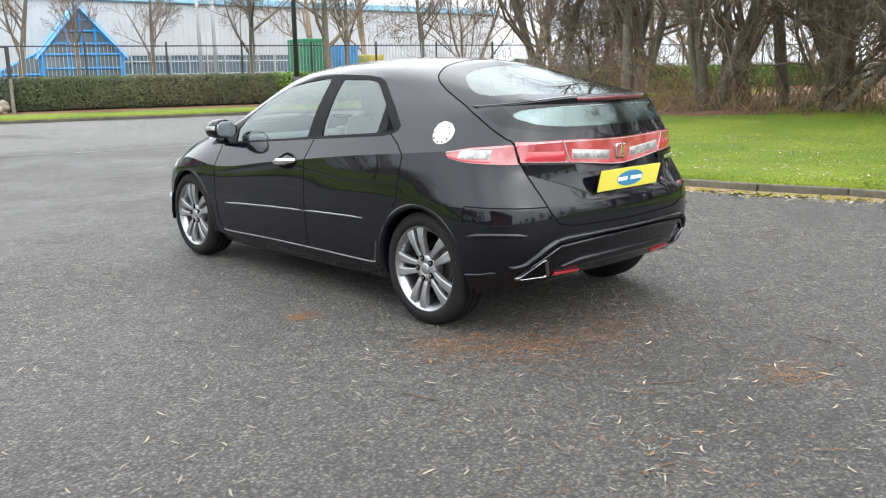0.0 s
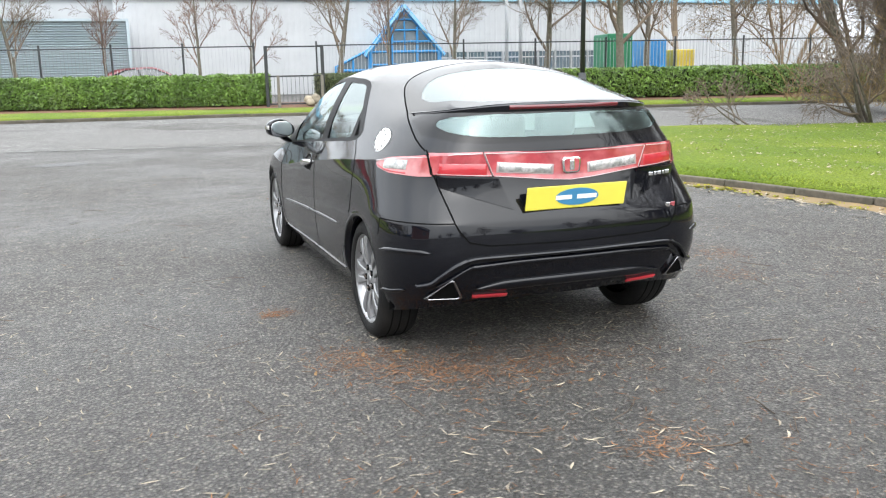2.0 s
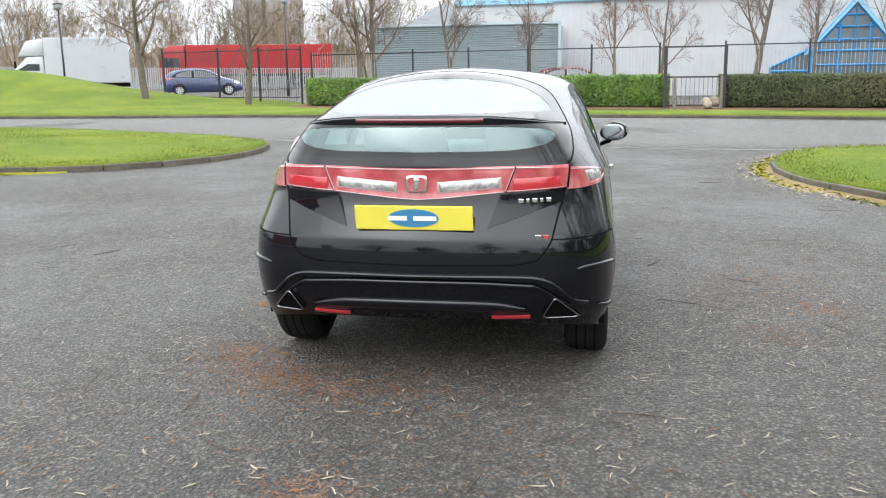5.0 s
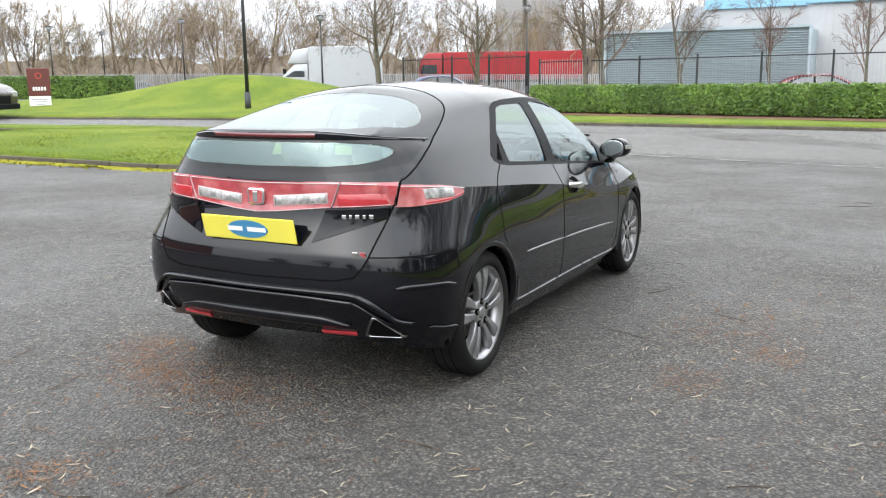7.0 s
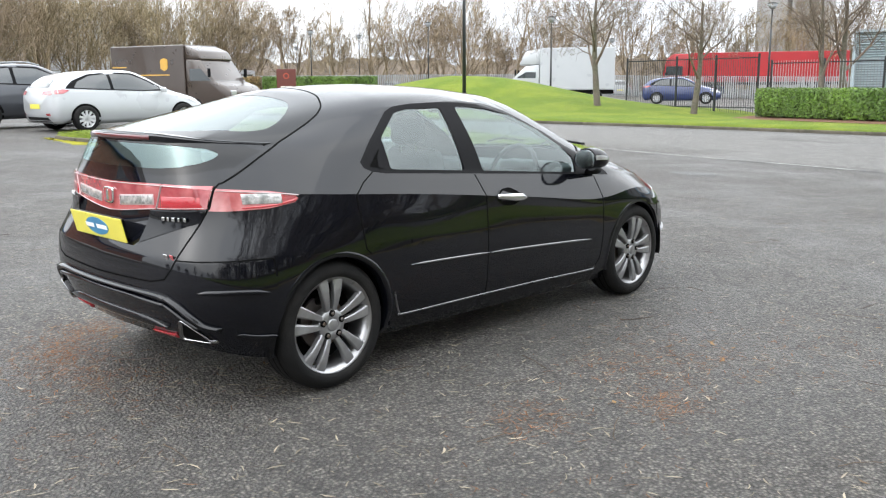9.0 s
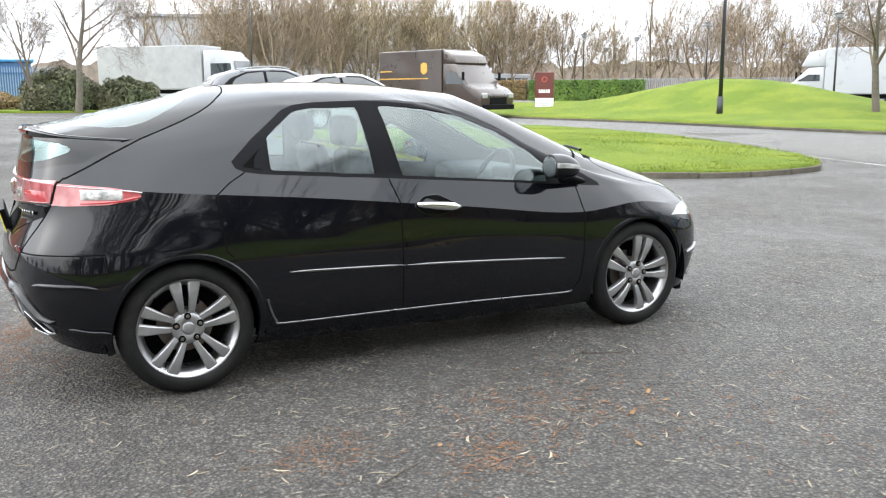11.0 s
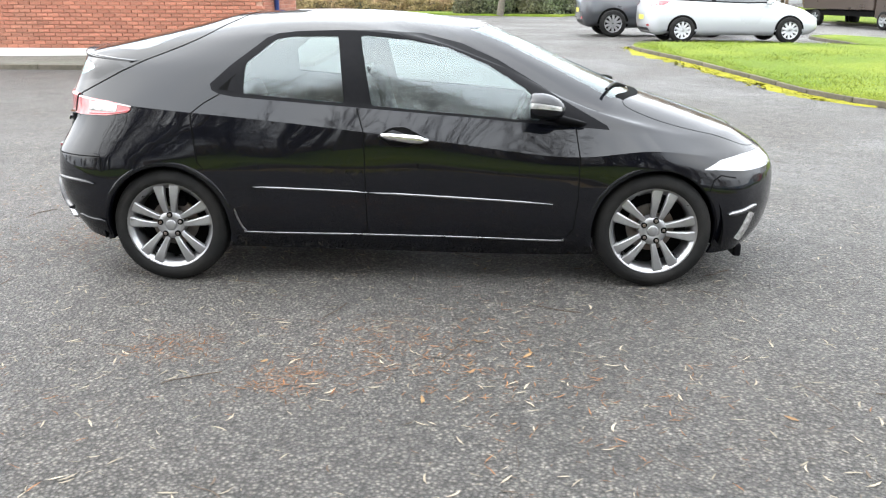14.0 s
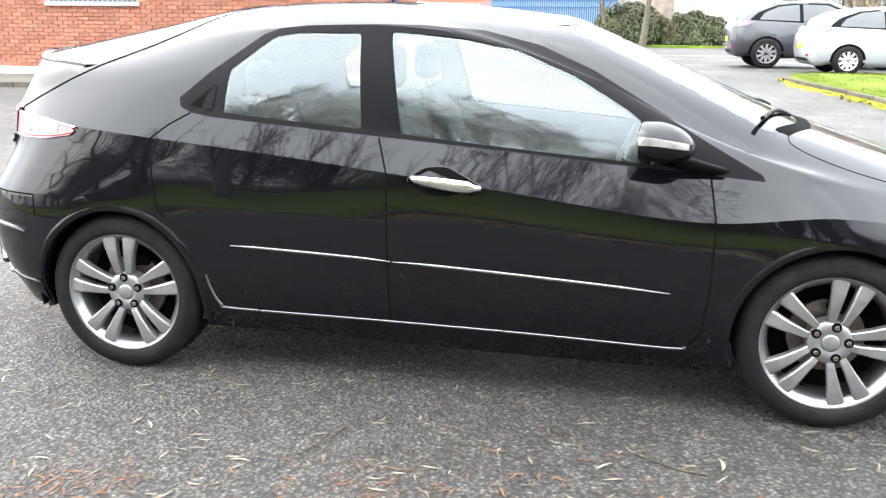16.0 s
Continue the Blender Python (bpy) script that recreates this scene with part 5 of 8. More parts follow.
# plate, emblem, lettering bars
PLATE_TILT = 13
bm = bmesh.new()
box(bm, (0, 0, 0), (0.535, 0.006, 0.116), 0.004, 2)
plate = part("number_plate", bm, M_PLATE, HATCH, "yellow rear number plate with blue oval")
plate.matrix_basis = pose(-0.004, -2.052, 0.800, PLATE_TILT, 0, 0)
bm = bmesh.new()
prism(bm, [(0.115 * math.cos(a), 0.043 * math.sin(a)) for a in [2 * math.pi * i / 40 for i in range(40)]], "y", -0.0055, -0.003)
part("oval", bm, M_BLUE, plate, "blue oval print")
for bx, bw in ((-0.072, 0.085), (0.052, 0.105)):
    bm = bmesh.new()
    box(bm, (bx, -0.0062, 0), (bw, 0.0012, 0.021), 0.0)
    part("print_bar", bm, M_WHITE, plate, "white bar of print")
bm = bmesh.new()
box(bm, (0, 0.014, 0.004), (0.50, 0.024, 0.10), 0.006, 2)
part("plate_holder", bm, M_BLACKTRIM, plate)
bm = bmesh.new()
ring = rounded([(-.046, -.040), (.046, -.040), (.052, .038), (-.052, .038)], 0.02, 4)
prism(bm, ring, "y", -0.014, 0.0, 0.004)
emblem = part("emblem", bm, M_CHROME, HATCH, "chrome emblem with a red middle", True)
emblem.matrix_basis = pose(0.0, skin_y(0, .940) - 0.008, .943, 0, 0, 0)
bm = bmesh.new()
prism(bm, [(p[0] * 0.78, p[1] * 0.78) for p in ring], "y", -0.0155, -0.012)
part("emblem_field", bm, M_LAMPRED, emblem)
bm = bmesh.new()
box(bm, (0, -0.017, 0), (0.026, 0.006, 0.05), 0.004, 2)
part("emblem_bar", bm, M_CHROME, emblem)
for i in range(5):
    bm = bmesh.new()
    box(bm, (0, 0, 0), (0.024 if i not in (1, 3) else 0.015, 0.005, 0.018), 0.002, 1)
    o = part("badge_bar", bm, M_CHROME, HATCH, "chrome badge bar")
    x = 0.466 + 0.030 * i
    o.matrix_basis = pose(x, skin_y(x, .868) - 0.022, .868 + 0.0006 * i, 0, 0, 0)
for i in range(2):
    bm = bmesh.new()
    box(bm, (0, 0, 0), (0.028, 0.005, 0.024), 0.002, 1)
    o = part("badge_bar", bm, (M_CHROME, M_LAMPRED)[i], HATCH, ("chrome badge bar", "red badge bar")[i])
    x = 0.545 + 0.034 * i
    o.matrix_basis = pose(x, skin_y(x, .712) - 0.003, .712, 12, 0, 0)
# round fuel flap on the left flank
bm = bmesh.new()
lathe(bm, [(0.001, 0.012), (0.05, 0.012), (0.058, 0.010), (0.066, 0.004), (0.068, -0.01)], 36)
fy, fz = -1.405, 1.05
fuel = part("fuel_flap", bm, M_WHITE, HATCH, "round white-chromed fuel flap", True)
fuel.matrix_basis = pose(-skin_x(fy, fz) - 0.004, fy, fz, 0, 0, 180 + math.degrees(math.atan((skin_x(fy + .06, fz) - skin_x(fy - .06, fz)) / 0.12))) @ pose(0, 0, 0, 0, -24, 0)
for i in range(10):
    a = 2 * math.pi * i / 10
    bm = bmesh.new()
    lathe(bm, [(0.0005, 0.0135), (0.005, 0.0135), (0.006, 0.011)], 10)
    bmesh.ops.translate(bm, verts=bm.verts[:], vec=(0, 0.052 * math.cos(a), 0.052 * math.sin(a)))
    part("rim_hole", bm, M_UNDER, fuel)

# ---- wheels, handles, mirrors, cabin of the hatchback ----
def make_wheel(parent, sx, y, turn):
    hub = new("wheel")
    hub.parent = parent
    hub.matrix_basis = pose(sx * 0.755, y, HUB_Z, 0, 0, 0 if sx > 0 else 180) @ pose(0, 0, 0, turn, 0, 0)
    bm = bmesh.new()
    lathe(bm, [(.232, .085), (.238, .100), (.252, .108), (.275, .108), (.295, .098), (.306, .088), (.313, .070), (.3165, .03), (.3165, -.03), (.313, -.070), (.300, -.095), (.27, -.108), (.235, -.1)], 64)
    ty = part("tyre", bm, M_RUBBER, hub, "worn black low-profile tyre", True)
    for xx in (-.045, 0.0, .045):
        bm = bmesh.new()
        lathe(bm, [(.3168, xx - .004), (.3172, xx - .003), (.3172, xx + .003), (.3168, xx + .004)], 64)
        part("tread_groove", bm, M_UNDER, ty)
    bm = bmesh.new()
    lathe(bm, [(.205, -.09), (.198, .03), (.205, .062), (.218, .082), (.229, .090), (.235, .097), (.239, .096), (.240, .090), (.232, .082), (.222, .06), (.214, -.09)], 64)
    part("rim", bm, M_ALLOY, hub, "grey alloy wheel rim", True)
    for k in range(5):
        for s in (-1, 1):
            bm = bmesh.new()
            a = radians(90 + 72 * k)
            ca, sa = math.cos(a), math.sin(a)
            rows = []
            for r, off, w, x1, dep in ((.045, .015, .028, .072, .03), (.085, .024, .028, .085, .03), (.13, .031, .036, .092, .03), (.175, .038, .047, .094, .03), (.205, .0425, .055, .091, .03), (.229, .046, .060, .087, .03)):
                ring = []
                for dt, dx in ((-.5, -dep), (-.5, -.004), (-.36, 0.0), (.36, 0.0), (.5, -.004), (.5, -dep)):
                    t = s * off + dt * w
                    ring.append(bm.verts.new((x1 + dx, ca * r - sa * t, sa * r + ca * t)))
                rows.append(ring)
            for p, q in zip(rows, rows[1:]):
                for i in range(6):
                    bm.faces.new((p[i], p[(i + 1) % 6], q[(i + 1) % 6], q[i]))
            bm.faces.new(rows[0])
            bm.faces.new(rows[-1])
            bmesh.ops.recalc_face_normals(bm, faces=bm.faces[:])
            part("spoke", bm, M_SPOKE, hub)
    bm = bmesh.new()
    lathe(bm, [(.078, .02), (.078, .070), (.072, .080), (.036, .083), (.033, .080), (.001, .080)], 40)
    part("hub_plate", bm, M_SPOKE, hub, "", True)
    bm = bmesh.new()
    lathe(bm, [(.031, .077), (.030, .085), (.024, .088), (.001, .089)], 30)
    part("centre_cap", bm, M_SPOKE, hub, "plain grey centre cap", True)
    for k in range(5):
        a = radians(90 + 72 * k)
        bm = bmesh.new()
        lathe(bm, [(.0165, .06), (.0165, .0858), (.0150, .0865), (.001, .0862)], 16)
        bmesh.ops.translate(bm, verts=bm.verts[:], vec=(0, .058 * math.cos(a), .058 * math.sin(a)))
        seat_ = part("nut_seat", bm, M_UNDER, hub, "dark nut seat")
        bm = bmesh.new()
        lathe(bm, [(.0092, .086), (.0092, .0905), (.0075, .0925), (.001, .0925)], 6)
        bmesh.ops.translate(bm, verts=bm.verts[:], vec=(0.0, .058 * math.cos(a), .058 * math.sin(a)))
        part("wheel_nut", bm, M_STEEL, seat_, "dull steel wheel nut")
    bm = bmesh.new()
    lathe(bm, [(.05, .0), (.13, .0), (.13, -.02), (.05, -.02)], 40)
    part("brake_disc", bm, M_STEEL, hub, "rusty brake disc")
    bm = bmesh.new()
    lathe(bm, [(.001, -.03), (.203, -.03)], 40)
    part("wheel_back", bm, M_UNDER, hub)
    bm = bmesh.new()
    box(bm, (-.01, .02, .115), (.06, .11, .05), 0.012, 2)
    part("brake_caliper", bm, M_UNDER, hub)


for sx, y, turn in ((1, -AXLE, 2), (1, AXLE, -14), (-1, -AXLE, 20), (-1, AXLE, 9)):
    make_wheel(HATCH, sx, y, turn)
for sx in (1, -1):
    # door handle over a flat black lozenge that paints the recess's shade
    bm = bmesh.new()
    loz = rounded([(-.166, .824), (-.10, .868), (-.02, .872), (.113, .808), (-.01, .768), (-.10, .774)], 0.02, 3)
    bm.faces.new([bm.verts.new((sx * (skin_x(*p) + 0.0025), *p)) for p in loz])
    bmesh.ops.recalc_face_normals(bm, faces=bm.faces[:])
    rec = part("handle_recess", bm, M_UNDER, HATCH, "dark handle recess")
    bm = bmesh.new()
    rows = []
    for i in range(13):
        t = i / 12
        yy = -.148 + .255 * t
        zz = .829 - .026 * t
        w = .012 + .010 * math.sin(math.pi * min(1, t * 0.75)) if t < .9 else .011
        ox = .012 + .020 * math.sin(math.pi * t) ** 0.6
        b = skin_x(yy, zz)
        rows.append([bm.verts.new((sx * (b + ox + dx), yy, zz + w * dz)) for dz, dx in ((-1, -.012), (-1, -.004), (-.3, .003), (.4, .003), (1, -.004), (1, -.012))])
    for a, b in zip(rows, rows[1:]):
        for i in range(6):
            bm.faces.new((a[i], a[(i + 1) % 6], b[(i + 1) % 6], b[i]))
    bm.faces.new(rows[0])
    bm.faces.new(rows[-1])
    bmesh.ops.recalc_face_normals(bm, faces=bm.faces[:])
    part("door_handle", bm, M_CHROME, HATCH, "chrome door handle", True)
    # thin dark line round the recess
    bm = bmesh.new()
    tube(bm, [(sx * (skin_x(*p) + 0.002), *p) for p in loz + [loz[0]]], 0.003, 5)
    part("recess_rim", bm, M_PAINT, rec)
    # hidden rear handle in the window frame; a flat black face paints its recess shade
    bm = bmesh.new()
    bm.faces.new([bm.verts.new((sx * (skin_x(*p) + 0.0028), *p)) for p in P_VENT])
    part("rear_recess_shade", bm, M_UNDER, HATCH, "hidden rear door handle")
    bm = bmesh.new()
    bm.faces.new([bm.verts.new((sx * (skin_x(*p) + 0.006), *p)) for p in rounded([(-.967, 1.046), (-.925, 1.041), (-.920, 1.134), (-.952, 1.10)], 0.008)])
    part("rear_handle", bm, M_BLACKTRIM, HATCH)
    # door mirror
    mir = new("door_mirror")
    mir.parent = HATCH
    mir.matrix_basis = pose(sx * 0.912, 0.695, 0.988, 0, 0, -8 * sx)
    bm = bmesh.new()
    bmesh.ops.create_uvsphere(bm, u_segments=28, v_segments=16, radius=1)
    for v in bm.verts:
        c = v.co
        k = 1 - 0.25 * max(0, -c.x * sx)
        yy = c.y * 0.118 if c.y > 0 else max(c.y * 0.3, -0.055)
        zz = math.copysign(abs(c.z) ** (1.0 if c.z > 0 else 0.8), c.z) * (0.072 if c.z > 0 else 0.060) * k
        v.co = Vector((math.copysign(abs(c.x) ** 0.85, c.x) * 0.098, yy, zz + 0.006 * c.x * sx - 0.012 * max(0, c.y)))
    part("mirror_housing", bm, M_PAINT, mir, "", True)
    bm = bmesh.new()
    bmesh.ops.create_uvsphere(bm, u_segments=24, v_segments=12, radius=1)
    for v in bm.verts:
        v.co = Vector((math.copysign(abs(v.co.x) ** 0.75, v.co.x) * 0.080, -0.056 + 0.003 * v.co.y, math.copysign(abs(v.co.z) ** 0.75, v.co.z) * 0.058))
    part("mirror_glass", bm, M_MIRROR, mir, "silvered mirror glass", True)
    bm = bmesh.new()
    rows = []
    for i in range(13):
        a = radians(-28 + 88 * i / 12)
        row = []
        for e in (-3, 5, 13, 21 - 8 * i / 12):
            cx, cy, cz = math.cos(a) * math.cos(radians(e)), math.sin(a) * math.cos(radians(e)), math.sin(radians(e))
            row.append(bm.verts.new((sx * (cx ** 0.85 * 0.098 + 0.003), (cy * 0.119 if cy > 0 else max(cy * 0.3, -0.055)), cz * 0.072 + 0.006 * cx - 0.012 * max(0, cy))))
        rows.append(row)
    for a, b in zip(rows, rows[1:]):
        for i in range(3):
            bm.faces.new((a[i], a[i + 1], b[i + 1], b[i]))
    bmesh.ops.recalc_face_normals(bm, faces=bm.faces[:])
    part("indicator_lens", bm, M_LAMPCLEAR, mir, "clear indicator strip", True)
    bm = bmesh.new()
    rows = []
    for t in range(6):
        q = t / 5
        c = Vector((sx * (0.80 + 0.09 * q - 0.912), 0.84 - 0.11 * q - 0.695, 0.892 + 0.045 * q - 0.988))
        wy, wz = 0.085 - 0.04 * q, 0.020 + 0.006 * q
        rows.append([bm.verts.new(c + Vector((0, wy * math.cos(2 * math.pi * i / 10), wz * math.sin(2 * math.pi * i / 10)))) for i in range(10)])
    for a, b in zip(rows, rows[1:]):
        for i in range(10):
            bm.faces.new((a[i], a[(i + 1) % 10], b[(i + 1) % 10], b[i]))
    bmesh.ops.recalc_face_normals(bm, faces=bm.faces[:])
    part("mirror_arm", bm, M_BLACKTRIM, mir, "", True)


def seat(x, y, w, back_z, rake, head=True):
    s = new("seat")
    s.parent = HATCH
    s.matrix_basis = pose(x, y, 0.40)
    bm = bmesh.new()
    box(bm, (0, 0.02, 0.08), (w, 0.5, 0.17), 0.05, 3)
    part("seat_cushion", bm, M_SEAT, s, "", True)
    bm = bmesh.new()
    box(bm, (0, 0, 0), (w, 0.14, back_z), 0.05, 3, Euler((radians(rake), 0, 0)).to_matrix(), (0.82, 0.7))
    bmesh.ops.translate(bm, verts=bm.verts[:], vec=(0, -0.30, 0.10 + back_z / 2))
    part("seat_back", bm, M_SEAT, s, "", True)
    if head:
        bm = bmesh.new()
        box(bm, (0, -0.41, 0.10 + back_z + 0.09), (0.24, 0.10, 0.17), 0.045, 3)
        part("headrest", bm, M_SEAT, s, "", True)
        for px in (-0.06, 0.06):
            bm = bmesh.new()
            cyl(bm, (px, -0.40, back_z + 0.02), (px, -0.41, back_z + 0.14), 0.006, n=8)
            part("headrest_post", bm, M_CHROME, s)


seat(0.36, 0.06, 0.50, 0.60, 14)
seat(-0.36, 0.06, 0.50, 0.60, 14)
seat(0.33, -0.78, 0.60, 0.50, 16)
seat(-0.33, -0.78, 0.60, 0.50, 16)
bm = bmesh.new()
box(bm, (0, 0.93, 0.80), (1.44, 0.42, 0.22), 0.07, 3)
box(bm, (0.36, 0.78, 0.90), (0.42, 0.16, 0.09), 0.03, 3)
part("dashboard", bm, M_DASH, HATCH, "", True)
bm = bmesh.new()
box(bm, (0, -1.50, 0.93), (1.16, 0.62, 0.03), 0.01, 2)
part("parcel_shelf", bm, M_SEAT, HATCH)
bm = bmesh.new()
tube(bm, [(0.185 * math.cos(2 * math.pi * i / 32), 0, 0.185 * math.sin(2 * math.pi * i / 32)) for i in range(33)], 0.016, 10)
wheel = part("steering_wheel", bm, M_DASH, HATCH, "", True)
wheel.matrix_basis = pose(0.36, 0.60, 0.88, -25, 0, 0)
for a in (0, 90, 180):
    bm = bmesh.new()
    box(bm, (0.09 * math.cos(radians(a)), 0.01, -0.09 * math.sin(radians(a))), (0.17 if a != 90 else 0.035, 0.02, 0.035 if a != 90 else 0.17), 0.006, 1)
    part("steering_spoke", bm, M_DASH, wheel)
bm = bmesh.new()
box(bm, (0, 0.30, 1.30), (0.24, 0.03, 0.065), 0.015, 3)
part("rear_view_mirror", bm, M_DASH, HATCH, "", True)
for x, t in ((0.10, 14), (-0.42, 10)):
    bm = bmesh.new()
    tube(bm, smooth_path([(x, 1.24, 1.018), (x + 0.22, 1.15, 1.055), (x + 0.50, 1.06, 1.05)], 5), 0.009, 6)
    part("wiper", bm, M_BLACKTRIM, HATCH, "black windscreen wiper", True)
bm = bmesh.new()
box(bm, (0.5, 1.845, 0.155), (0.26, 0.045, 0.075), 0.012, 2)
part("air_deflector", bm, M_BLACKTRIM, HATCH, "black air deflector under the bumper")

# ---- trees, hedges, thicket ----
def branch_segments(seed, height, radius, levels=5, kids=(4, 7), spread=38, first=0.30, droop=0.0, wander=0.16, shrink=0.72, lean=(0, 0), stems=1):
    """The limbs of a bare tree: (level, p0, p1, r0, r1)."""
    r = random.Random(seed)
    out = []

    def limb(p, d, length, rad, level):
        n = 5 if level == 0 else 4 if level == 1 else 3 if level == 2 else 2
        step = length / n
        pts = [p]
        for i in range(n):
            j = Vector((r.gauss(0, 1), r.gauss(0, 1), r.gauss(0, 0.6))) * wander * (0.5 if level == 0 else 1)
            d = (d + j + Vector((0, 0, (0.10 if level < 3 else 0.04) - droop * level * 0.05))).normalized()
            q = p + d * step
            k0, k1 = rad * (1 - 0.75 * i / n), rad * (1 - 0.75 * (i + 1) / n)
            out.append((level, p, q, k0, k1))
            p = q
            pts.append((q, d.copy(), k1, (i + 1) / n))
        if level + 1 >= levels:
            return
        m = r.randint(*kids) if level < 2 else r.randint(max(2, kids[0] - 1), max(3, kids[1] - 2))
        for c in range(m):
            f = first + (1 - first) * (c + r.random() * 0.8) / m if level == 0 else 0.25 + 0.75 * (c + r.random()) / m
            i = min(n, max(1, math.ceil(f * n)))
            q, dd, kr, _ = pts[i]
            base = pts[i - 1] if isinstance(pts[i - 1], Vector) else pts[i - 1][0]
            q = base.lerp(q, f * n - (i - 1)) if i else q
            az = r.uniform(0, 6.283)
            side = dd.cross(Vector((math.cos(az), math.sin(az), 0.2))).normalized()
            ang = radians(spread + r.uniform(-14, 14))
            nd = (dd * math.cos(ang) + side * math.sin(ang)).normalized()
            limb(q, nd, length * shrink * (1.05 - 0.45 * f) * r.uniform(0.75, 1.1), max(kr * 0.62, 0.0035), level + 1)

    for s in range(stems):
        a = r.uniform(0, 6.283)
        k = 0 if stems == 1 else r.uniform(0.15, 0.4)
        d = Vector((lean[0] + k * math.cos(a), lean[1] + k * math.sin(a), 1)).normalized()
        limb(Vector((0.12 * (stems > 1) * math.cos(a), 0.12 * (stems > 1) * math.sin(a), -0.05)), d, height * (0.62 if stems == 1 else 0.7) * r.uniform(0.85, 1.1), radius * (1 if stems == 1 else r.uniform(0.6, 1)), 0)
    return out


def tubes(segments, thin=0.0, m=None, far=False):
    """Limbs as tapered tubes, the finest twigs as spikes; far: twigs past the second order as slivers."""
    vs, fs = [], []
    for level, p, q, k0, k1 in segments:
        if m is not None:
            p, q = m @ p, m @ q
        n = 7 if level == 0 else 5 if level == 1 else 3
        d = q - p
        if d.length < 1e-5:
            continue
        d.normalize()
        a = d.cross(Vector((0.3, 0.2, 1) if abs(d.z) < 0.9 else (1, 0, 0))).normalized()
        b = d.cross(a)
        k0, k1 = max(k0, thin), max(k1, thin)
        i0 = len(vs)
        if far and level > 2:
            vs += [tuple(p - a * (k0 * 1.3)), tuple(p + a * (k0 * 1.3)), tuple(q)]
            fs.append((i0, i0 + 1, i0 + 2))
            continue
        if level > 3:
            vs += [tuple(p + a * k0), tuple(p - a * (k0 * 0.5) + b * (k0 * 0.87)), tuple(p - a * (k0 * 0.5) - b * (k0 * 0.87)), tuple(q)]
            fs += [(i0, i0 + 1, i0 + 3), (i0 + 1, i0 + 2, i0 + 3), (i0 + 2, i0, i0 + 3)]
            continue
        for c, k in ((p, k0), (q, k1)):
            for i in range(n):
                t = 2 * math.pi * i / n
                vs.append(tuple(c + a * (k * math.cos(t)) + b * (k * math.sin(t))))
        for i in range(n):
            j = (i + 1) % n
            fs.append((i0 + i, i0 + j, i0 + n + j, i0 + n + i))
    return vs, fs


def pydata(name, vs, fs, material, smooth=True):
    me = bpy.data.meshes.new(name)
    me.from_pydata(vs, [], fs)
    me.materials.append(material)
    if smooth:
        me.polygons.foreach_set("use_smooth", [True] * len(me.polygons))
    return me


def tree(label, segs, bark, twig, m, group="", thin=0.006, category="tree"):
    t = thing("tree", label, category, m, group)
    for nm, pick, material in (("trunk", lambda l: l == 0, bark), ("crown", lambda l: l > 0, twig)):
        ob = new(nm, pydata(nm, *tubes([s for s in segs if pick(s[0])], thin), material))
        ob.parent = t
    return t


STREET = "bare trees along the verge"
kinds = [tree("bare young street tree with upswept branches behind the hedge", branch_segments(3, 7.6, 0.13, 5, (7, 8), 42, 0.26, shrink=0.60, wander=0.10), M_BARK, M_TWIG, pose(-9.0, 28.9, ground_z(-9, 28.9), 0, 0, 20), STREET),
         tree("slender bare street tree with fine twigs behind the hedge", branch_segments(8, 6.2, 0.085, 5, (7, 8), 36, 0.28, shrink=0.56, wander=0.10), M_BARK, M_TWIGRED, pose(1.0, 29.9, ground_z(1, 29.9), 0, 0, 50), STREET),
         tree("bare tree with a spreading crown on the grass verge", branch_segments(14, 7.8, 0.16, 5, (7, 9), 52, 0.30, shrink=0.70, wander=0.10), M_BARK, M_TWIG, pose(-17.2, 26.6, ground_z(-17, 26.6) + 0.1, 0, 0, 0), STREET)]
for k, x, y, s, rz in ((0, -5.4, 29.6, 0.86, 100), (1, -2.4, 31.2, 0.95, 200), (1, 2.6, 28.2, 0.9, 310), (0, 5.9, 27.6, 1.05, 240), (1, 7.8, 27.2, 1.05, 20), (0, 10.2, 26.6, 0.9, 150),
                       (2, 13.4, 25.2, 1.0, 60), (2, 14.6, 21.6, 1.12, 200), (0, 17.5, 24.5, 1.1, 300), (2, -13.3, 27.4, 0.85, 130), (2, -8.8, 30.4, 1.0, 260), (0, 22.5, 25.5, 1.2, 80)):
    copy_thing(kinds[k], pose(x, y, ground_z(x, y) + 0.1, 0, 0, rz) @ Matrix.Scale(s, 4))
tree("bare tree with a dense wind-swept crown beside laurels", branch_segments(23, 8.2, 0.19, 6, (6, 8), 44, 0.24, shrink=0.80, lean=(0.05, 0.12)), M_BARK, M_TWIG, pose(-41.7, 1.1, 0.45, 0, 0, 30))
tree("bare twin-stemmed tree beside laurels", branch_segments(29, 6.0, 0.14, 5, (6, 8), 36, 0.32, stems=2), M_BARK, M_TWIG, pose(-43.6, -0.4, 0.45, 0, 0, 90))

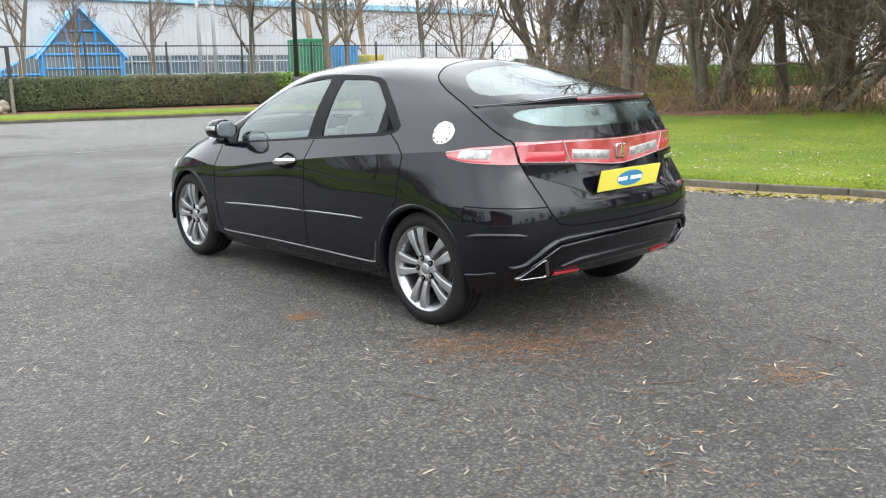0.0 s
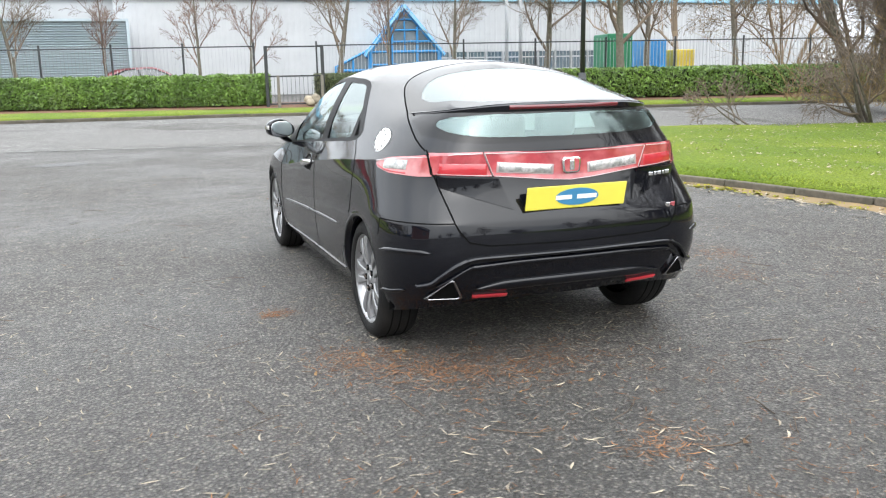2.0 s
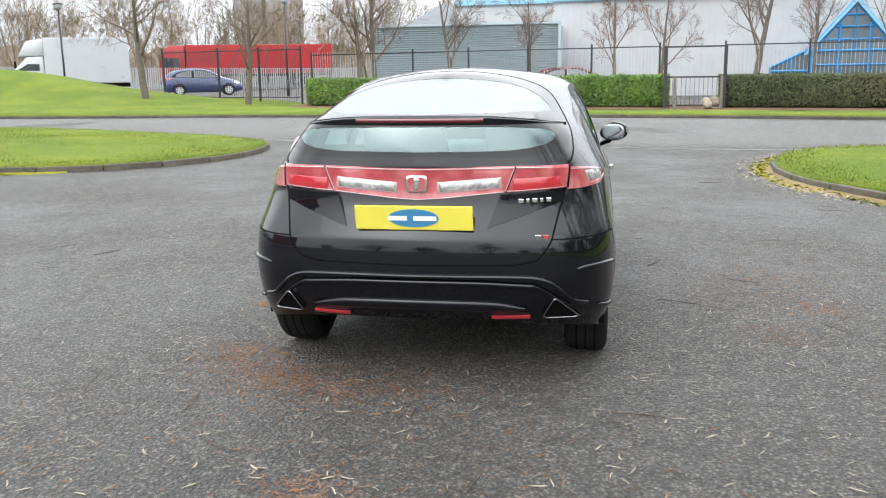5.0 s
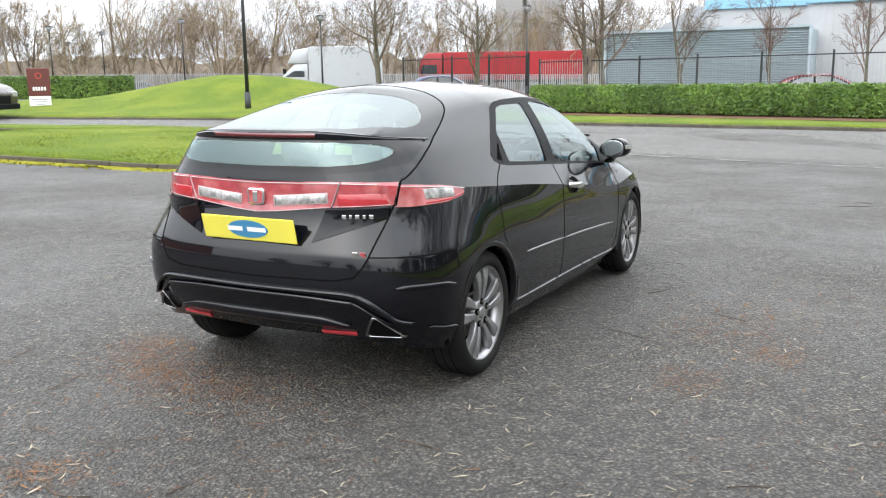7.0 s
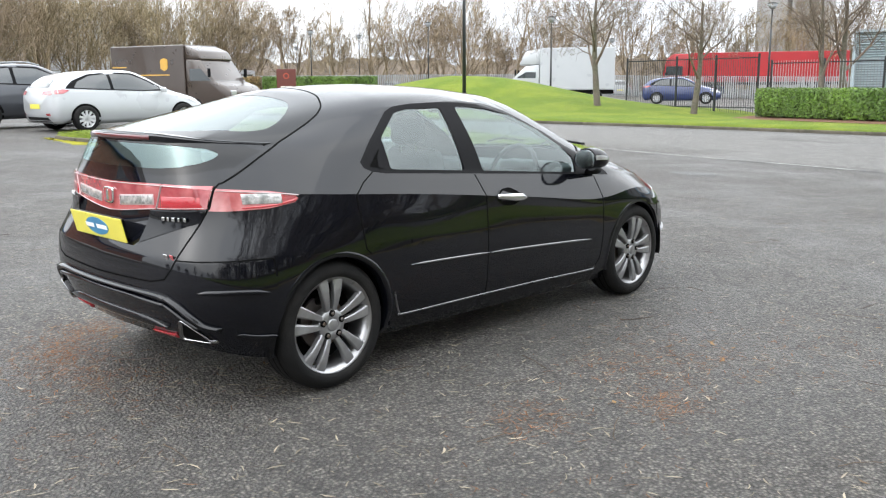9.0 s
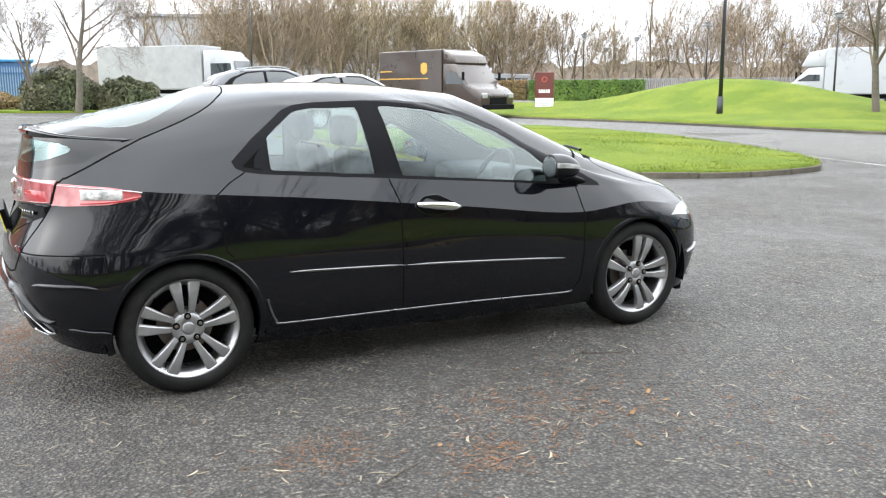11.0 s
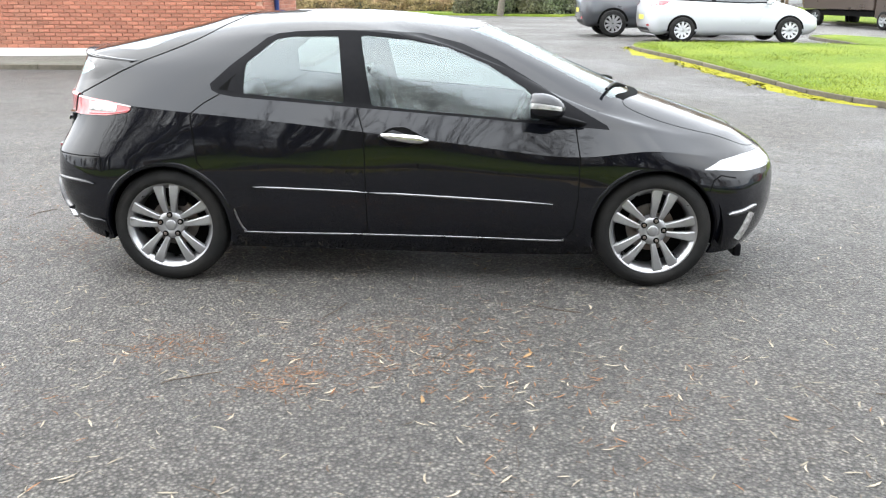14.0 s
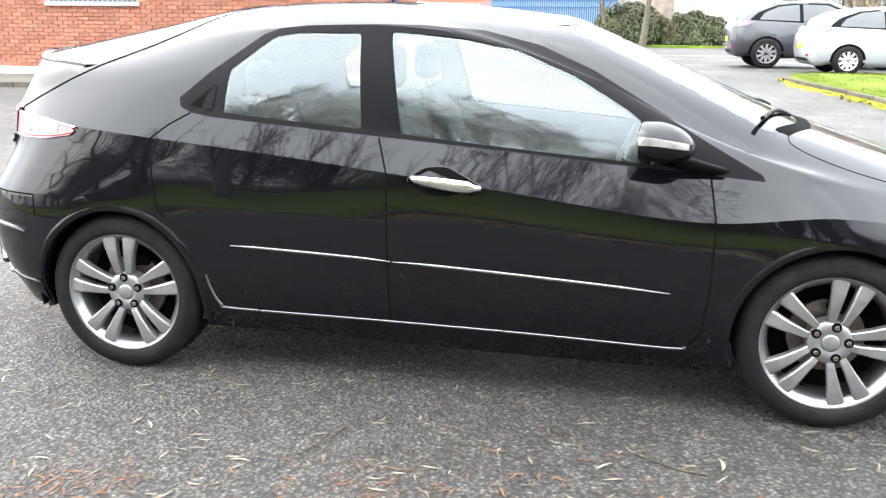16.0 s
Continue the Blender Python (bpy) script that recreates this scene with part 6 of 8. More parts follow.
# the thicket to the east, and an unseen row added behind
base_thicket = [branch_segments(41, 6.5, 0.16, 5, (6, 8), 38, 0.15, stems=3, wander=0.22), branch_segments(43, 7.5, 0.20, 5, (6, 8), 44, 0.2, stems=2, wander=0.2),
                branch_segments(47, 5.0, 0.09, 5, (6, 8), 52, 0.08, stems=5, wander=0.26)]
bushes = []
for i, sg in enumerate(base_thicket):
    bushes.append(tree(("tangled multi-stemmed bare tree in the thicket", "tall bare tree with ivy-dark trunks in the thicket", "bushy bare shrub with many arching stems")[i], sg, M_BARK, M_TWIG,
                       pose((14.4, 15.6, 14.9)[i], (6.2, 9.0, 3.6)[i], ground_z(15, 6) + 0.35, 0, 0, 40 * i), "thicket of bare trees", 0.007))
_r = random.Random(5)
for i in range(17):
    x, y = 14.2 + _r.uniform(-0.3, 3.4), 13.5 - 30 * (i / 16) + _r.uniform(-0.6, 0.6)
    if y > 8:
        x += 1.5
    s = _r.uniform(0.85, 1.2)
    copy_thing(bushes[_r.choice((0, 1, 2, 2, 0))], pose(x, y, ground_z(x, y) + 0.28, _r.uniform(-9, 9), _r.uniform(-9, 9), _r.uniform(0, 360)) @ Matrix.Scale(s, 4))
tall = tree("tall bare tree with a wide fine-twigged crown behind the thicket", branch_segments(49, 14.5, 0.17, 5, (6, 8), 42, 0.22, shrink=0.80, wander=0.12), M_BARK, M_TWIG, pose(16.6, 4.0, 0.3, 0, 0, 0) , "thicket of bare trees", 0.009)
for i in range(7):
    x, y = 16.2 + _r.uniform(-0.6, 2.0), 5.2 - 2.8 * i + _r.uniform(-0.5, 0.5)
    copy_thing(tall, pose(x, y, 0.3, _r.uniform(-5, 5), _r.uniform(-8, 3), _r.uniform(0, 360)) @ Matrix.Scale(_r.uniform(0.85, 1.08), 4))
# unseen southern row, added to darken low reflections in the car's tail
for i in range(7):
    x, y = 15 - 27 * i / 6 + _r.uniform(-0.6, 0.6), -21 - _r.uniform(0, 4)
    copy_thing(bushes[_r.choice((0, 1, 2))], pose(x, y, ground_z(x, y), _r.uniform(-7, 7), _r.uniform(-7, 7), _r.uniform(0, 360)) @ Matrix.Scale(_r.uniform(0.45, 0.7), 4))
near_tree = tree("broad bare tree with low spreading limbs on the grass verge", branch_segments(91, 14.0, 0.24, 5, (7, 8), 50, 0.16, shrink=0.72, wander=0.14), M_BARK, M_TWIG, pose(11.8, -1.6, 0.3, 0, 0, 30), "thicket of bare trees", 0.012)
for x, y, rz, k in ((11.2, -5.6, 140, 0.95), (12.6, -9.6, 250, 1.05)):
    copy_thing(near_tree, pose(x, y, 0.3, 0, 0, rz) @ Matrix.Scale(k, 4))
tree("straight pale-barked tree at the edge of the thicket", branch_segments(53, 11, 0.17, 4, (6, 8), 40, 0.45, wander=0.05), M_BARKPALE, M_TWIG, pose(15.6, 9.4, 0.3, 0, 3, 10))
for i, (x, y, lx, ly) in enumerate(((14.3, 3.2, 0.3, -1.2), (14.8, 2.4, 0.2, -1.0), (14.5, 4.2, 0.25, -1.5), (15.0, 3.4, 0.6, -0.9))):
    tree("leaning bare stem sprawling from the thicket", branch_segments(60 + i, 6.5, 0.10, 4, (6, 8), 40, 0.3, lean=(lx, ly), wander=0.12), M_BARK, M_TWIG, pose(x, y, 0.36, 0, 0, 0), "thicket of bare trees")
tree("heap of fallen dead branches on the grass", branch_segments(71, 2.6, 0.05, 4, (5, 7), 55, 0.05, stems=4, lean=(-0.9, -0.2)), M_BARK, M_TWIG, pose(12.2, 8.1, 0.12, 0, 0, 0), category="branches")
tree("fallen dead branch lying on the grass", branch_segments(73, 1.5, 0.028, 4, (4, 6), 50, 0.05, stems=2, lean=(-1.6, 0.6)), M_BARK, M_TWIG, pose(9.6, 8.6, 0.16, 0, 0, 0), category="branch")


# tangle of thin stems and brambles filling the thicket
_r = random.Random(15)
segs = []
for i in range(1500):
    q = _r.random()
    x, y = 14.0 + abs(_r.gauss(0, 1.7)), 15 - 42 * q
    if y > 8:
        x += 1.6
    p = Vector((x, y, 0.25 + ground_z(x, y)))
    d = Vector((_r.gauss(0, 0.45), _r.gauss(0, 0.55), 1)).normalized()
    k = _r.uniform(0.006, 0.016)
    for j in range(4):
        e = p + d * _r.uniform(0.35, 1.1)
        segs.append((2, p, e, k, k * 0.75))
        k *= 0.75
        p = e
        d = (d + Vector((_r.gauss(0, 0.35), _r.gauss(0, 0.35), -0.12))).normalized()
tagged(new("undergrowth", pydata("undergrowth", *tubes(segs), M_SCRUB)), "tangle of dry straw-brown undergrowth stems", "undergrowth", kind="stuff")
segs = []
for i in range(2400):
    x, y = 13.4 + abs(_r.gauss(0, 1.2)), 14 - 40 * _r.random()
    if y > 8:
        x += 1.6
    p = Vector((x, y, 0.25 + ground_z(x, y)))
    d = Vector((_r.gauss(0, 0.7), _r.gauss(0, 0.7), 0.8)).normalized()
    e = p + d * _r.uniform(0.3, 0.9)
    segs.append((2, p, e, 0.008, 0.004))
    segs.append((2, e, e + Vector((_r.gauss(0, 0.3), _r.gauss(0, 0.3), _r.gauss(0.1, 0.2))), 0.006, 0.004))
tagged(new("dry_brambles", pydata("dry_brambles", *tubes(segs), M_SCRUB)), "straw-coloured dry brambles at the thicket's foot", "brambles", kind="stuff")
bm = bmesh.new()
rows = []
for i in range(52):
    y = 9.4 - i * 0.75
    x = 12.9 + (1.6 if y > 8 else 0) + 0.5 * noise.noise((y * 0.5, 0, 0))
    rows.append((bm.verts.new((x - 0.5, y, ground_z(x, y) + 0.06)), bm.verts.new((x + 0.7, y, ground_z(x, y) + 0.28 + 0.08 * noise.noise((y * 1.3, 2, 0)))), bm.verts.new((x + 14, y, ground_z(x, y) + 0.5))))
for a, b in zip(rows, rows[1:]):
    bm.faces.new((a[0], a[1], b[1], b[0]))
    bm.faces.new((a[1], a[2], b[2], b[1]))
solid("woodland_floor", bm, M_SOIL, "brown leaf litter under the thicket", "leaf litter", kind="structure")


def leaf_cloud(n, seed, place, size=(0.03, 0.06)):
    """Many small folded leaves; place(random) gives a point and an outward way."""
    r = random.Random(seed)
    vs, fs = [], []
    for _ in range(n):
        p, o = place(r)
        p = Vector(p)
        d = (Vector(o) + Vector((r.gauss(0, 0.7), r.gauss(0, 0.7), r.gauss(0, 0.7)))).normalized()
        s = d.cross(Vector((r.gauss(0, 1), r.gauss(0, 1), r.gauss(0, 1)))).normalized()
        u = s.cross(d)
        k = r.uniform(*size)
        i = len(vs)
        vs += [tuple(p - u * k), tuple(p + s * k * 0.45 + d * k * 0.15), tuple(p + u * k), tuple(p - s * k * 0.45 + d * k * 0.15)]
        fs += [(i, i + 1, i + 2), (i, i + 2, i + 3)]
    return vs, fs


def hedge(label, x0, x1, height, depth, n, material, seed, size=(0.035, 0.07), gap=0.10):
    h = thing("hedge", label, "hedge")
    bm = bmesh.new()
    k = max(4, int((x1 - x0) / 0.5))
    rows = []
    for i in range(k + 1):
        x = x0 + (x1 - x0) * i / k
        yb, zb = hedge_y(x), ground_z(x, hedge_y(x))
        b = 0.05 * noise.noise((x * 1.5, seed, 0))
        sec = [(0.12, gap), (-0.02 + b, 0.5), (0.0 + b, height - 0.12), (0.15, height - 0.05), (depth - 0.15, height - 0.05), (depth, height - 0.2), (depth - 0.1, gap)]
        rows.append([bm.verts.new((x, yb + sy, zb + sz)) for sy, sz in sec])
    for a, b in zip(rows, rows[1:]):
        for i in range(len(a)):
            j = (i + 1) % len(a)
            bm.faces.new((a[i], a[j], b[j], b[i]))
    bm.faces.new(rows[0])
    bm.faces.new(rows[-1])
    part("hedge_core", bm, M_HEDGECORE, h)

    def place(r):
        x = r.uniform(x0 - 0.05, x1 + 0.05)
        yb, zb = hedge_y(x), ground_z(x, hedge_y(x))
        b = 0.10 * noise.noise((x * 1.5, seed, 0)) + 0.08 * noise.noise((x * 5, seed, 2))
        top = height + 0.06 * noise.noise((x * 2.1, seed, 5)) + 0.04 * noise.noise((x * 7, seed, 9))
        w = r.random()
        if w < 0.62:
            z = gap + (top - gap) * r.random() ** 0.8
            bulge = -0.05 * math.sin(math.pi * (z - gap) / (top - gap)) + 0.14 * max(0, (0.4 - z))
            return (x, yb + b * 0.5 + bulge + r.uniform(-0.05, 0.06), zb + z), (0, -1, 0.35)
        if w < 0.92:
            return (x, yb + r.uniform(0, depth), zb + top + r.uniform(-0.06, 0.03)), (0, -0.2, 1)
        e = x0 if r.random() < 0.5 else x1
        return (e + r.uniform(-0.06, 0.06), hedge_y(e) + r.uniform(0, depth), zb + r.uniform(gap, top)), (-1 if e == x0 else 1, 0, 0.2)
    ob = new("foliage", pydata("foliage", *leaf_cloud(n, seed, place, size), material, False))
    ob.parent = h
    # bare stems at the foot
    segs = []
    r = random.Random(seed)
    for i in range(int((x1 - x0) * 3)):
        x = r.uniform(x0, x1)
        p = Vector((x, hedge_y(x) + 0.2 + r.uniform(0, 0.3), ground_z(x, hedge_y(x)) + 0.05))
        segs.append((1, p, p + Vector((r.uniform(-.2, .2), r.uniform(-.15, .15), 0.55)), 0.02, 0.012))
    ob = new("stems", pydata("stems", *tubes(segs), M_BARK))
    ob.parent = h
    ob["kind"] = "stuff"
    return h


hedge("clipped bright green laurel hedge beside the road", -10.85, 2.7, 1.07, 1.1, 42000, M_LAUREL, 3, (0.032, 0.075))
hedge("clipped dark green privet hedge with thin patches", 4.4, 12.4, 1.06, 1.1, 26000, M_HEDGE, 5, (0.026, 0.052))
hedge("clipped green laurel hedge beside the road", 12.6, 42, 1.07, 1.1, 42000, M_LAUREL, 7, (0.036, 0.08))


def bush(label, x, y, z, rx, ry, h, n, material, seed, size):
    b = thing("bush", label, "bush", pose(x, y, z))
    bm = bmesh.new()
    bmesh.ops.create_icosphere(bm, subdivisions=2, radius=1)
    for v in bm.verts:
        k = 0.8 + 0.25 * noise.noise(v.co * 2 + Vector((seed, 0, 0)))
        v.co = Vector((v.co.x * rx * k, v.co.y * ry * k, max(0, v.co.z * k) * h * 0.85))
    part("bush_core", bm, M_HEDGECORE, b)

    def place(r):
        a, e = r.uniform(0, 6.283), math.asin(r.random() ** 0.7)
        d = Vector((math.cos(a) * math.cos(e), math.sin(a) * math.cos(e), math.sin(e)))
        k = 0.85 + 0.3 * noise.noise(d * 2.2 + Vector((seed, 0, 0))) + r.uniform(-0.1, 0.12)
        return (d.x * rx * k, d.y * ry * k, d.z * h * k + 0.05), d
    ob = new("foliage", pydata("foliage", *leaf_cloud(n, seed, place, size), material, False))
    ob.parent = b
    return b


bush("dark green laurel bush before the blue fence", -44.6, 0.5, 0.4, 2.0, 2.2, 2.1, 11000, M_HEDGE, 3, (0.05, 0.11))
bush("dark green laurel bush under the bare trees", -44.4, 3.6, 0.4, 2.0, 2.0, 1.6, 11000, M_HEDGE, 9, (0.05, 0.11))
for x, y, rx, ry, h, sd in ((-50.5, -6.4, 2.0, 2.6, 1.0, 1), (-50, -2.8, 1.8, 2.4, 0.85, 2), (-50, -9.5, 2.0, 2.4, 0.9, 4)):
    bush("heap of dry straw-coloured scrub before the fence", x, y, 0.4, rx, ry, h, 6500, M_SCRUB, sd, (0.04, 0.11))


def long_hedge(label, p0, p1, base, height, depth, n, material, seed, size):
    """A clipped hedge with square shoulders between two points."""
    h = thing("hedge", label, "hedge", pose(p0[0], p0[1], base, 0, 0, math.degrees(math.atan2(p1[1] - p0[1], p1[0] - p0[0]))))
    run = math.dist(p0, p1)
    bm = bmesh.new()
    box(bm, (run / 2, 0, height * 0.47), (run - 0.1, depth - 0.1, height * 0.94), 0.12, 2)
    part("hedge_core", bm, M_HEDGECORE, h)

    def place(r):
        x = r.uniform(0, run)
        top = height + 0.07 * noise.noise((x * 1.1, seed, 0))
        w = r.random()
        if w < 0.55:
            return (x, -depth / 2 + r.uniform(-0.06, 0.06) + 0.08 * noise.noise((x, seed, 3)), top * r.random()), (0, -1, 0.3)
        if w < 0.92:
            return (x, r.uniform(-depth / 2, depth / 2), top + r.uniform(-0.06, 0.03)), (0, 0, 1)
        return (0 if w < 0.96 else run, r.uniform(-depth / 2, depth / 2), top * r.random()), (-1 if w < 0.96 else 1, 0, 0.2)
    ob = new("foliage", pydata("foliage", *leaf_cloud(n, seed, place, size), material, False))
    ob.parent = h
    return h


for p0, p1, m_, sd, lab in (((-49.5, 23.0), (-46.2, 27.0), M_HEDGE, 20, "clipped dark green hedge beside the entrance drive"), ((-46.1, 27.15), (-44.9, 28.6), M_SCRUB, 21, "brown winter section of the clipped hedge"),
                            ((-44.8, 28.75), (-40.4, 34.6), M_LAUREL, 22, "clipped bright green hedge beside the entrance drive")):
    long_hedge(lab, p0, p1, ground_z(-45, 27) + 0.10, 1.30, 1.3, int(math.dist(p0, p1) * 1500), m_, sd, (0.05, 0.10))

# far woods: one belt of bare trees
_far = [branch_segments(81, 14, 0.16, 5, (6, 8), 32, 0.12, stems=1, shrink=0.66), branch_segments(83, 11, 0.14, 5, (6, 8), 40, 0.08, stems=3, shrink=0.74), branch_segments(87, 16, 0.18, 5, (6, 8), 28, 0.2, shrink=0.56)]
_r = random.Random(9)
vs, fs = [], []


def add_far(x, y, k, s):
    m = pose(x, y, ground_z(x, y), 0, 0, _r.uniform(0, 360)) @ Matrix.Scale(s, 4)
    a, b = tubes(_far[k], 0.013, m, True)
    o = len(vs)
    vs.extend(a)
    fs.extend(tuple(i + o for i in f) for f in b)


for i in range(46):
    t = i / 45
    a = radians(176 - 76 * t)
    d = _r.uniform(84, 108)
    add_far(d * math.cos(a) + 5, d * math.sin(a) + 4, _r.choice((0, 2, 2, 0, 1)), _r.uniform(0.62, 1.18) * (1.3 - 0.62 * t))
for i in range(26):
    a = radians(172 - 70 * i / 25)
    d = _r.uniform(70, 82)
    add_far(d * math.cos(a) + 5, d * math.sin(a) + 4, 1, _r.uniform(0.55, 0.85))
for i in range(13):
    add_far(_r.uniform(-72, -58), 13 + i * 2.3 + _r.uniform(-1, 1), _r.choice((0, 1, 1)), _r.uniform(0.8, 1.15))
for i in range(16):
    add_far(21 + i * 2.0 + _r.uniform(-1, 1), 27 - i * 1.1 + _r.uniform(-3, 6), _r.choice((0, 1, 2)), _r.uniform(0.6, 0.85))
tagged(new("far_woods", pydata("far_woods", vs, fs, M_TWIGFAR)), "belt of bare brown winter trees in the distance", "woods", kind="stuff")
bm = bmesh.new()
rows = []
for i in range(420):
    a = radians(200 - 130 * i / 419)
    d = 125 + 12 * noise.noise((i * 0.064, 0, 0))
    x, y = d * math.cos(a), d * math.sin(a)
    rows.append((bm.verts.new((x, y, -1)), bm.verts.new((x * 1.02, y * 1.02, 5.0 + 2.0 * noise.noise((i * 0.11, 4, 0)) + 0.9 * noise.noise((i * 0.45, 4, 0)) + 0.6 * noise.noise((i * 1.7, 4, 0))))))
for a, b in zip(rows, rows[1:]):
    bm.faces.new((a[0], b[0], b[1], a[1]))
# the paler brown carries the haze of distance in its colour
solid("backdrop", bm, mat("distant_wood_brown", (0.185, 0.150, 0.120), 0.95, 0, 0.4, 0.9, second=(0.14, 0.118, 0.088), second_scale=0.12), "distant brown wooded rise", "woods", kind="structure")

# ---- buildings, fences, lamps ----
def wall_box(bm, x0, x1, y0, y1, z0, z1, bevel=0.0):
    return box(bm, ((x0 + x1) / 2, (y0 + y1) / 2, (z0 + z1) / 2), (x1 - x0, y1 - y0, z1 - z0), bevel)


ware = thing("warehouse", "long white-clad industrial unit with a light blue roof edge", "building", pose(0, 0, 0))
bm = bmesh.new()
wall_box(bm, -2.0, 40, 38.4, 70, 0, 4.62)
part("wall", bm, M_CLAD, ware, "white ribbed cladding wall")
# ribs of the cladding
vs, fs = [], []
x = -1.9
while x < 40:
    i = len(vs)
    vs += [(x, 38.402, 0.2), (x + 0.04, 38.388, 0.2), (x + 0.11, 38.388, 0.2), (x + 0.15, 38.402, 0.2), (x, 38.402, 4.62), (x + 0.04, 38.388, 4.62), (x + 0.11, 38.388, 4.62), (x + 0.15, 38.402, 4.62)]
    fs += [(i, i + 1, i + 5, i + 4), (i + 1, i + 2, i + 6, i + 5), (i + 2, i + 3, i + 7, i + 6)]
    x += 0.3
ribs = new("cladding_ribs", pydata("cladding_ribs", vs, fs, M_CLAD, False))
ribs.parent = ware
bm = bmesh.new()
wall_box(bm, -2.1, 40.2, 38.2, 38.55, 4.62, 4.98, 0.03)
part("fascia", bm, M_BLUETRIM, ware, "light blue fascia")
bm = bmesh.new()
prism(bm, [(38.4, 4.98), (54, 6.6), (70, 4.98)], "x", -2.0, 40)
part("roof", bm, M_ROOFGREY, ware)
for i in range(12):
    x = 13.4 + i * 1.02
    bm = bmesh.new()
    wall_box(bm, x, x + 0.92, 38.25, 38.33, 1.12, 2.06)
    w = part("window", bm, M_DARKGLASS, ware, "dark office window")
    bm = bmesh.new()
    for z in (1.08, 1.72, 2.04):
        wall_box(bm, x - 0.05, x + 0.97, 38.19, 38.25, z, z + 0.06)
    wall_box(bm, x - 0.06, x - 0.0, 38.19, 38.25, 1.08, 2.10)
    part("window_frame", bm, M_CLAD, w)

hall = thing("warehouse", "tall white-clad unit with a blue stripe under the roof", "building", pose(0, 0, 0))
bm = bmesh.new()
wall_box(bm, -8.0, -1.0, 46, 75, 0, 5.1)
part("wall", bm, M_CLAD, hall, "pale wall")
bm = bmesh.new()
wall_box(bm, -8.1, -0.8, 45.8, 46.0, 5.1, 5.6)
part("fascia", bm, M_BLUETRIM, hall)
bm = bmesh.new()
prism(bm, [(-13.6, 0.2), (-8.0, 0.2), (-8.0, 5.6), (-9.6, 5.6), (-13.6, 3.4)], "y", 50, 74)
part("annex", bm, M_ROOFGREY, hall, "grey sloping annex")

louv = thing("plant_enclosure", "grey louvred plant enclosure beside the warehouse", "enclosure", pose(0, 0, 0))
bm = bmesh.new()
wall_box(bm, -10.2, -1.5, 35.2, 43.0, 0.1, 3.45)
part("enclosure_body", bm, M_LOUVRE, louv)
_blade = bmesh.new()
box(_blade, (0, 0, 0), (8.8, 0.09, 0.018), 0, 1, Euler((radians(28), 0, 0)).to_matrix())
me_f = mesh_of("louvre_blade", _blade, M_LOUVRE)
_blade = bmesh.new()
box(_blade, (0, 0, 0), (0.09, 7.9, 0.018), 0, 1, Euler((0, radians(28), 0)).to_matrix())
me_s = mesh_of("louvre_blade", _blade, M_LOUVRE)
for i in range(32):
    z = 0.25 + i * 0.101
    for me, x, y in ((me_f, -5.85, 35.14), (me_s, -10.25, 39.1)):
        o = new("louvre_blade", me)
        o.parent = louv
        o.location = (x, y, z)
bm = bmesh.new()
for x in (-10.26, -1.46):
    wall_box(bm, x - 0.06, x + 0.06, 35.05, 35.2, 0.1, 3.55)
wall_box(bm, -10.3, -1.4, 35.04, 35.2, 3.45, 3.56)
part("corner_post", bm, M_LOUVRE, louv)

porch = thing("entrance_porch", "blue-framed glazed gabled entrance porch", "porch", pose(11.35, 36.4, 0.15, 0, 0, -10))
bm = bmesh.new()
prism(bm, [(-1.72, 0.0), (1.72, 0.0), (1.72, 1.98), (0, 4.02), (-1.72, 1.98)], "y", 0.05, 2.0)
part("glazing", bm, M_DARKGLASS, porch, "dark glazing")
for p0, p1, w in (((-1.95, 1.72), (0, 4.08), 0.12), ((1.95, 1.72), (0, 4.08), 0.12), ((-1.72, 0), (-1.72, 2.0), 0.12), ((1.72, 0), (1.72, 2.0), 0.10), ((-1.72, 1.92), (1.72, 1.92), 0.06),
                  ((-0.62, 0), (-0.62, 3.1), 0.06), ((0.62, 0), (0.62, 3.1), 0.06), ((-1.7, 1.3), (1.7, 1.3), 0.05), ((0, 1.9), (0, 3.9), 0.035), ((-1.3, 2.4), (1.3, 2.4), 0.045), ((-0.85, 2.95), (0.85, 2.95), 0.045), ((-0.45, 3.45), (0.45, 3.45), 0.04)):
    bm = bmesh.new()
    cyl(bm, (p0[0], 0.0, p0[1]), (p1[0], 0.0, p1[1]), w, n=4)
    part("frame_bar", bm, M_BLUEFRAME, porch)
for sx in (-1, 1):
    bm = bmesh.new()
    prism(bm, [(sx * 1.98, 1.68), (sx * 1.90, 1.86), (0, 4.18), (0, 3.98)], "y", -0.15, 2.0)
    part("roof_slope", bm, M_BLUETRIM, porch)
side_p = thing("entrance_porch", "low blue-framed glazed side porch", "porch", pose(8.9, 36.9, 0.2, 0, 0, -10))
bm = bmesh.new()
prism(bm, [(-0.9, 0), (0.8, 0), (0.8, 2.0), (-0.9, 1.15)], "y", 0.05, 1.6)
part("glazing", bm, M_DARKGLASS, side_p)
for p0, p1 in (((-0.9, 0), (-0.9, 1.2)), ((-0.95, 1.15), (0.85, 2.05)), ((-0.9, 1.0), (0.8, 1.0)), ((-0.05, 0), (-0.05, 1.5))):
    bm = bmesh.new()
    cyl(bm, (p0[0], 0, p0[1]), (p1[0], 0, p1[1]), 0.06, n=4)
    part("frame_bar", bm, M_BLUEFRAME, side_p)
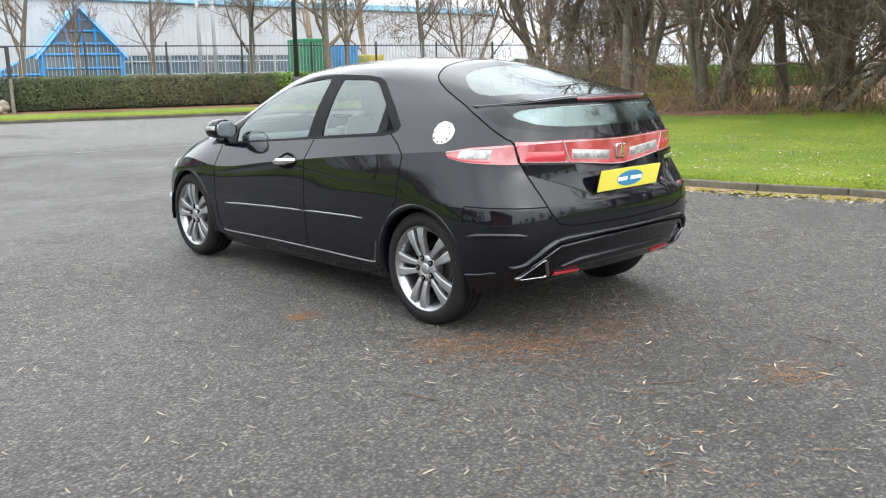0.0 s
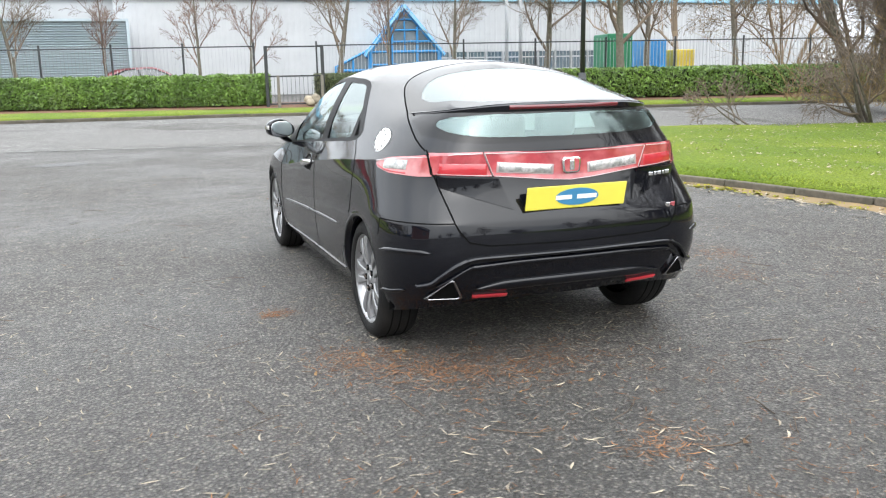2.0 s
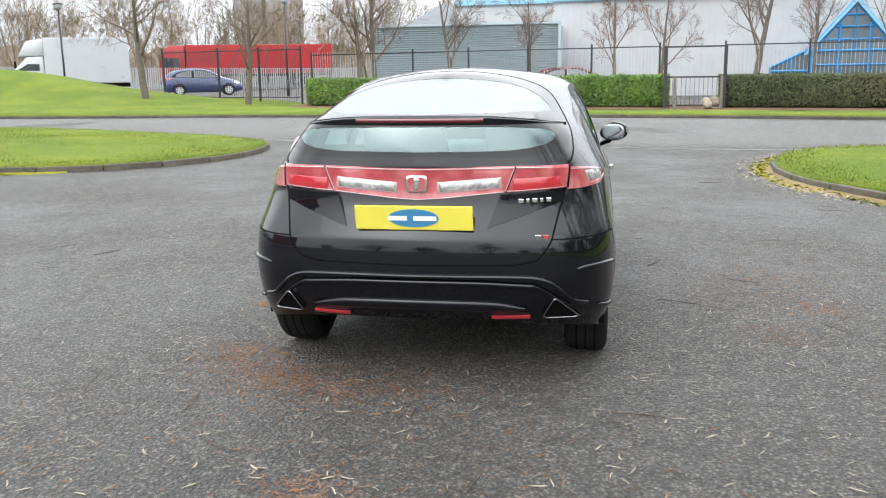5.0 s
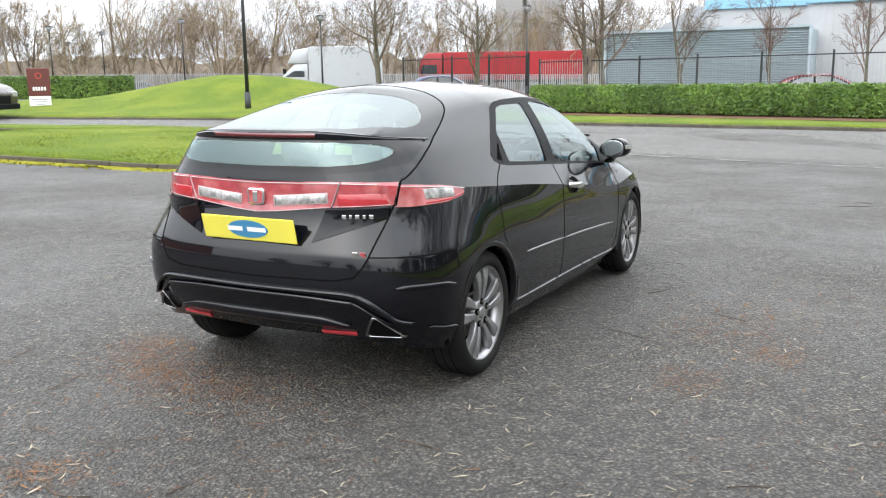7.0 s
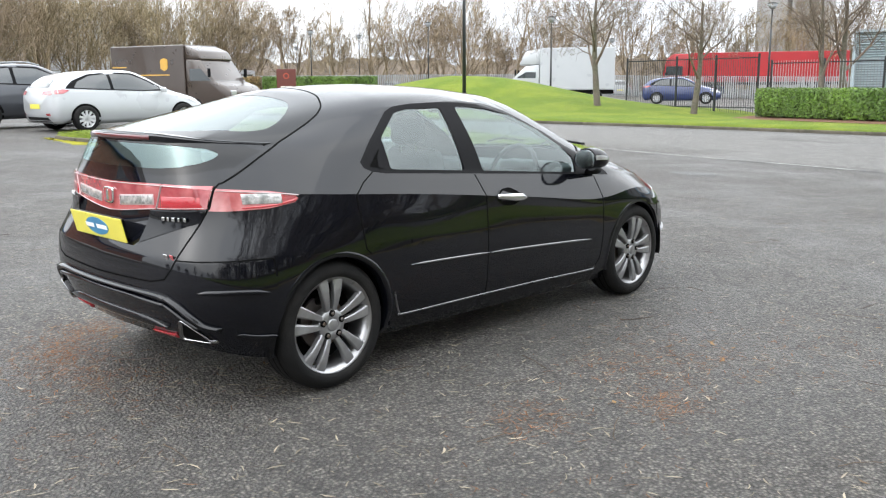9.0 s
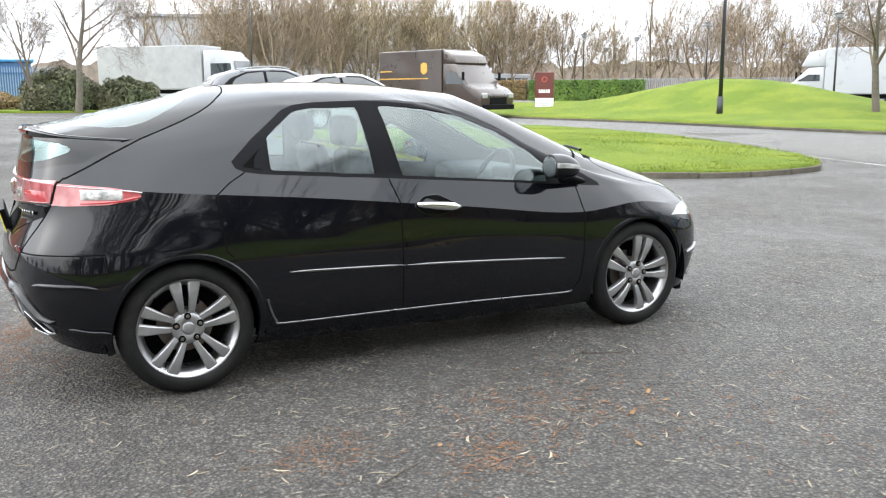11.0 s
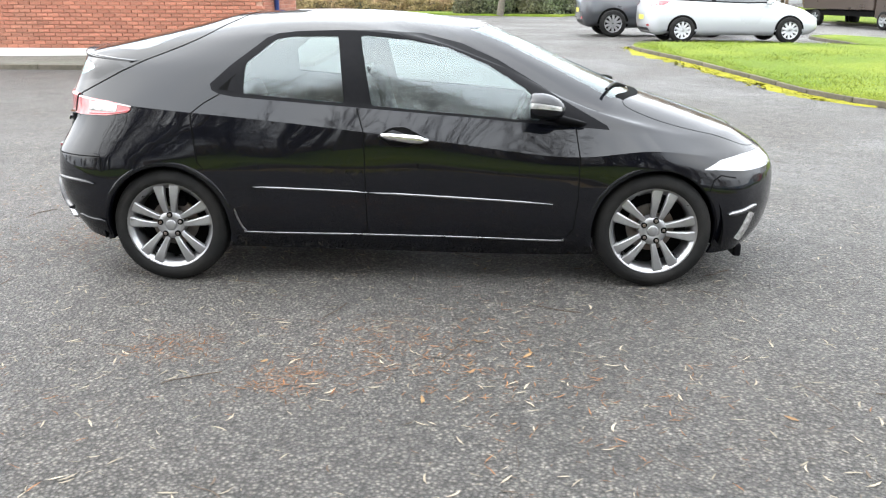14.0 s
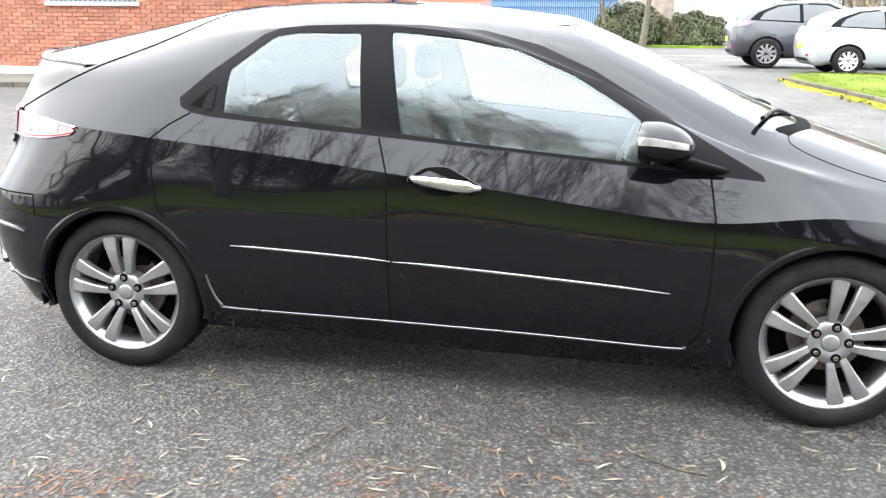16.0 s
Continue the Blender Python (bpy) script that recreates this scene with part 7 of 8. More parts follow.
for x, y in ((14.5, 31.2), (15.05, 30.9)):
    bm = bmesh.new()
    cyl(bm, (0, 0, 0), (0, 0, 7.5), 0.09, 0.06, 12)
    solid("flagpole", bm, M_WHITEPAINT, "plain white flagpole before the offices", "flagpole", pose(x, y, ground_z(x, y)), "two flagpoles", smooth=True)
for nm, x, y, w, h, m, lab in (("container", 18.8, 29.3, 1.1, 2.5, M_GREENBOX, "green steel container beyond the hedge"), ("container", 21.1, 30.0, 0.9, 2.25, M_BLUEFRAME, "blue steel container beyond the hedge"),
                               ("skip", 22.4, 29.6, 0.8, 1.8, M_YELLOW, "yellow steel skip beyond the hedge")):
    c = thing(nm, lab, nm, pose(x, y, ground_z(x, y), 0, 0, -15))
    bm = bmesh.new()
    box(bm, (0, 0, h / 2), (w, 2.4, h), 0.04, 2)
    part("body", bm, m, c)
    for i in range(5):
        bm = bmesh.new()
        box(bm, (-w / 2 + w * (i + 0.5) / 5, -1.21, h / 2), (w / 12, 0.05, h * 0.9))
        part("rib", bm, m, c)

tower = thing("tower", "pale grey windowless industrial tower in the distance", "tower", pose(-37.5, 91.6, 0))
for x, w, h in ((-1.6, 3.4, 17), (1.9, 2.6, 15)):
    bm = bmesh.new()
    box(bm, (x, 0, h / 2), (w, 5, h), 0.05)
    part("tower_block", bm, M_TOWER, tower)
shed = thing("shed", "long pale industrial shed far behind the trees", "building", pose(-104, 27, 0, 0, 0, 76))
bm = bmesh.new()
prism(bm, [(-6, 0), (6, 0), (6, 7.6), (-6, 9.6)], "x", -14, 22)
part("wall", bm, M_CLAD, shed)
bm = bmesh.new()
prism(bm, [(-6.4, 9.7), (6.4, 7.6), (6.4, 7.9), (-6.4, 10.0)], "x", -14.4, 22.4)
part("roof", bm, M_ROOFGREY, shed)
house = thing("house", "red brick house with a grey tiled roof far off", "house", pose(-71, -13.2, 0.4, 0, 0, 0))
bm = bmesh.new()
box(bm, (0, 0, 1.9), (7, 6, 3.8))
part("wall", bm, M_BRICKREST, house)
bm = bmesh.new()
prism(bm, [(-3.4, 3.8), (3.4, 3.8), (3.4, 5.3), (-3.4, 5.3)], "x", -3.7, 3.9, 0.2)
part("roof", bm, M_SLATE, house)


def fence_run(label, pts, height, spacing, bar, material, base=0.0, post_r=0.03, rail=(0.12, 0.95), group="", infill=None):
    f = thing("fence", label, "fence", None, group)
    vs, fs = [], []
    for a, b in zip(pts, pts[1:]):
        a, b = Vector((*a, 0)), Vector((*b, 0))
        d = b - a
        n = max(1, round(d.length / 2.6))
        ang = math.degrees(math.atan2(d.y, d.x))
        for i in range(n + (1 if b.xy == Vector(pts[-1]) else 0)):
            p = a + d * (i / n)
            bm = bmesh.new()
            box(bm, (0, 0, height / 2), (2 * post_r, 2 * post_r, height + 0.08), 0.006)
            o = part("post", bm, material, f)
            o.matrix_basis = pose(p.x, p.y, ground_z(p.x, p.y) + base, 0, 0, ang)
        for k in rail:
            bm = bmesh.new()
            za, zb = ground_z(a.x, a.y) + base + height * k, ground_z(b.x, b.y) + base + height * k
            sweep(bm, [(a.x, a.y, za), (b.x, b.y, zb)], [(-0.015, -0.02), (0.015, -0.02), (0.015, 0.02), (-0.015, 0.02)])
            part("rail", bm, material, f)
        m = int(d.length / spacing)
        for i in range(m):
            p = a + d * ((i + 0.5) / m)
            z = ground_z(p.x, p.y) + base
            k = len(vs)
            for q in ((-bar, -bar), (bar, -bar), (bar, bar), (-bar, bar)):
                vs.append((p.x + q[0], p.y + q[1], z + 0.05))
            for q in ((-bar, -bar), (bar, -bar), (bar, bar), (-bar, bar)):
                vs.append((p.x + q[0], p.y + q[1], z + height))
            fs += [(k + j, k + (j + 1) % 4, k + 4 + (j + 1) % 4, k + 4 + j) for j in range(4)]
    bars = new("fence_infill", pydata("fence_infill", vs, fs, infill or material, False))
    bars.parent = f
    bars["kind"] = "stuff"
    return f


fence_run("grey steel railing fence with dark posts behind the laurel hedge", [(-11.5, hedge_y(-11.5) + 2.3), (2.5, hedge_y(2.5) + 1.6)], 2.05, 0.125, 0.007, M_FENCE, 0.1, infill=M_GALV)
fence_run("grey steel railing fence with dark posts behind the privet hedge", [(4.6, hedge_y(4.6) + 1.6), (40, hedge_y(40) + 1.8)], 2.05, 0.125, 0.007, M_FENCE, 0.1, infill=M_GALV)
fence_run("tall black steel security fence and gates", [(-18.8, 31.1), (-15.8, 30.3), (-11.8, 29.6)], 2.35, 0.11, 0.008, M_FENCE, 0.05)
fence_run("grey steel palisade fence of the far car park", [(-66, 31), (-58, 42), (-40, 56), (-20, 66)], 1.7, 0.16, 0.035, M_GALV, 0.0)
gate = thing("gate", "open black steel pedestrian gate frame between the hedges", "gate", pose(3.5, hedge_y(3.5) - 0.3, ground_z(3.5, 24) - 0.02, 0, 0, -8))
for x in (-0.92, 0.92):
    bm = bmesh.new()
    box(bm, (x, 0, 1.0), (0.11, 0.11, 2.06), 0.01)
    part("gate_post", bm, M_FENCE, gate)
for z in (2.0, 1.05, 0.15):
    bm = bmesh.new()
    box(bm, (0, 0, z), (1.8, 0.05, 0.05), 0.006)
    part("gate_rail", bm, M_FENCE, gate)
for i in range(13):
    bm = bmesh.new()
    box(bm, (-0.82 + i * 0.137, 0, 0.6), (0.012, 0.012, 0.92))
    part("gate_bar", bm, M_FENCE, gate)
for x, y in ((2.85, 23.2), (4.25, 23.0)):
    bm = bmesh.new()
    box(bm, (0, 0, 0.55), (0.10, 0.10, 1.15), 0.015, 2, None, (0.8, 0.8))
    solid("timber_post", bm, M_BARKPALE, "short pale timber post at the hedge end", "post", pose(x, y, ground_z(x, y) - 0.06), "gate side posts")
bm = bmesh.new()
for i in range(5):
    bmesh.ops.create_icosphere(bm, subdivisions=2, radius=0.16, matrix=pose(RNG.uniform(-.2, .2), RNG.uniform(-.1, .1), 0.12 + 0.05 * i) @ Matrix.Diagonal((1, 0.9, 0.8, 1)))
for v in bm.verts:
    v.co += v.co.normalized() * 0.06 * noise.noise(v.co * 7)
solid("rubbish_bag", bm, M_STRAW, "crumpled pale rubbish bag by the gate", "bag", pose(4.05, 23.4, ground_z(4, 23.4) - 0.01), smooth=True)
# blue palisade and store in the west
pal = thing("palisade_fence", "bright blue steel palisade fence", "fence", pose(0, 0, 0))
bm = bmesh.new()
prism(bm, [(-0.035, 0), (0.035, 0), (0.035, 2.15), (0, 2.3), (-0.035, 2.15)], "x", -0.006, 0.006)
me_p = mesh_of("pale", bm, M_BLUEPALE)
for i in range(70):
    o = new("pale", me_p)
    o.parent = pal
    o.matrix_basis = pose(-54.3, -9.0 + i * 0.14, 0.62)
for z in (1.0, 2.5):
    bm = bmesh.new()
    box(bm, (-54.24, -4.1, z), (0.05, 9.9, 0.06))
    part("rail", bm, M_BLUESTORE, pal)
fence_run("weathered grey palisade fence beside the blue one", [(-54.3, -9.2), (-54.0, -16)], 2.2, 0.14, 0.03, M_GALV, 0.2)
store = thing("store", "low blue steel store behind the palisade", "store", pose(-57.5, -4.6, 0.6))
bm = bmesh.new()
box(bm, (0, 0, 1.3), (3, 8.2, 2.6), 0.04)
part("body", bm, M_BLUESTORE, store)
bm = bmesh.new()
box(bm, (0, 0, 2.68), (3.3, 8.6, 0.16), 0.03)
part("roof", bm, M_BLUEFRAME, store)


def lamp_post(x, y, h, r, label, head=True, pole_mat=None):
    l = thing("street_lamp", label, "lamp post", pose(x, y, ground_z(x, y) + 0.08))
    bm = bmesh.new()
    cyl(bm, (0, 0, 0), (0, 0, h), r, r * 0.6, 12)
    part("pole", bm, pole_mat or M_FENCE, l, "", True)
    bm = bmesh.new()
    cyl(bm, (0, 0, 0), (0, 0, 0.9), r * 1.5, r * 1.45, 12)
    part("base_sleeve", bm, pole_mat or M_FENCE, l, "", True)
    if head:
        bm = bmesh.new()
        cyl(bm, (0, 0, h), (0, 0, h + 0.28), 0.12, 0.26, 14)
        part("lantern", bm, M_GALV, l, "", True)
        bm = bmesh.new()
        cyl(bm, (0, 0, h + 0.28), (0, 0, h + 0.36), 0.30, 0.12, 14)
        part("lantern_cap", bm, M_FENCE, l, "", True)
    return l


lamp_post(-21.3, 22.9, 8.5, 0.085, "tall black steel street lamp on the grass verge", False)
lamp_post(12.3, 20.2, 8.5, 0.085, "tall black steel street lamp beside the hedge", False)
for x, y, h in ((-46.1, 44.9, 5.2), (-26.5, 35.3, 4.5), (-16.6, 40.8, 4.9), (-57.5, 47.4, 4.8), (-69.1, 49.0, 4.2), (-53.2, 12.6, 7.5), (-52, 38, 4.6)):
    lamp_post(x, y, h, 0.06, "slim black car park lamp with a cup lantern", True)
for x, y, h in ((-60, 46, 4.0), (-50, 52, 4.4), (-38, 58, 4.2), (-66, 40, 3.9)):
    lamp_post(x, y, h, 0.05, "slim pale grey lighting column", True, M_GALV)
# sign board
sg = thing("sign_board", "dark red entrance sign with white lower panel", "sign", pose(-33.9, 22.9, ground_z(-34, 23) + 0.12, 0, 0, 50))
bm = bmesh.new()
box(bm, (0, 0, 1.22), (0.98, 0.12, 1.30), 0.02)
part("panel", bm, M_SIGN, sg)
bm = bmesh.new()
box(bm, (0, -0.0, 0.30), (0.94, 0.10, 0.56), 0.01)
lowp = part("lower_panel", bm, M_WHITE, sg, "white lower panel")
bm = bmesh.new()
lathe(bm, [(0.10, 0), (0.10, 0.012), (0.15, 0.012), (0.15, 0)], 28, True)
o = part("mark", bm, M_SIGNMARK, sg, "round red mark")
o.matrix_basis = pose(0, -0.062, 1.52, 0, 0, -90)
for i in range(5):
    bm = bmesh.new()
    box(bm, (-0.24 + i * 0.12, -0.064, 0.92), (0.085, 0.01, 0.17))
    part("letter_bar", bm, M_WHITE, sg, "white bar of lettering")
for i in range(3):
    bm = bmesh.new()
    box(bm, (0, -0.054, 0.42 - i * 0.11), (0.7 - 0.15 * i, 0.008, 0.035))
    part("print_bar", bm, M_ROOFGREY, lowp)

# ---- parked vehicles and lorries ----
def plain_wheel(parent, x, y, r, w, sx, rim=None, spokes=5):
    hub = new("wheel")
    hub.parent = parent
    hub.matrix_basis = pose(x, y, r, 0, 0, 0 if sx > 0 else 180)
    bm = bmesh.new()
    lathe(bm, [(r * .66, w * .5), (r * .9, w * .52), (r * .98, w * .4), (r, w * .2), (r, -w * .2), (r * .97, -w * .45), (r * .66, -w * .5)], 28)
    part("tyre", bm, M_RUBBER, hub, "", True)
    bm = bmesh.new()
    lathe(bm, [(r * .60, -w * .3), (r * .60, w * .30), (r * .66, w * .46), (r * .69, w * .48), (r * .69, w * .3)], 28)
    part("rim", bm, rim or M_RIMGREY, hub, "", True)
    bm = bmesh.new()
    lathe(bm, [(0.001, -w * .1), (r * .62, -w * .1)], 24)
    part("wheel_back", bm, M_UNDER, hub)
    for k in range(spokes):
        a = radians(90 + 360 * k / spokes)
        bm = bmesh.new()
        box(bm, (w * .36, r * .36, 0), (w * .14, r * .62, r * .17), 0, 1, None)
        bmesh.ops.rotate(bm, verts=bm.verts[:], cent=(0, 0, 0), matrix=Euler((a, 0, 0)).to_matrix())
        part("spoke", bm, rim or M_RIMGREY, hub)


STATIONS = ((-2.13, .44, .66, .62, .88, .62, .92, .50), (-2.04, .28, .82, .60, .97, .74, 1.06, .56), (-1.78, .22, .872, .60, 1.00, .80, 1.28, .585), (-1.30, .20, .888, .60, .99, .82, 1.415, .59),
            (-.50, .19, .89, .58, .965, .825, 1.47, .60), (.10, .19, .89, .57, .935, .825, 1.452, .59), (.62, .19, .885, .56, .915, .82, 1.255, .61), (1.05, .19, .88, .55, .895, .80, 1.03, .66),
            (1.45, .20, .87, .54, .835, .76, .905, .60), (1.88, .22, .81, .50, .715, .66, .775, .50), (2.13, .30, .60, .46, .59, .52, .63, .40))


def parked_car(label, paint, m, sy=1.0, sz=1.0, r=0.315, rim=None, rails=False):
    """A five-door car lofted through stations along its length; sy and sz stretch it."""
    c = thing("parked_car", label, "car", m)
    st = np.array(STATIONS)
    rows = []
    for q in st:
        y, zl, w, zm, zb, wb, zr, wr = q
        rows.append([(0, y, zl), (w * .88, y, zl), (w, y, zl + .12), (w, y, zm), (wb + (w - wb) * .4, y, zb - .06), (wb, y, zb), ((wb + wr) / 2 + .015, y, (zb + zr) / 2), (wr + .02, y, zr - .055), (wr * .8, y, zr), (0, y, zr + .014)])
    a = np.array(rows)
    k = a.shape[1]
    fine = spline(a.reshape(len(st), -1), st[:, 0], np.linspace(st[0, 0], st[-1, 0], 45)).reshape(45, k, 3)
    fine[:, :, 1] *= sy
    fine[:, :, 2] = fine[:, :, 2] * sz + (0.05 if sz > 1 else 0)
    bm = bmesh.new()
    ring = []
    for sec in fine:
        right = [bm.verts.new(p) for p in sec]
        ring.append(right + [bm.verts.new((-p[0], p[1], p[2])) for p in sec[-2:0:-1]])
    for p, q in zip(ring, ring[1:]):
        for i in range(len(p)):
            j = (i + 1) % len(p)
            bm.faces.new((p[i], p[j], q[j], q[i]))
    bm.faces.new(ring[0])
    bm.faces.new(ring[-1])
    bmesh.ops.recalc_face_normals(bm, faces=bm.faces[:])
    tree_ = BVHTree.FromBMesh(bm)
    part("body", bm, paint, c, "", True)
    fit_ = lambda poly: [(u * sy if ax == "x" else u, v * sz + (0.05 if sz > 1 else 0)) for u, v in poly]

    def lay(name, poly, axis, side, material, lift, lab=""):
        """A piece laid on the body, its outline seen along an axis from one side."""
        g = bmesh.new()
        g.faces.new([g.verts.new((0, u, v) if axis == "x" else (u, 0, v)) for u, v in poly])
        us, vs_ = [p[0] for p in poly], [p[1] for p in poly]
        for no, lo, hi in (((0, 1, 0) if axis == "x" else (1, 0, 0), min(us), max(us)), ((0, 0, 1), min(vs_), max(vs_))):
            t = lo + 0.08
            while t < hi:
                bmesh.ops.bisect_plane(g, geom=g.verts[:] + g.edges[:] + g.faces[:], plane_co=tuple(e * t for e in no), plane_no=no)
                t += 0.08
        d = Vector((-side, 0, 0)) if axis == "x" else Vector((0, -side, 0))
        for v in g.verts:
            o = Vector((side * 3, v.co.y, v.co.z)) if axis == "x" else Vector((v.co.x, side * 5, v.co.z))
            hit = tree_.ray_cast(o, d)[0]
            if hit:
                v.co = hit - d * lift
        bad = [v for v in g.verts if (abs(v.co.x) < 0.05 if axis == "x" else abs(v.co.y) < 0.3)]
        bmesh.ops.delete(g, geom=bad, context="VERTS")
        bmesh.ops.recalc_face_normals(g, faces=g.faces[:])
        return part(name, g, material, c, lab, True)

    ax = "x"
    for sx in (-1, 1):
        frame_ = fit_([(-1.74, 1.035), (-1.52, 1.22), (-1.10, 1.375), (-.5, 1.425), (.06, 1.405), (.52, 1.22), (.98, .965), (.30, .955), (-.6, .985)])
        lay("window_trim", rounded(frame_, 0.05), "x", sx, M_BLACKTRIM, 0.004, "black window surround")
        for w in ([(-1.52, 1.05), (-1.40, 1.20), (-1.08, 1.335), (-.62, 1.385), (-.60, 1.015)], [(-.52, 1.01), (-.54, 1.39), (.03, 1.37), (.44, 1.21), (.80, 1.00), (.3, .985)]):
            lay("side_window", rounded(fit_(w), 0.04), "x", sx, M_CARGLASS, 0.010, "dark side window")
        for y in (-1.31, 1.34):
            # no opening is cut: a black disc on the flank paints the arch's shade
            lay("wheel_arch", [(y * sy + r * 1.16 * math.cos(t), max(0.2, r + r * 1.16 * math.sin(t))) for t in [2 * math.pi * i / 26 for i in range(26)]], "x", sx, M_UNDER, 0.004, "dark wheel arch")
            plain_wheel(c, sx * 0.835, y * sy, r, 0.2, sx, rim, 10)
        for nm, poly, mt in (("tail_lamp", [(-2.06, .90), (-2.06, 1.0), (-1.80, 1.02), (-1.62, 1.0), (-1.80, .92)], M_LAMPRED), ("headlamp", [(1.52, .74), (1.70, .78), (2.02, .70), (2.08, .62), (1.80, .63)], M_HEADLAMP),
                             ("door_handle", [(-.42, .86), (-.42, .89), (-.24, .885), (-.24, .855)], paint), ("door_handle", [(.50, .83), (.50, .86), (.68, .85), (.68, .82)], paint)):
            lay(nm, fit_(poly), "x", sx, mt, 0.014, "" if nm == "door_handle" else nm.replace("_", " ").replace("tail", "red tail").replace("headlamp", "clear headlamp"))
        bm = bmesh.new()
        box(bm, (sx * 0.93, 0.78 * sy, 0.99 * sz), (0.19, 0.11, 0.13), 0.035, 3, None, (0.85, 0.8))
        part("door_mirror", bm, paint, c, "", True)
        if rails:
            bm = bmesh.new()
            tube(bm, smooth_path([(sx * 0.56, -1.25 * sy, 1.40 * sz + .07), (sx * 0.575, -.9 * sy, 1.475 * sz + .07), (sx * 0.575, -.2 * sy, 1.50 * sz + .07), (sx * 0.565, .16 * sy, 1.43 * sz + .07)], 5), 0.02, 6)
            part("roof_rail", bm, M_GALV, c, "silver roof rail", True)
    ax = "y"
    lay("rear_screen", rounded(fit_([(-.55, 1.06), (.55, 1.06), (.48, 1.33), (-.48, 1.33)]), 0.06), "y", -1, M_CARGLASS, 0.012)
    lay("windscreen", rounded(fit_([(-.62, 1.03), (.62, 1.03), (.50, 1.40), (-.50, 1.40)]), 0.05), "y", 1, M_CARGLASS, 0.012)
    for sx in (-1, 1):
        lay("tail_lamp", fit_([(sx * .44, .90), (sx * .44, .97), (sx * .74, 1.0), (sx * .74, .88)]), "y", -1, M_LAMPRED, 0.014, "red tail lamp")
        lay("reflector", fit_([(sx * .55, .40), (sx * .55, .45), (sx * .70, .46), (sx * .70, .40)]), "y", -1, M_LAMPRED, 0.012)
    lay("bumper_skirt", fit_([(-.6, .24), (.6, .24), (.55, .36), (-.55, .36)]), "y", -1, M_BLACKTRIM, 0.012)
    lay("grille", fit_([(-.45, .36), (.45, .36), (.5, .48), (-.5, .48)]), "y", 1, M_BLACKTRIM, 0.012)
    lay("number_plate", fit_([(-.26, .56), (.26, .56), (.26, .67), (-.26, .67)]), "y", -1, M_PLATE, 0.016, "plain yellow number plate")
    return c


parked_car("silvery white parked hatchback with alloy wheels", M_WHITEPAINT, pose(-18.05, 6.5, ground_z(-18, 6.5), 0, 0, 3))
parked_car("dark grey parked estate-style off-roader with silver roof rails", M_GREYPAINT, pose(-21.0, 5.3, ground_z(-21, 5.3), 0, 0, 2), 1.06, 1.10, 0.37, M_SPOKE, True)
parked_car("dark blue parked hatchback behind the railings", M_BLUEPAINT, pose(-21.8, 41.2, 0.25, 0, 0, -62))
parked_car("dark red parked car beyond the hedge", M_DARKRED, pose(-0.6, 35.4, 0.05, 0, 0, -88))
parked_car("white parked car behind the hedge", M_WHITEPAINT, pose(27.0, 24.6, 0.2, 0, 0, 78))
for i, (x, y) in enumerate(((-56, 50), (-52.5, 53), (-47, 57.5), (-62, 44.5), (-40, 62), (-34, 65))):
    parked_car(("grey parked car in the far car park", "pale parked car in the far car park", "blue parked car in the far car park")[i % 3], (M_GREYPAINT, M_WHITEPAINT, M_BLUEPAINT)[i % 3], pose(x, y, 0.2, 0, 0, 40 + 90 * (i % 2)))


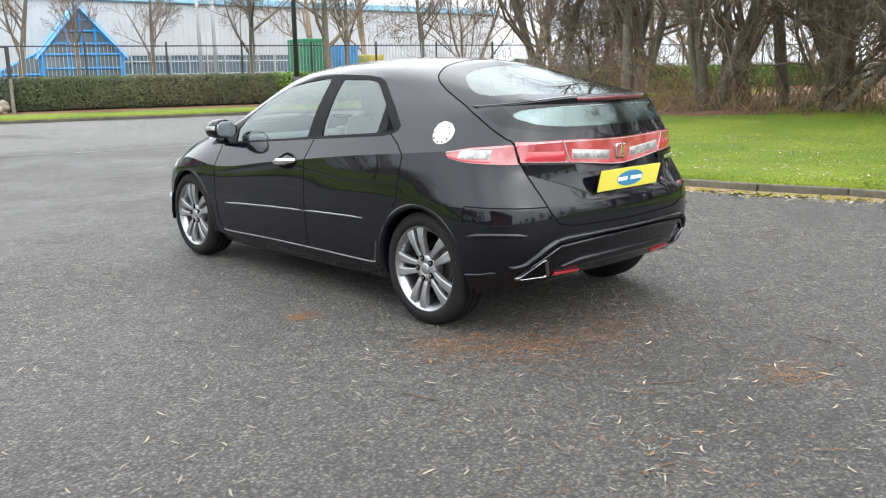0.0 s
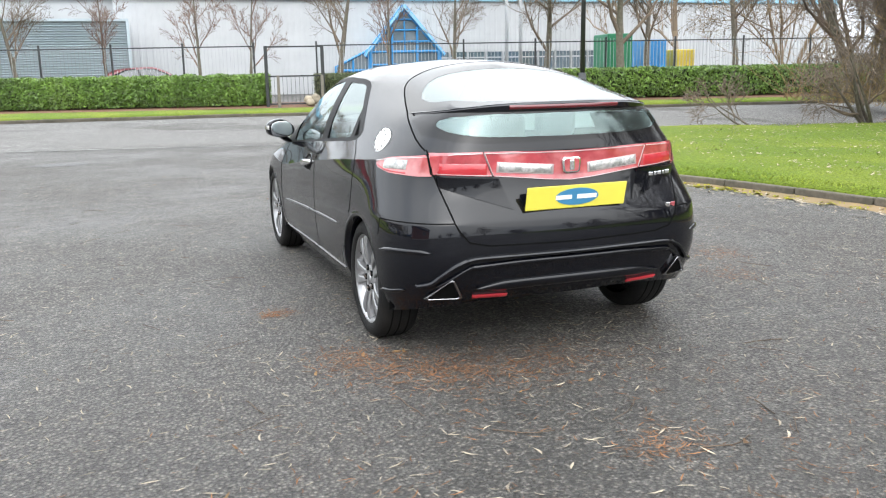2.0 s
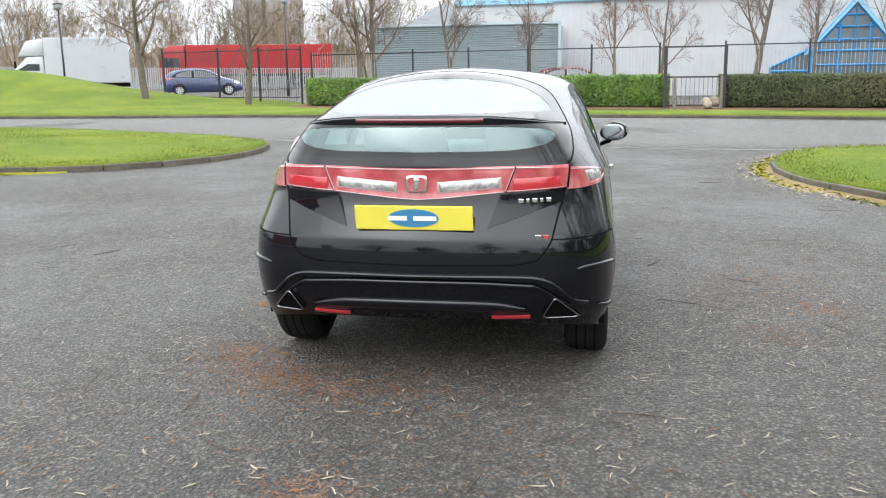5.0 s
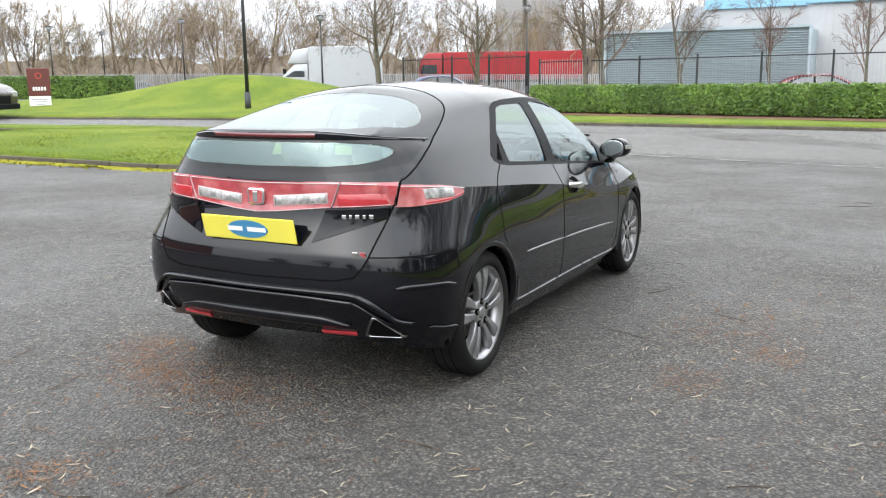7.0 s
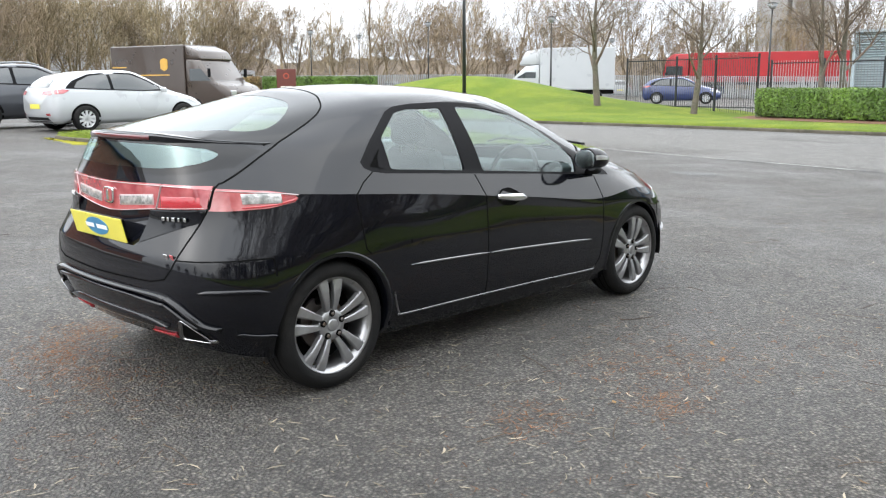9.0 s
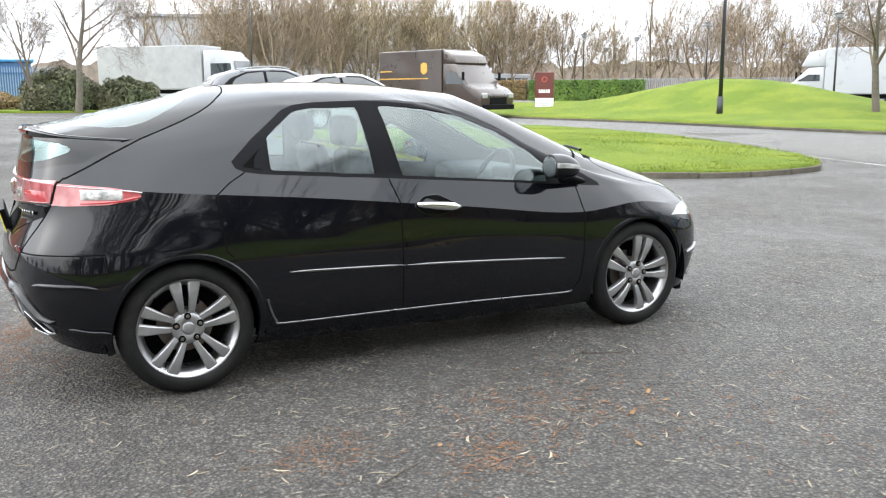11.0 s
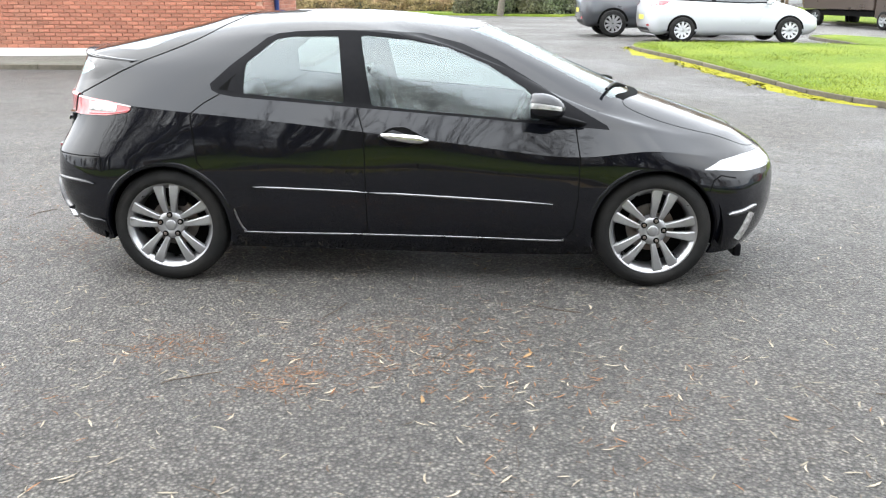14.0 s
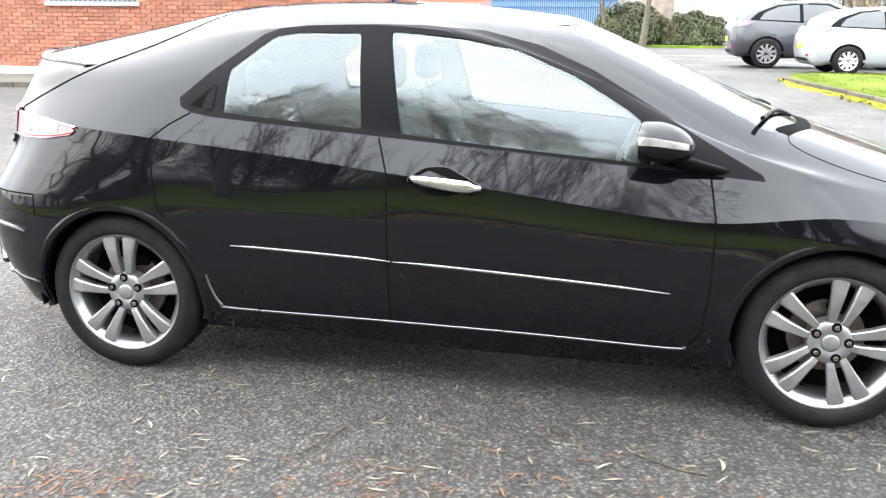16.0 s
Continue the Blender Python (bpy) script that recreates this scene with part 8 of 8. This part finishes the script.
def lorry(name, label, m, box_dim, box_mat, cab_dim, cab_mat, wheels, nose=0.0, deck=0.9, wr=0.42):
    """box_dim: width, length, height; the cab stands before it (+y)."""
    t = thing(name, label, name.replace("_", " "), m)
    w, l, h = box_dim
    cw, cl, ch = cab_dim
    bm = bmesh.new()
    box(bm, (0, -cl / 2, deck + h / 2), (w, l, h), 0.04, 2)
    body = part("load_box", bm, box_mat, t)
    bm = bmesh.new()
    z0 = 0.42 if nose else 0.45
    y0 = l / 2 - cl / 2
    if nose:
        prism(bm, [(y0 + .02, z0), (y0 + cl + nose, z0), (y0 + cl + nose + .06, z0 + .55), (y0 + cl + nose - .25, z0 + .80), (y0 + cl - .10, z0 + .98), (y0 + cl - .85, z0 + ch - .05), (y0 + .02, z0 + ch)], "x", -cw / 2, cw / 2, 0.07)
    else:
        prism(bm, [(y0 + .1, z0), (y0 + cl, z0), (y0 + cl + .06, z0 + 1.2), (y0 + cl - .18, z0 + ch - .5), (y0 + cl - .7, z0 + ch), (y0 + .1, z0 + ch)], "x", -cw / 2, cw / 2, 0.08)
    part("cab", bm, cab_mat, t, "", True)
    for sx in (-1, 1):
        bm = bmesh.new()
        if nose:
            q = [(y0 + .25, z0 + 1.02), (y0 + cl - .28, z0 + 1.02), (y0 + cl - .85, z0 + ch - .42), (y0 + .25, z0 + ch - .42)]
        else:
            q = [(y0 + .55, z0 + 1.25), (y0 + cl - .12, z0 + 1.25), (y0 + cl - .22, z0 + 2.0), (y0 + .55, z0 + 2.0)]
        bm.faces.new([bm.verts.new((sx * (cw / 2 + 0.005), *p)) for p in q])
        part("side_window", bm, M_CARGLASS, t)
        bm = bmesh.new()
        box(bm, (sx * (cw / 2 + 0.13), y0 + cl - .25, z0 + 1.35), (0.12, 0.10, 0.36), 0.02)
        part("door_mirror", bm, M_BLACKTRIM, t)
        bm = bmesh.new()
        box(bm, (sx * (cw / 2 - 0.20), y0 + cl + nose - (.02 if nose else -.03), z0 + (.50 if nose else .35)), (0.34, 0.16, 0.22), 0.04, 2)
        part("headlamp", bm, M_HEADLAMP, t)
        for y in wheels:
            plain_wheel(t, sx * (w / 2 - 0.16), y, wr, 0.24, sx, M_GALV, 6)
    bm = bmesh.new()
    if nose:
        a, b = (y0 + cl - .16, z0 + 1.02), (y0 + cl - .80, z0 + ch - .25)
    else:
        a, b = (y0 + cl + .07, z0 + 1.25), (y0 + cl - .12, z0 + 2.15)
    hw = cw / 2 - 0.14
    bm.faces.new([bm.verts.new(p) for p in ((-hw, a[0] + .03, a[1]), (hw, a[0] + .03, a[1]), (hw - .08, b[0] + .03, b[1]), (-hw + .08, b[0] + .03, b[1]))])
    part("windscreen", bm, M_CARGLASS, t)
    bm = bmesh.new()
    box(bm, (0, y0 + cl + nose + .06, z0 + .28), (cw * .5, .06, .34), 0.02)
    part("grille", bm, M_BLACKTRIM, t)
    bm = bmesh.new()
    box(bm, (0, y0 + cl + nose + .05, z0 + .02), (cw * .96, .14, .22), 0.03, 2)
    part("bumper", bm, M_BLACKTRIM, t)
    bm = bmesh.new()
    box(bm, (0, -cl / 2, deck - 0.14), (w * 0.9, l * 0.98, 0.22))
    part("chassis", bm, M_UNDER, t)
    return t, body


van, vb = lorry("delivery_van", "dark brown parcel delivery van with golden stripes", pose(-32.6, 16.2, ground_z(-32.6, 16.2), 0, 0, -74), (2.1, 4.5, 2.25), M_BROWN, (2.0, 1.75, 1.95), M_BROWN, (-2.3, 1.95), 0.75, 0.72, 0.36)
bm = bmesh.new()
prism(bm, [(1.35, 2.32), (2.35, 2.32), (2.10, 2.70), (1.35, 2.96)], "x", -0.98, 0.98, 0.08)
part("wind_deflector", bm, M_BROWN, van, "", True)
for sx in (-1, 1):
    for y, z, l in ((-1.3, 1.70, 3.6), (-2.6, 2.05, 0.9)):
        bm = bmesh.new()
        box(bm, (sx * 1.056, y, z), (0.012, l, 0.05))
        part("stripe", bm, M_GOLD, vb, "golden stripe")
    bm = bmesh.new()
    prism(bm, rounded([(-.02, 1.98), (.20, 1.86), (.42, 1.98), (.42, 2.36), (.20, 2.42), (-.02, 2.36)], 0.06), "x", sx * 1.052, sx * 1.066)
    part("shield", bm, M_GOLD, vb, "plain golden shield shape")
box_van, bb = lorry("box_van", "plain white high box van parked beyond the mound", pose(-29.0, 39.7, 0.3, 0, 0, 125.6), (2.2, 4.4, 2.45), M_WHITEPAINT, (2.0, 1.7, 1.8), M_WHITEPAINT, (-2.0, 2.2), 0.6, 0.75, 0.36)
bm = bmesh.new()
prism(bm, [(1.3, 2.2), (2.6, 2.2), (2.2, 3.0), (1.3, 3.15)], "x", -1.0, 1.0, 0.08)
part("luton_head", bm, M_WHITEPAINT, box_van, "", True)
lorry("curtain_lorry", "white lorry with a grey curtain-sided body", pose(-48.2, 6.9, 0.45, 0, 0, -40), (2.4, 6.6, 2.4), M_CURTAIN, (2.35, 2.0, 2.7), M_WHITEPAINT, (-3.6, -2.5, 3.4), 0, 1.05, 0.5)
red, rb = lorry("red_lorry", "red articulated lorry with white lettering bars", pose(-29.6, 66.0, 0.3, 0, 0, 114.6), (2.6, 12.0, 2.35), M_REDPAINT, (2.45, 2.1, 3.0), M_REDPAINT, (-5.2, -4.0, 4.6), 0, 1.15, 0.5)
for i in range(9):
    bm = bmesh.new()
    box(bm, (1.262, -4.6 + i * 0.55, 2.55), (0.014, 0.36, 0.42))
    part("letter_bar", bm, M_WHITE, rb, "white bar of lettering")
bus = thing("minibus", "white minibus with dark windows in the far car park", "minibus", pose(-62, 36, 0.2, 0, 0, 30))
bm = bmesh.new()
box(bm, (0, 0, 1.4), (2.2, 8.5, 2.2), 0.15, 3)
part("body", bm, M_WHITEPAINT, bus, "", True)
for sx in (-1, 1):
    for i in range(6):
        bm = bmesh.new()
        box(bm, (sx * 1.105, -3.4 + i * 1.3, 1.75), (0.01, 1.1, 0.75))
        part("window", bm, M_CARGLASS, bus)
    for y in (-2.8, 2.8):
        plain_wheel(bus, sx * 1.0, y, 0.4, 0.22, sx)

# ---- brick building, its apron and small ground things ----
WX, WY1, WY0 = -12.0, -3.95, -12.75
blk = thing("brick_building", "red brick building with a white plinth and blue downpipe", "building", pose(0, 0, 0))
gz = 0.15
bm = bmesh.new()
wall_box(bm, WX - 3.2, WX - 0.012, WY0, WY1 - 0.012, 0.0, 3.3)
wall = part("wall", bm, M_MORTAR, blk, "mortar bed of the brick wall")
bm = bmesh.new()
wall_box(bm, WX - 3.2, WX + 0.035, WY0, WY1 + 0.035, 0.0, 0.46, 0.01)
part("plinth", bm, M_PLINTH, blk, "white rendered plinth")
bm = bmesh.new()
wall_box(bm, WX - 3.2, WX + 0.30, WY0 - .2, WY1 + 0.30, 3.3, 3.42)
part("soffit", bm, M_BLACKTRIM, blk)
bm = bmesh.new()
prism(bm, [(WX + .42, 3.42), (WX - 1.4, 4.5), (WX - 3.5, 3.42)], "y", WY0 - .3, WY1 + .35)
part("roof", bm, M_SLATE, blk)
bm = bmesh.new()
cyl(bm, (WX - 0.9, WY1 + 0.08, 0.1), (WX - 0.9, WY1 + 0.08, 3.35), 0.05, n=14)
part("downpipe", bm, M_BLUEPIPE, blk, "dark blue downpipe", True)
bm = bmesh.new()
cyl(bm, (WX + 0.36, WY0, 3.40), (WX + 0.36, WY1 + .3, 3.40), 0.06, n=12)
part("gutter", bm, M_BLUEPIPE, blk, "", True)
bm = bmesh.new()
wall_box(bm, WX + 0.002, WX + 0.02, -10.6, -8.75, 1.72, 2.8)
win = part("window", bm, M_DARKGLASS, blk, "dark window with a grille")
for i in range(18):
    bm = bmesh.new()
    wall_box(bm, WX + 0.03, WX + 0.045, -10.6 + i * 0.105, -10.585 + i * 0.105, 1.70, 2.8)
    part("grille_bar", bm, M_GALV, win)
bm = bmesh.new()
wall_box(bm, WX + 0.0, WX + 0.06, -10.7, -8.65, 1.64, 1.72)
part("window_sill", bm, M_GALV, win)
# pavement apron with its kerb
drape("apron", [(-10.9, -24), (-10.62, -14), (-10.62, -4.6), (-10.8, -3.4), (-11.4, -2.9), (-21, -2.9), (-21, -24)], 0.10, M_APRON, "weathered concrete apron before the brick wall", "pavement", 1.0)
kerb_stones("apron_kerb", smooth_path([(-10.9, -24, 0), (-10.62, -14, 0), (-10.62, -4.6, 0), (-10.8, -3.4, 0), (-11.4, -2.9, 0), (-15, -2.8, 0)], 6), "old concrete kerb of the apron", None)
# dry leaves, needles, chips, twigs on the tarmac
def litter(name, n, seed, where, size, material, label, curl=0.3, slim=0.35):
    r = random.Random(seed)
    vs, fs = [], []
    for _ in range(n):
        x, y = where(r)
        z = ground_z(x, y) + 0.003
        a = r.uniform(0, 6.283)
        l = r.uniform(*size)
        w = l * slim * r.uniform(0.5, 1.3)
        ca, sa = math.cos(a), math.sin(a)
        h = l * curl * r.random()
        i = len(vs)
        bend = r.uniform(-0.14, 0.14) * l
        for u, v, q in ((-1, 0, h * r.random()), (-0.3, -1, 0), (-0.2, 1, 0), (0.4, -0.9, h * 0.3), (0.45, 0.9, h * 0.5), (1, 0, h)):
            px, py = u * l / 2, v * w / 2 + bend * u * u
            vs.append((x + ca * px - sa * py, y + sa * px + ca * py, z + q + 0.002))
        fs += [(i, i + 1, i + 2), (i + 1, i + 3, i + 4, i + 2), (i + 3, i + 5, i + 4)]
    return tagged(new(name, pydata(name, vs, fs, material, False)), label, "litter", kind="stuff")


def near(r):
    a, d = r.uniform(0, 6.283), 8.5 * r.random() ** 0.6
    x, y = 0.5 + d * math.cos(a), -1.5 + d * math.sin(a)
    return x, y


def clumps(centres):
    def f(r):
        x, y, s = r.choice(centres)
        return r.gauss(x, s), r.gauss(y, s)
    return f


NEEDLES = [(-1.05, -1.66, .10), (-1.0, -1.75, .14), (-.85, -1.85, .14), (-.76, -2.0, .12), (-.6, -2.02, .14), (-.4, -2.05, .16), (-.2, -2.05, .18), (-1.23, -.71, .05), (.1, -2.1, .25), (-.6, -2.3, .3), (-.15, -3.1, .10), (1.92, .13, .22),
           (2.14, -.41, .10), (1.82, -.98, .13), (1.7, -.1, .25), (1.6, .5, .35), (2.5, -2.9, .14), (.5, -3.5, .4), (2.3, .9, .35), (-1.2, -3.0, .5), (0.4, -2.8, .5), (2.6, -1.6, .5)]
litter("conifer_needles", 3600, 3, clumps(NEEDLES), (0.02, 0.075), M_NEEDLE, "rust-brown dry conifer needles in small drifts", 0.10, 0.075)
litter("fallen_leaves", 110, 5, near, (0.025, 0.065), M_LEAFDRY, "scattered dry brown and yellow leaves", 0.35, 0.34)
litter("leaf_drift", 26, 6, clumps(NEEDLES), (0.03, 0.065), M_LEAFDRY, "curled dry leaves among the needles", 0.35, 0.3)
litter("bark_shreds", 2600, 17, near, (0.015, 0.07), M_STICK, "dark brown bark shreds on the tarmac", 0.06, 0.12)
litter("wood_chips", 11000, 7, near, (0.008, 0.085), M_STRAW, "pale shredded wood and straw flecks on the tarmac", 0.04, 0.11)
litter("gutter_leaves", 1700, 8, clumps([(p.x - 0.25, p.y, 0.18) for p in EAST[8:50]]), (0.03, 0.09), M_STRAW, "pale dead leaves along the kerb", 0.3, 0.4)
litter("lawn_leaves", 1300, 9, lambda r: (r.uniform(5.2, 12), r.uniform(-1, 8.5)), (0.04, 0.09), M_STRAW, "pale leaves lying on the grass", 0.3, 0.4).location.z = 0.16
def gutter(x0, y0, x1, y1, w):
    def f(r):
        t = r.random()
        return x0 + (x1 - x0) * t + r.gauss(0, 0.05), y0 + (y1 - y0) * t - abs(r.gauss(0, w)) * (0.4 + 0.9 * math.sin(math.pi * t))
    return f


def kerb_strip(name, line, out, width, seed, material, label):
    """A ragged low mat of growth on the tarmac along a kerb; out: which way it lies."""
    bm = bmesh.new()
    rows = []
    pts = even([(p.x, p.y) for p in line], 0.10)
    for i, p in enumerate(pts):
        a, b = pts[max(i - 1, 0)], pts[min(i + 1, len(pts) - 1)]
        d = Vector((b[0] - a[0], b[1] - a[1])).normalized()
        nx, ny = d.y * out, -d.x * out
        env = min(1, i / 12, (len(pts) - 1 - i) / 12)
        w = 0.05 + width * env * max(0.08, 0.55 + 0.6 * noise.noise((i * 0.05, seed, 0)) + 0.45 * noise.noise((i * 0.31, seed, 2)) + 0.25 * noise.noise((i * 0.9, seed, 4)))
        row = []
        for f, h in ((0.0, 0.020), (0.3, 0.016), (0.65, 0.010), (1.0, -0.002)):
            x, y = p[0] + nx * (0.04 + w * f), p[1] + ny * (0.04 + w * f)
            row.append(bm.verts.new((x, y, ground_z(x, y) + h + 0.008 * (f < 1) * noise.noise((x * 9, y * 9, seed)))))
        rows.append(row)
    for a, b in zip(rows, rows[1:]):
        for k in range(3):
            bm.faces.new((a[k], a[k + 1], b[k + 1], b[k]))
    bmesh.ops.recalc_face_normals(bm, faces=bm.faces[:])
    return solid(name, bm, material, label, "moss", kind="structure", smooth=True)


kerb_strip("island_moss", ISLAND[:22], 1, 0.46, 3, M_MOSS, "mat of bright yellow-green moss beside the kerb")
kerb_strip("verge_dead_grass", EAST[6:44], -1, 0.30, 8, M_SCRUB, "mat of dead grass and leaves beside the verge kerb")
litter("gutter_moss", 1500, 31, gutter(-15.6, 3.7, -7.6, 5.38, 0.16), (0.03, 0.09), M_MOSS, "tufts of bright yellow-green moss beside the kerb", 0.4, 0.7)
litter("verge_moss", 2600, 32, clumps([(p.x - 0.16, p.y, 0.09) for p in EAST[6:52]]), (0.03, 0.08), M_MOSS, "tufts of moss along the grass verge kerb", 0.4, 0.7)
r_ = random.Random(21)
segs = []
for i in range(300):
    x, y = near(r_)
    a = r_.uniform(0, 6.283)
    p = Vector((x, y, ground_z(x, y) + 0.006))
    k = r_.uniform(0.0015, 0.0035)
    for j in range(r_.randint(1, 4)):
        a += r_.uniform(-0.4, 0.4)
        q = p + Vector((math.cos(a), math.sin(a), 0)) * r_.uniform(0.03, 0.09)
        q.z = ground_z(q.x, q.y) + 0.006
        segs.append((2, p, q, k, k * 0.8))
        p = q
tagged(new("fallen_twigs", pydata("fallen_twigs", *tubes(segs), M_STICK)), "thin dark twigs scattered on the tarmac", "litter", kind="stuff")
# brick courses: the pieces passed nearest are objects of their own
bm = bmesh.new()
box(bm, (0, 0, 0), (0.03, 0.2145, 0.0645), 0.004)
brick_me = mesh_of("brick", bm, M_BRICK)
bm = bmesh.new()
count = 0
vs, fs = [], []
for row in range(38):
    z = 0.46 + 0.0375 + row * 0.075
    y = WY1 - 0.11 - (0.1125 if row % 2 else 0)
    while y > -12.62:
        skip = 1.66 < z < 2.82 and -10.75 < y < -8.6
        if not skip:
            if -8.4 < y and row < 16 and count < 300:
                o = new("brick", brick_me)
                o.parent = wall
                o.location = (WX - 0.004 + RNG.uniform(-0.002, 0.002), y, z)
                count += 1
            else:
                i = len(vs)
                x0, x1 = WX - 0.02, WX + 0.0105 + RNG.uniform(-0.002, 0.002)
                for xx, g in ((x0, 0.0), (x1 - 0.003, 0.0), (x1, 0.003)):
                    vs += [(xx, y - 0.107 + g, z - 0.032 + g), (xx, y + 0.107 - g, z - 0.032 + g), (xx, y + 0.107 - g, z + 0.032 - g), (xx, y - 0.107 + g, z + 0.032 - g)]
                for k in (0, 4):
                    fs += [(i + k + j, i + k + (j + 1) % 4, i + k + 4 + (j + 1) % 4, i + k + 4 + j) for j in range(4)]
                fs.append((i + 8, i + 9, i + 10, i + 11))
        y -= 0.225
    x = WX - 0.10 - (0.1125 if row % 2 else 0)
    while x > WX - 3.05:
        i = len(vs)
        y0, y1 = WY1 - 0.02, WY1 + 0.0105
        for yy, g in ((y0, 0.0), (y1 - 0.003, 0.0), (y1, 0.003)):
            vs += [(x - 0.107 + g, yy, z - 0.032 + g), (x + 0.107 - g, yy, z - 0.032 + g), (x + 0.107 - g, yy, z + 0.032 - g), (x - 0.107 + g, yy, z + 0.032 - g)]
        for k in (0, 4):
            fs += [(i + k + j, i + k + (j + 1) % 4, i + k + 4 + (j + 1) % 4, i + k + 4 + j) for j in range(4)]
        fs.append((i + 8, i + 9, i + 10, i + 11))
        x -= 0.225
rest = new("brickwork", pydata("brickwork", vs, fs, M_BRICKREST, False))
rest.parent = wall
rest["kind"] = "stuff"
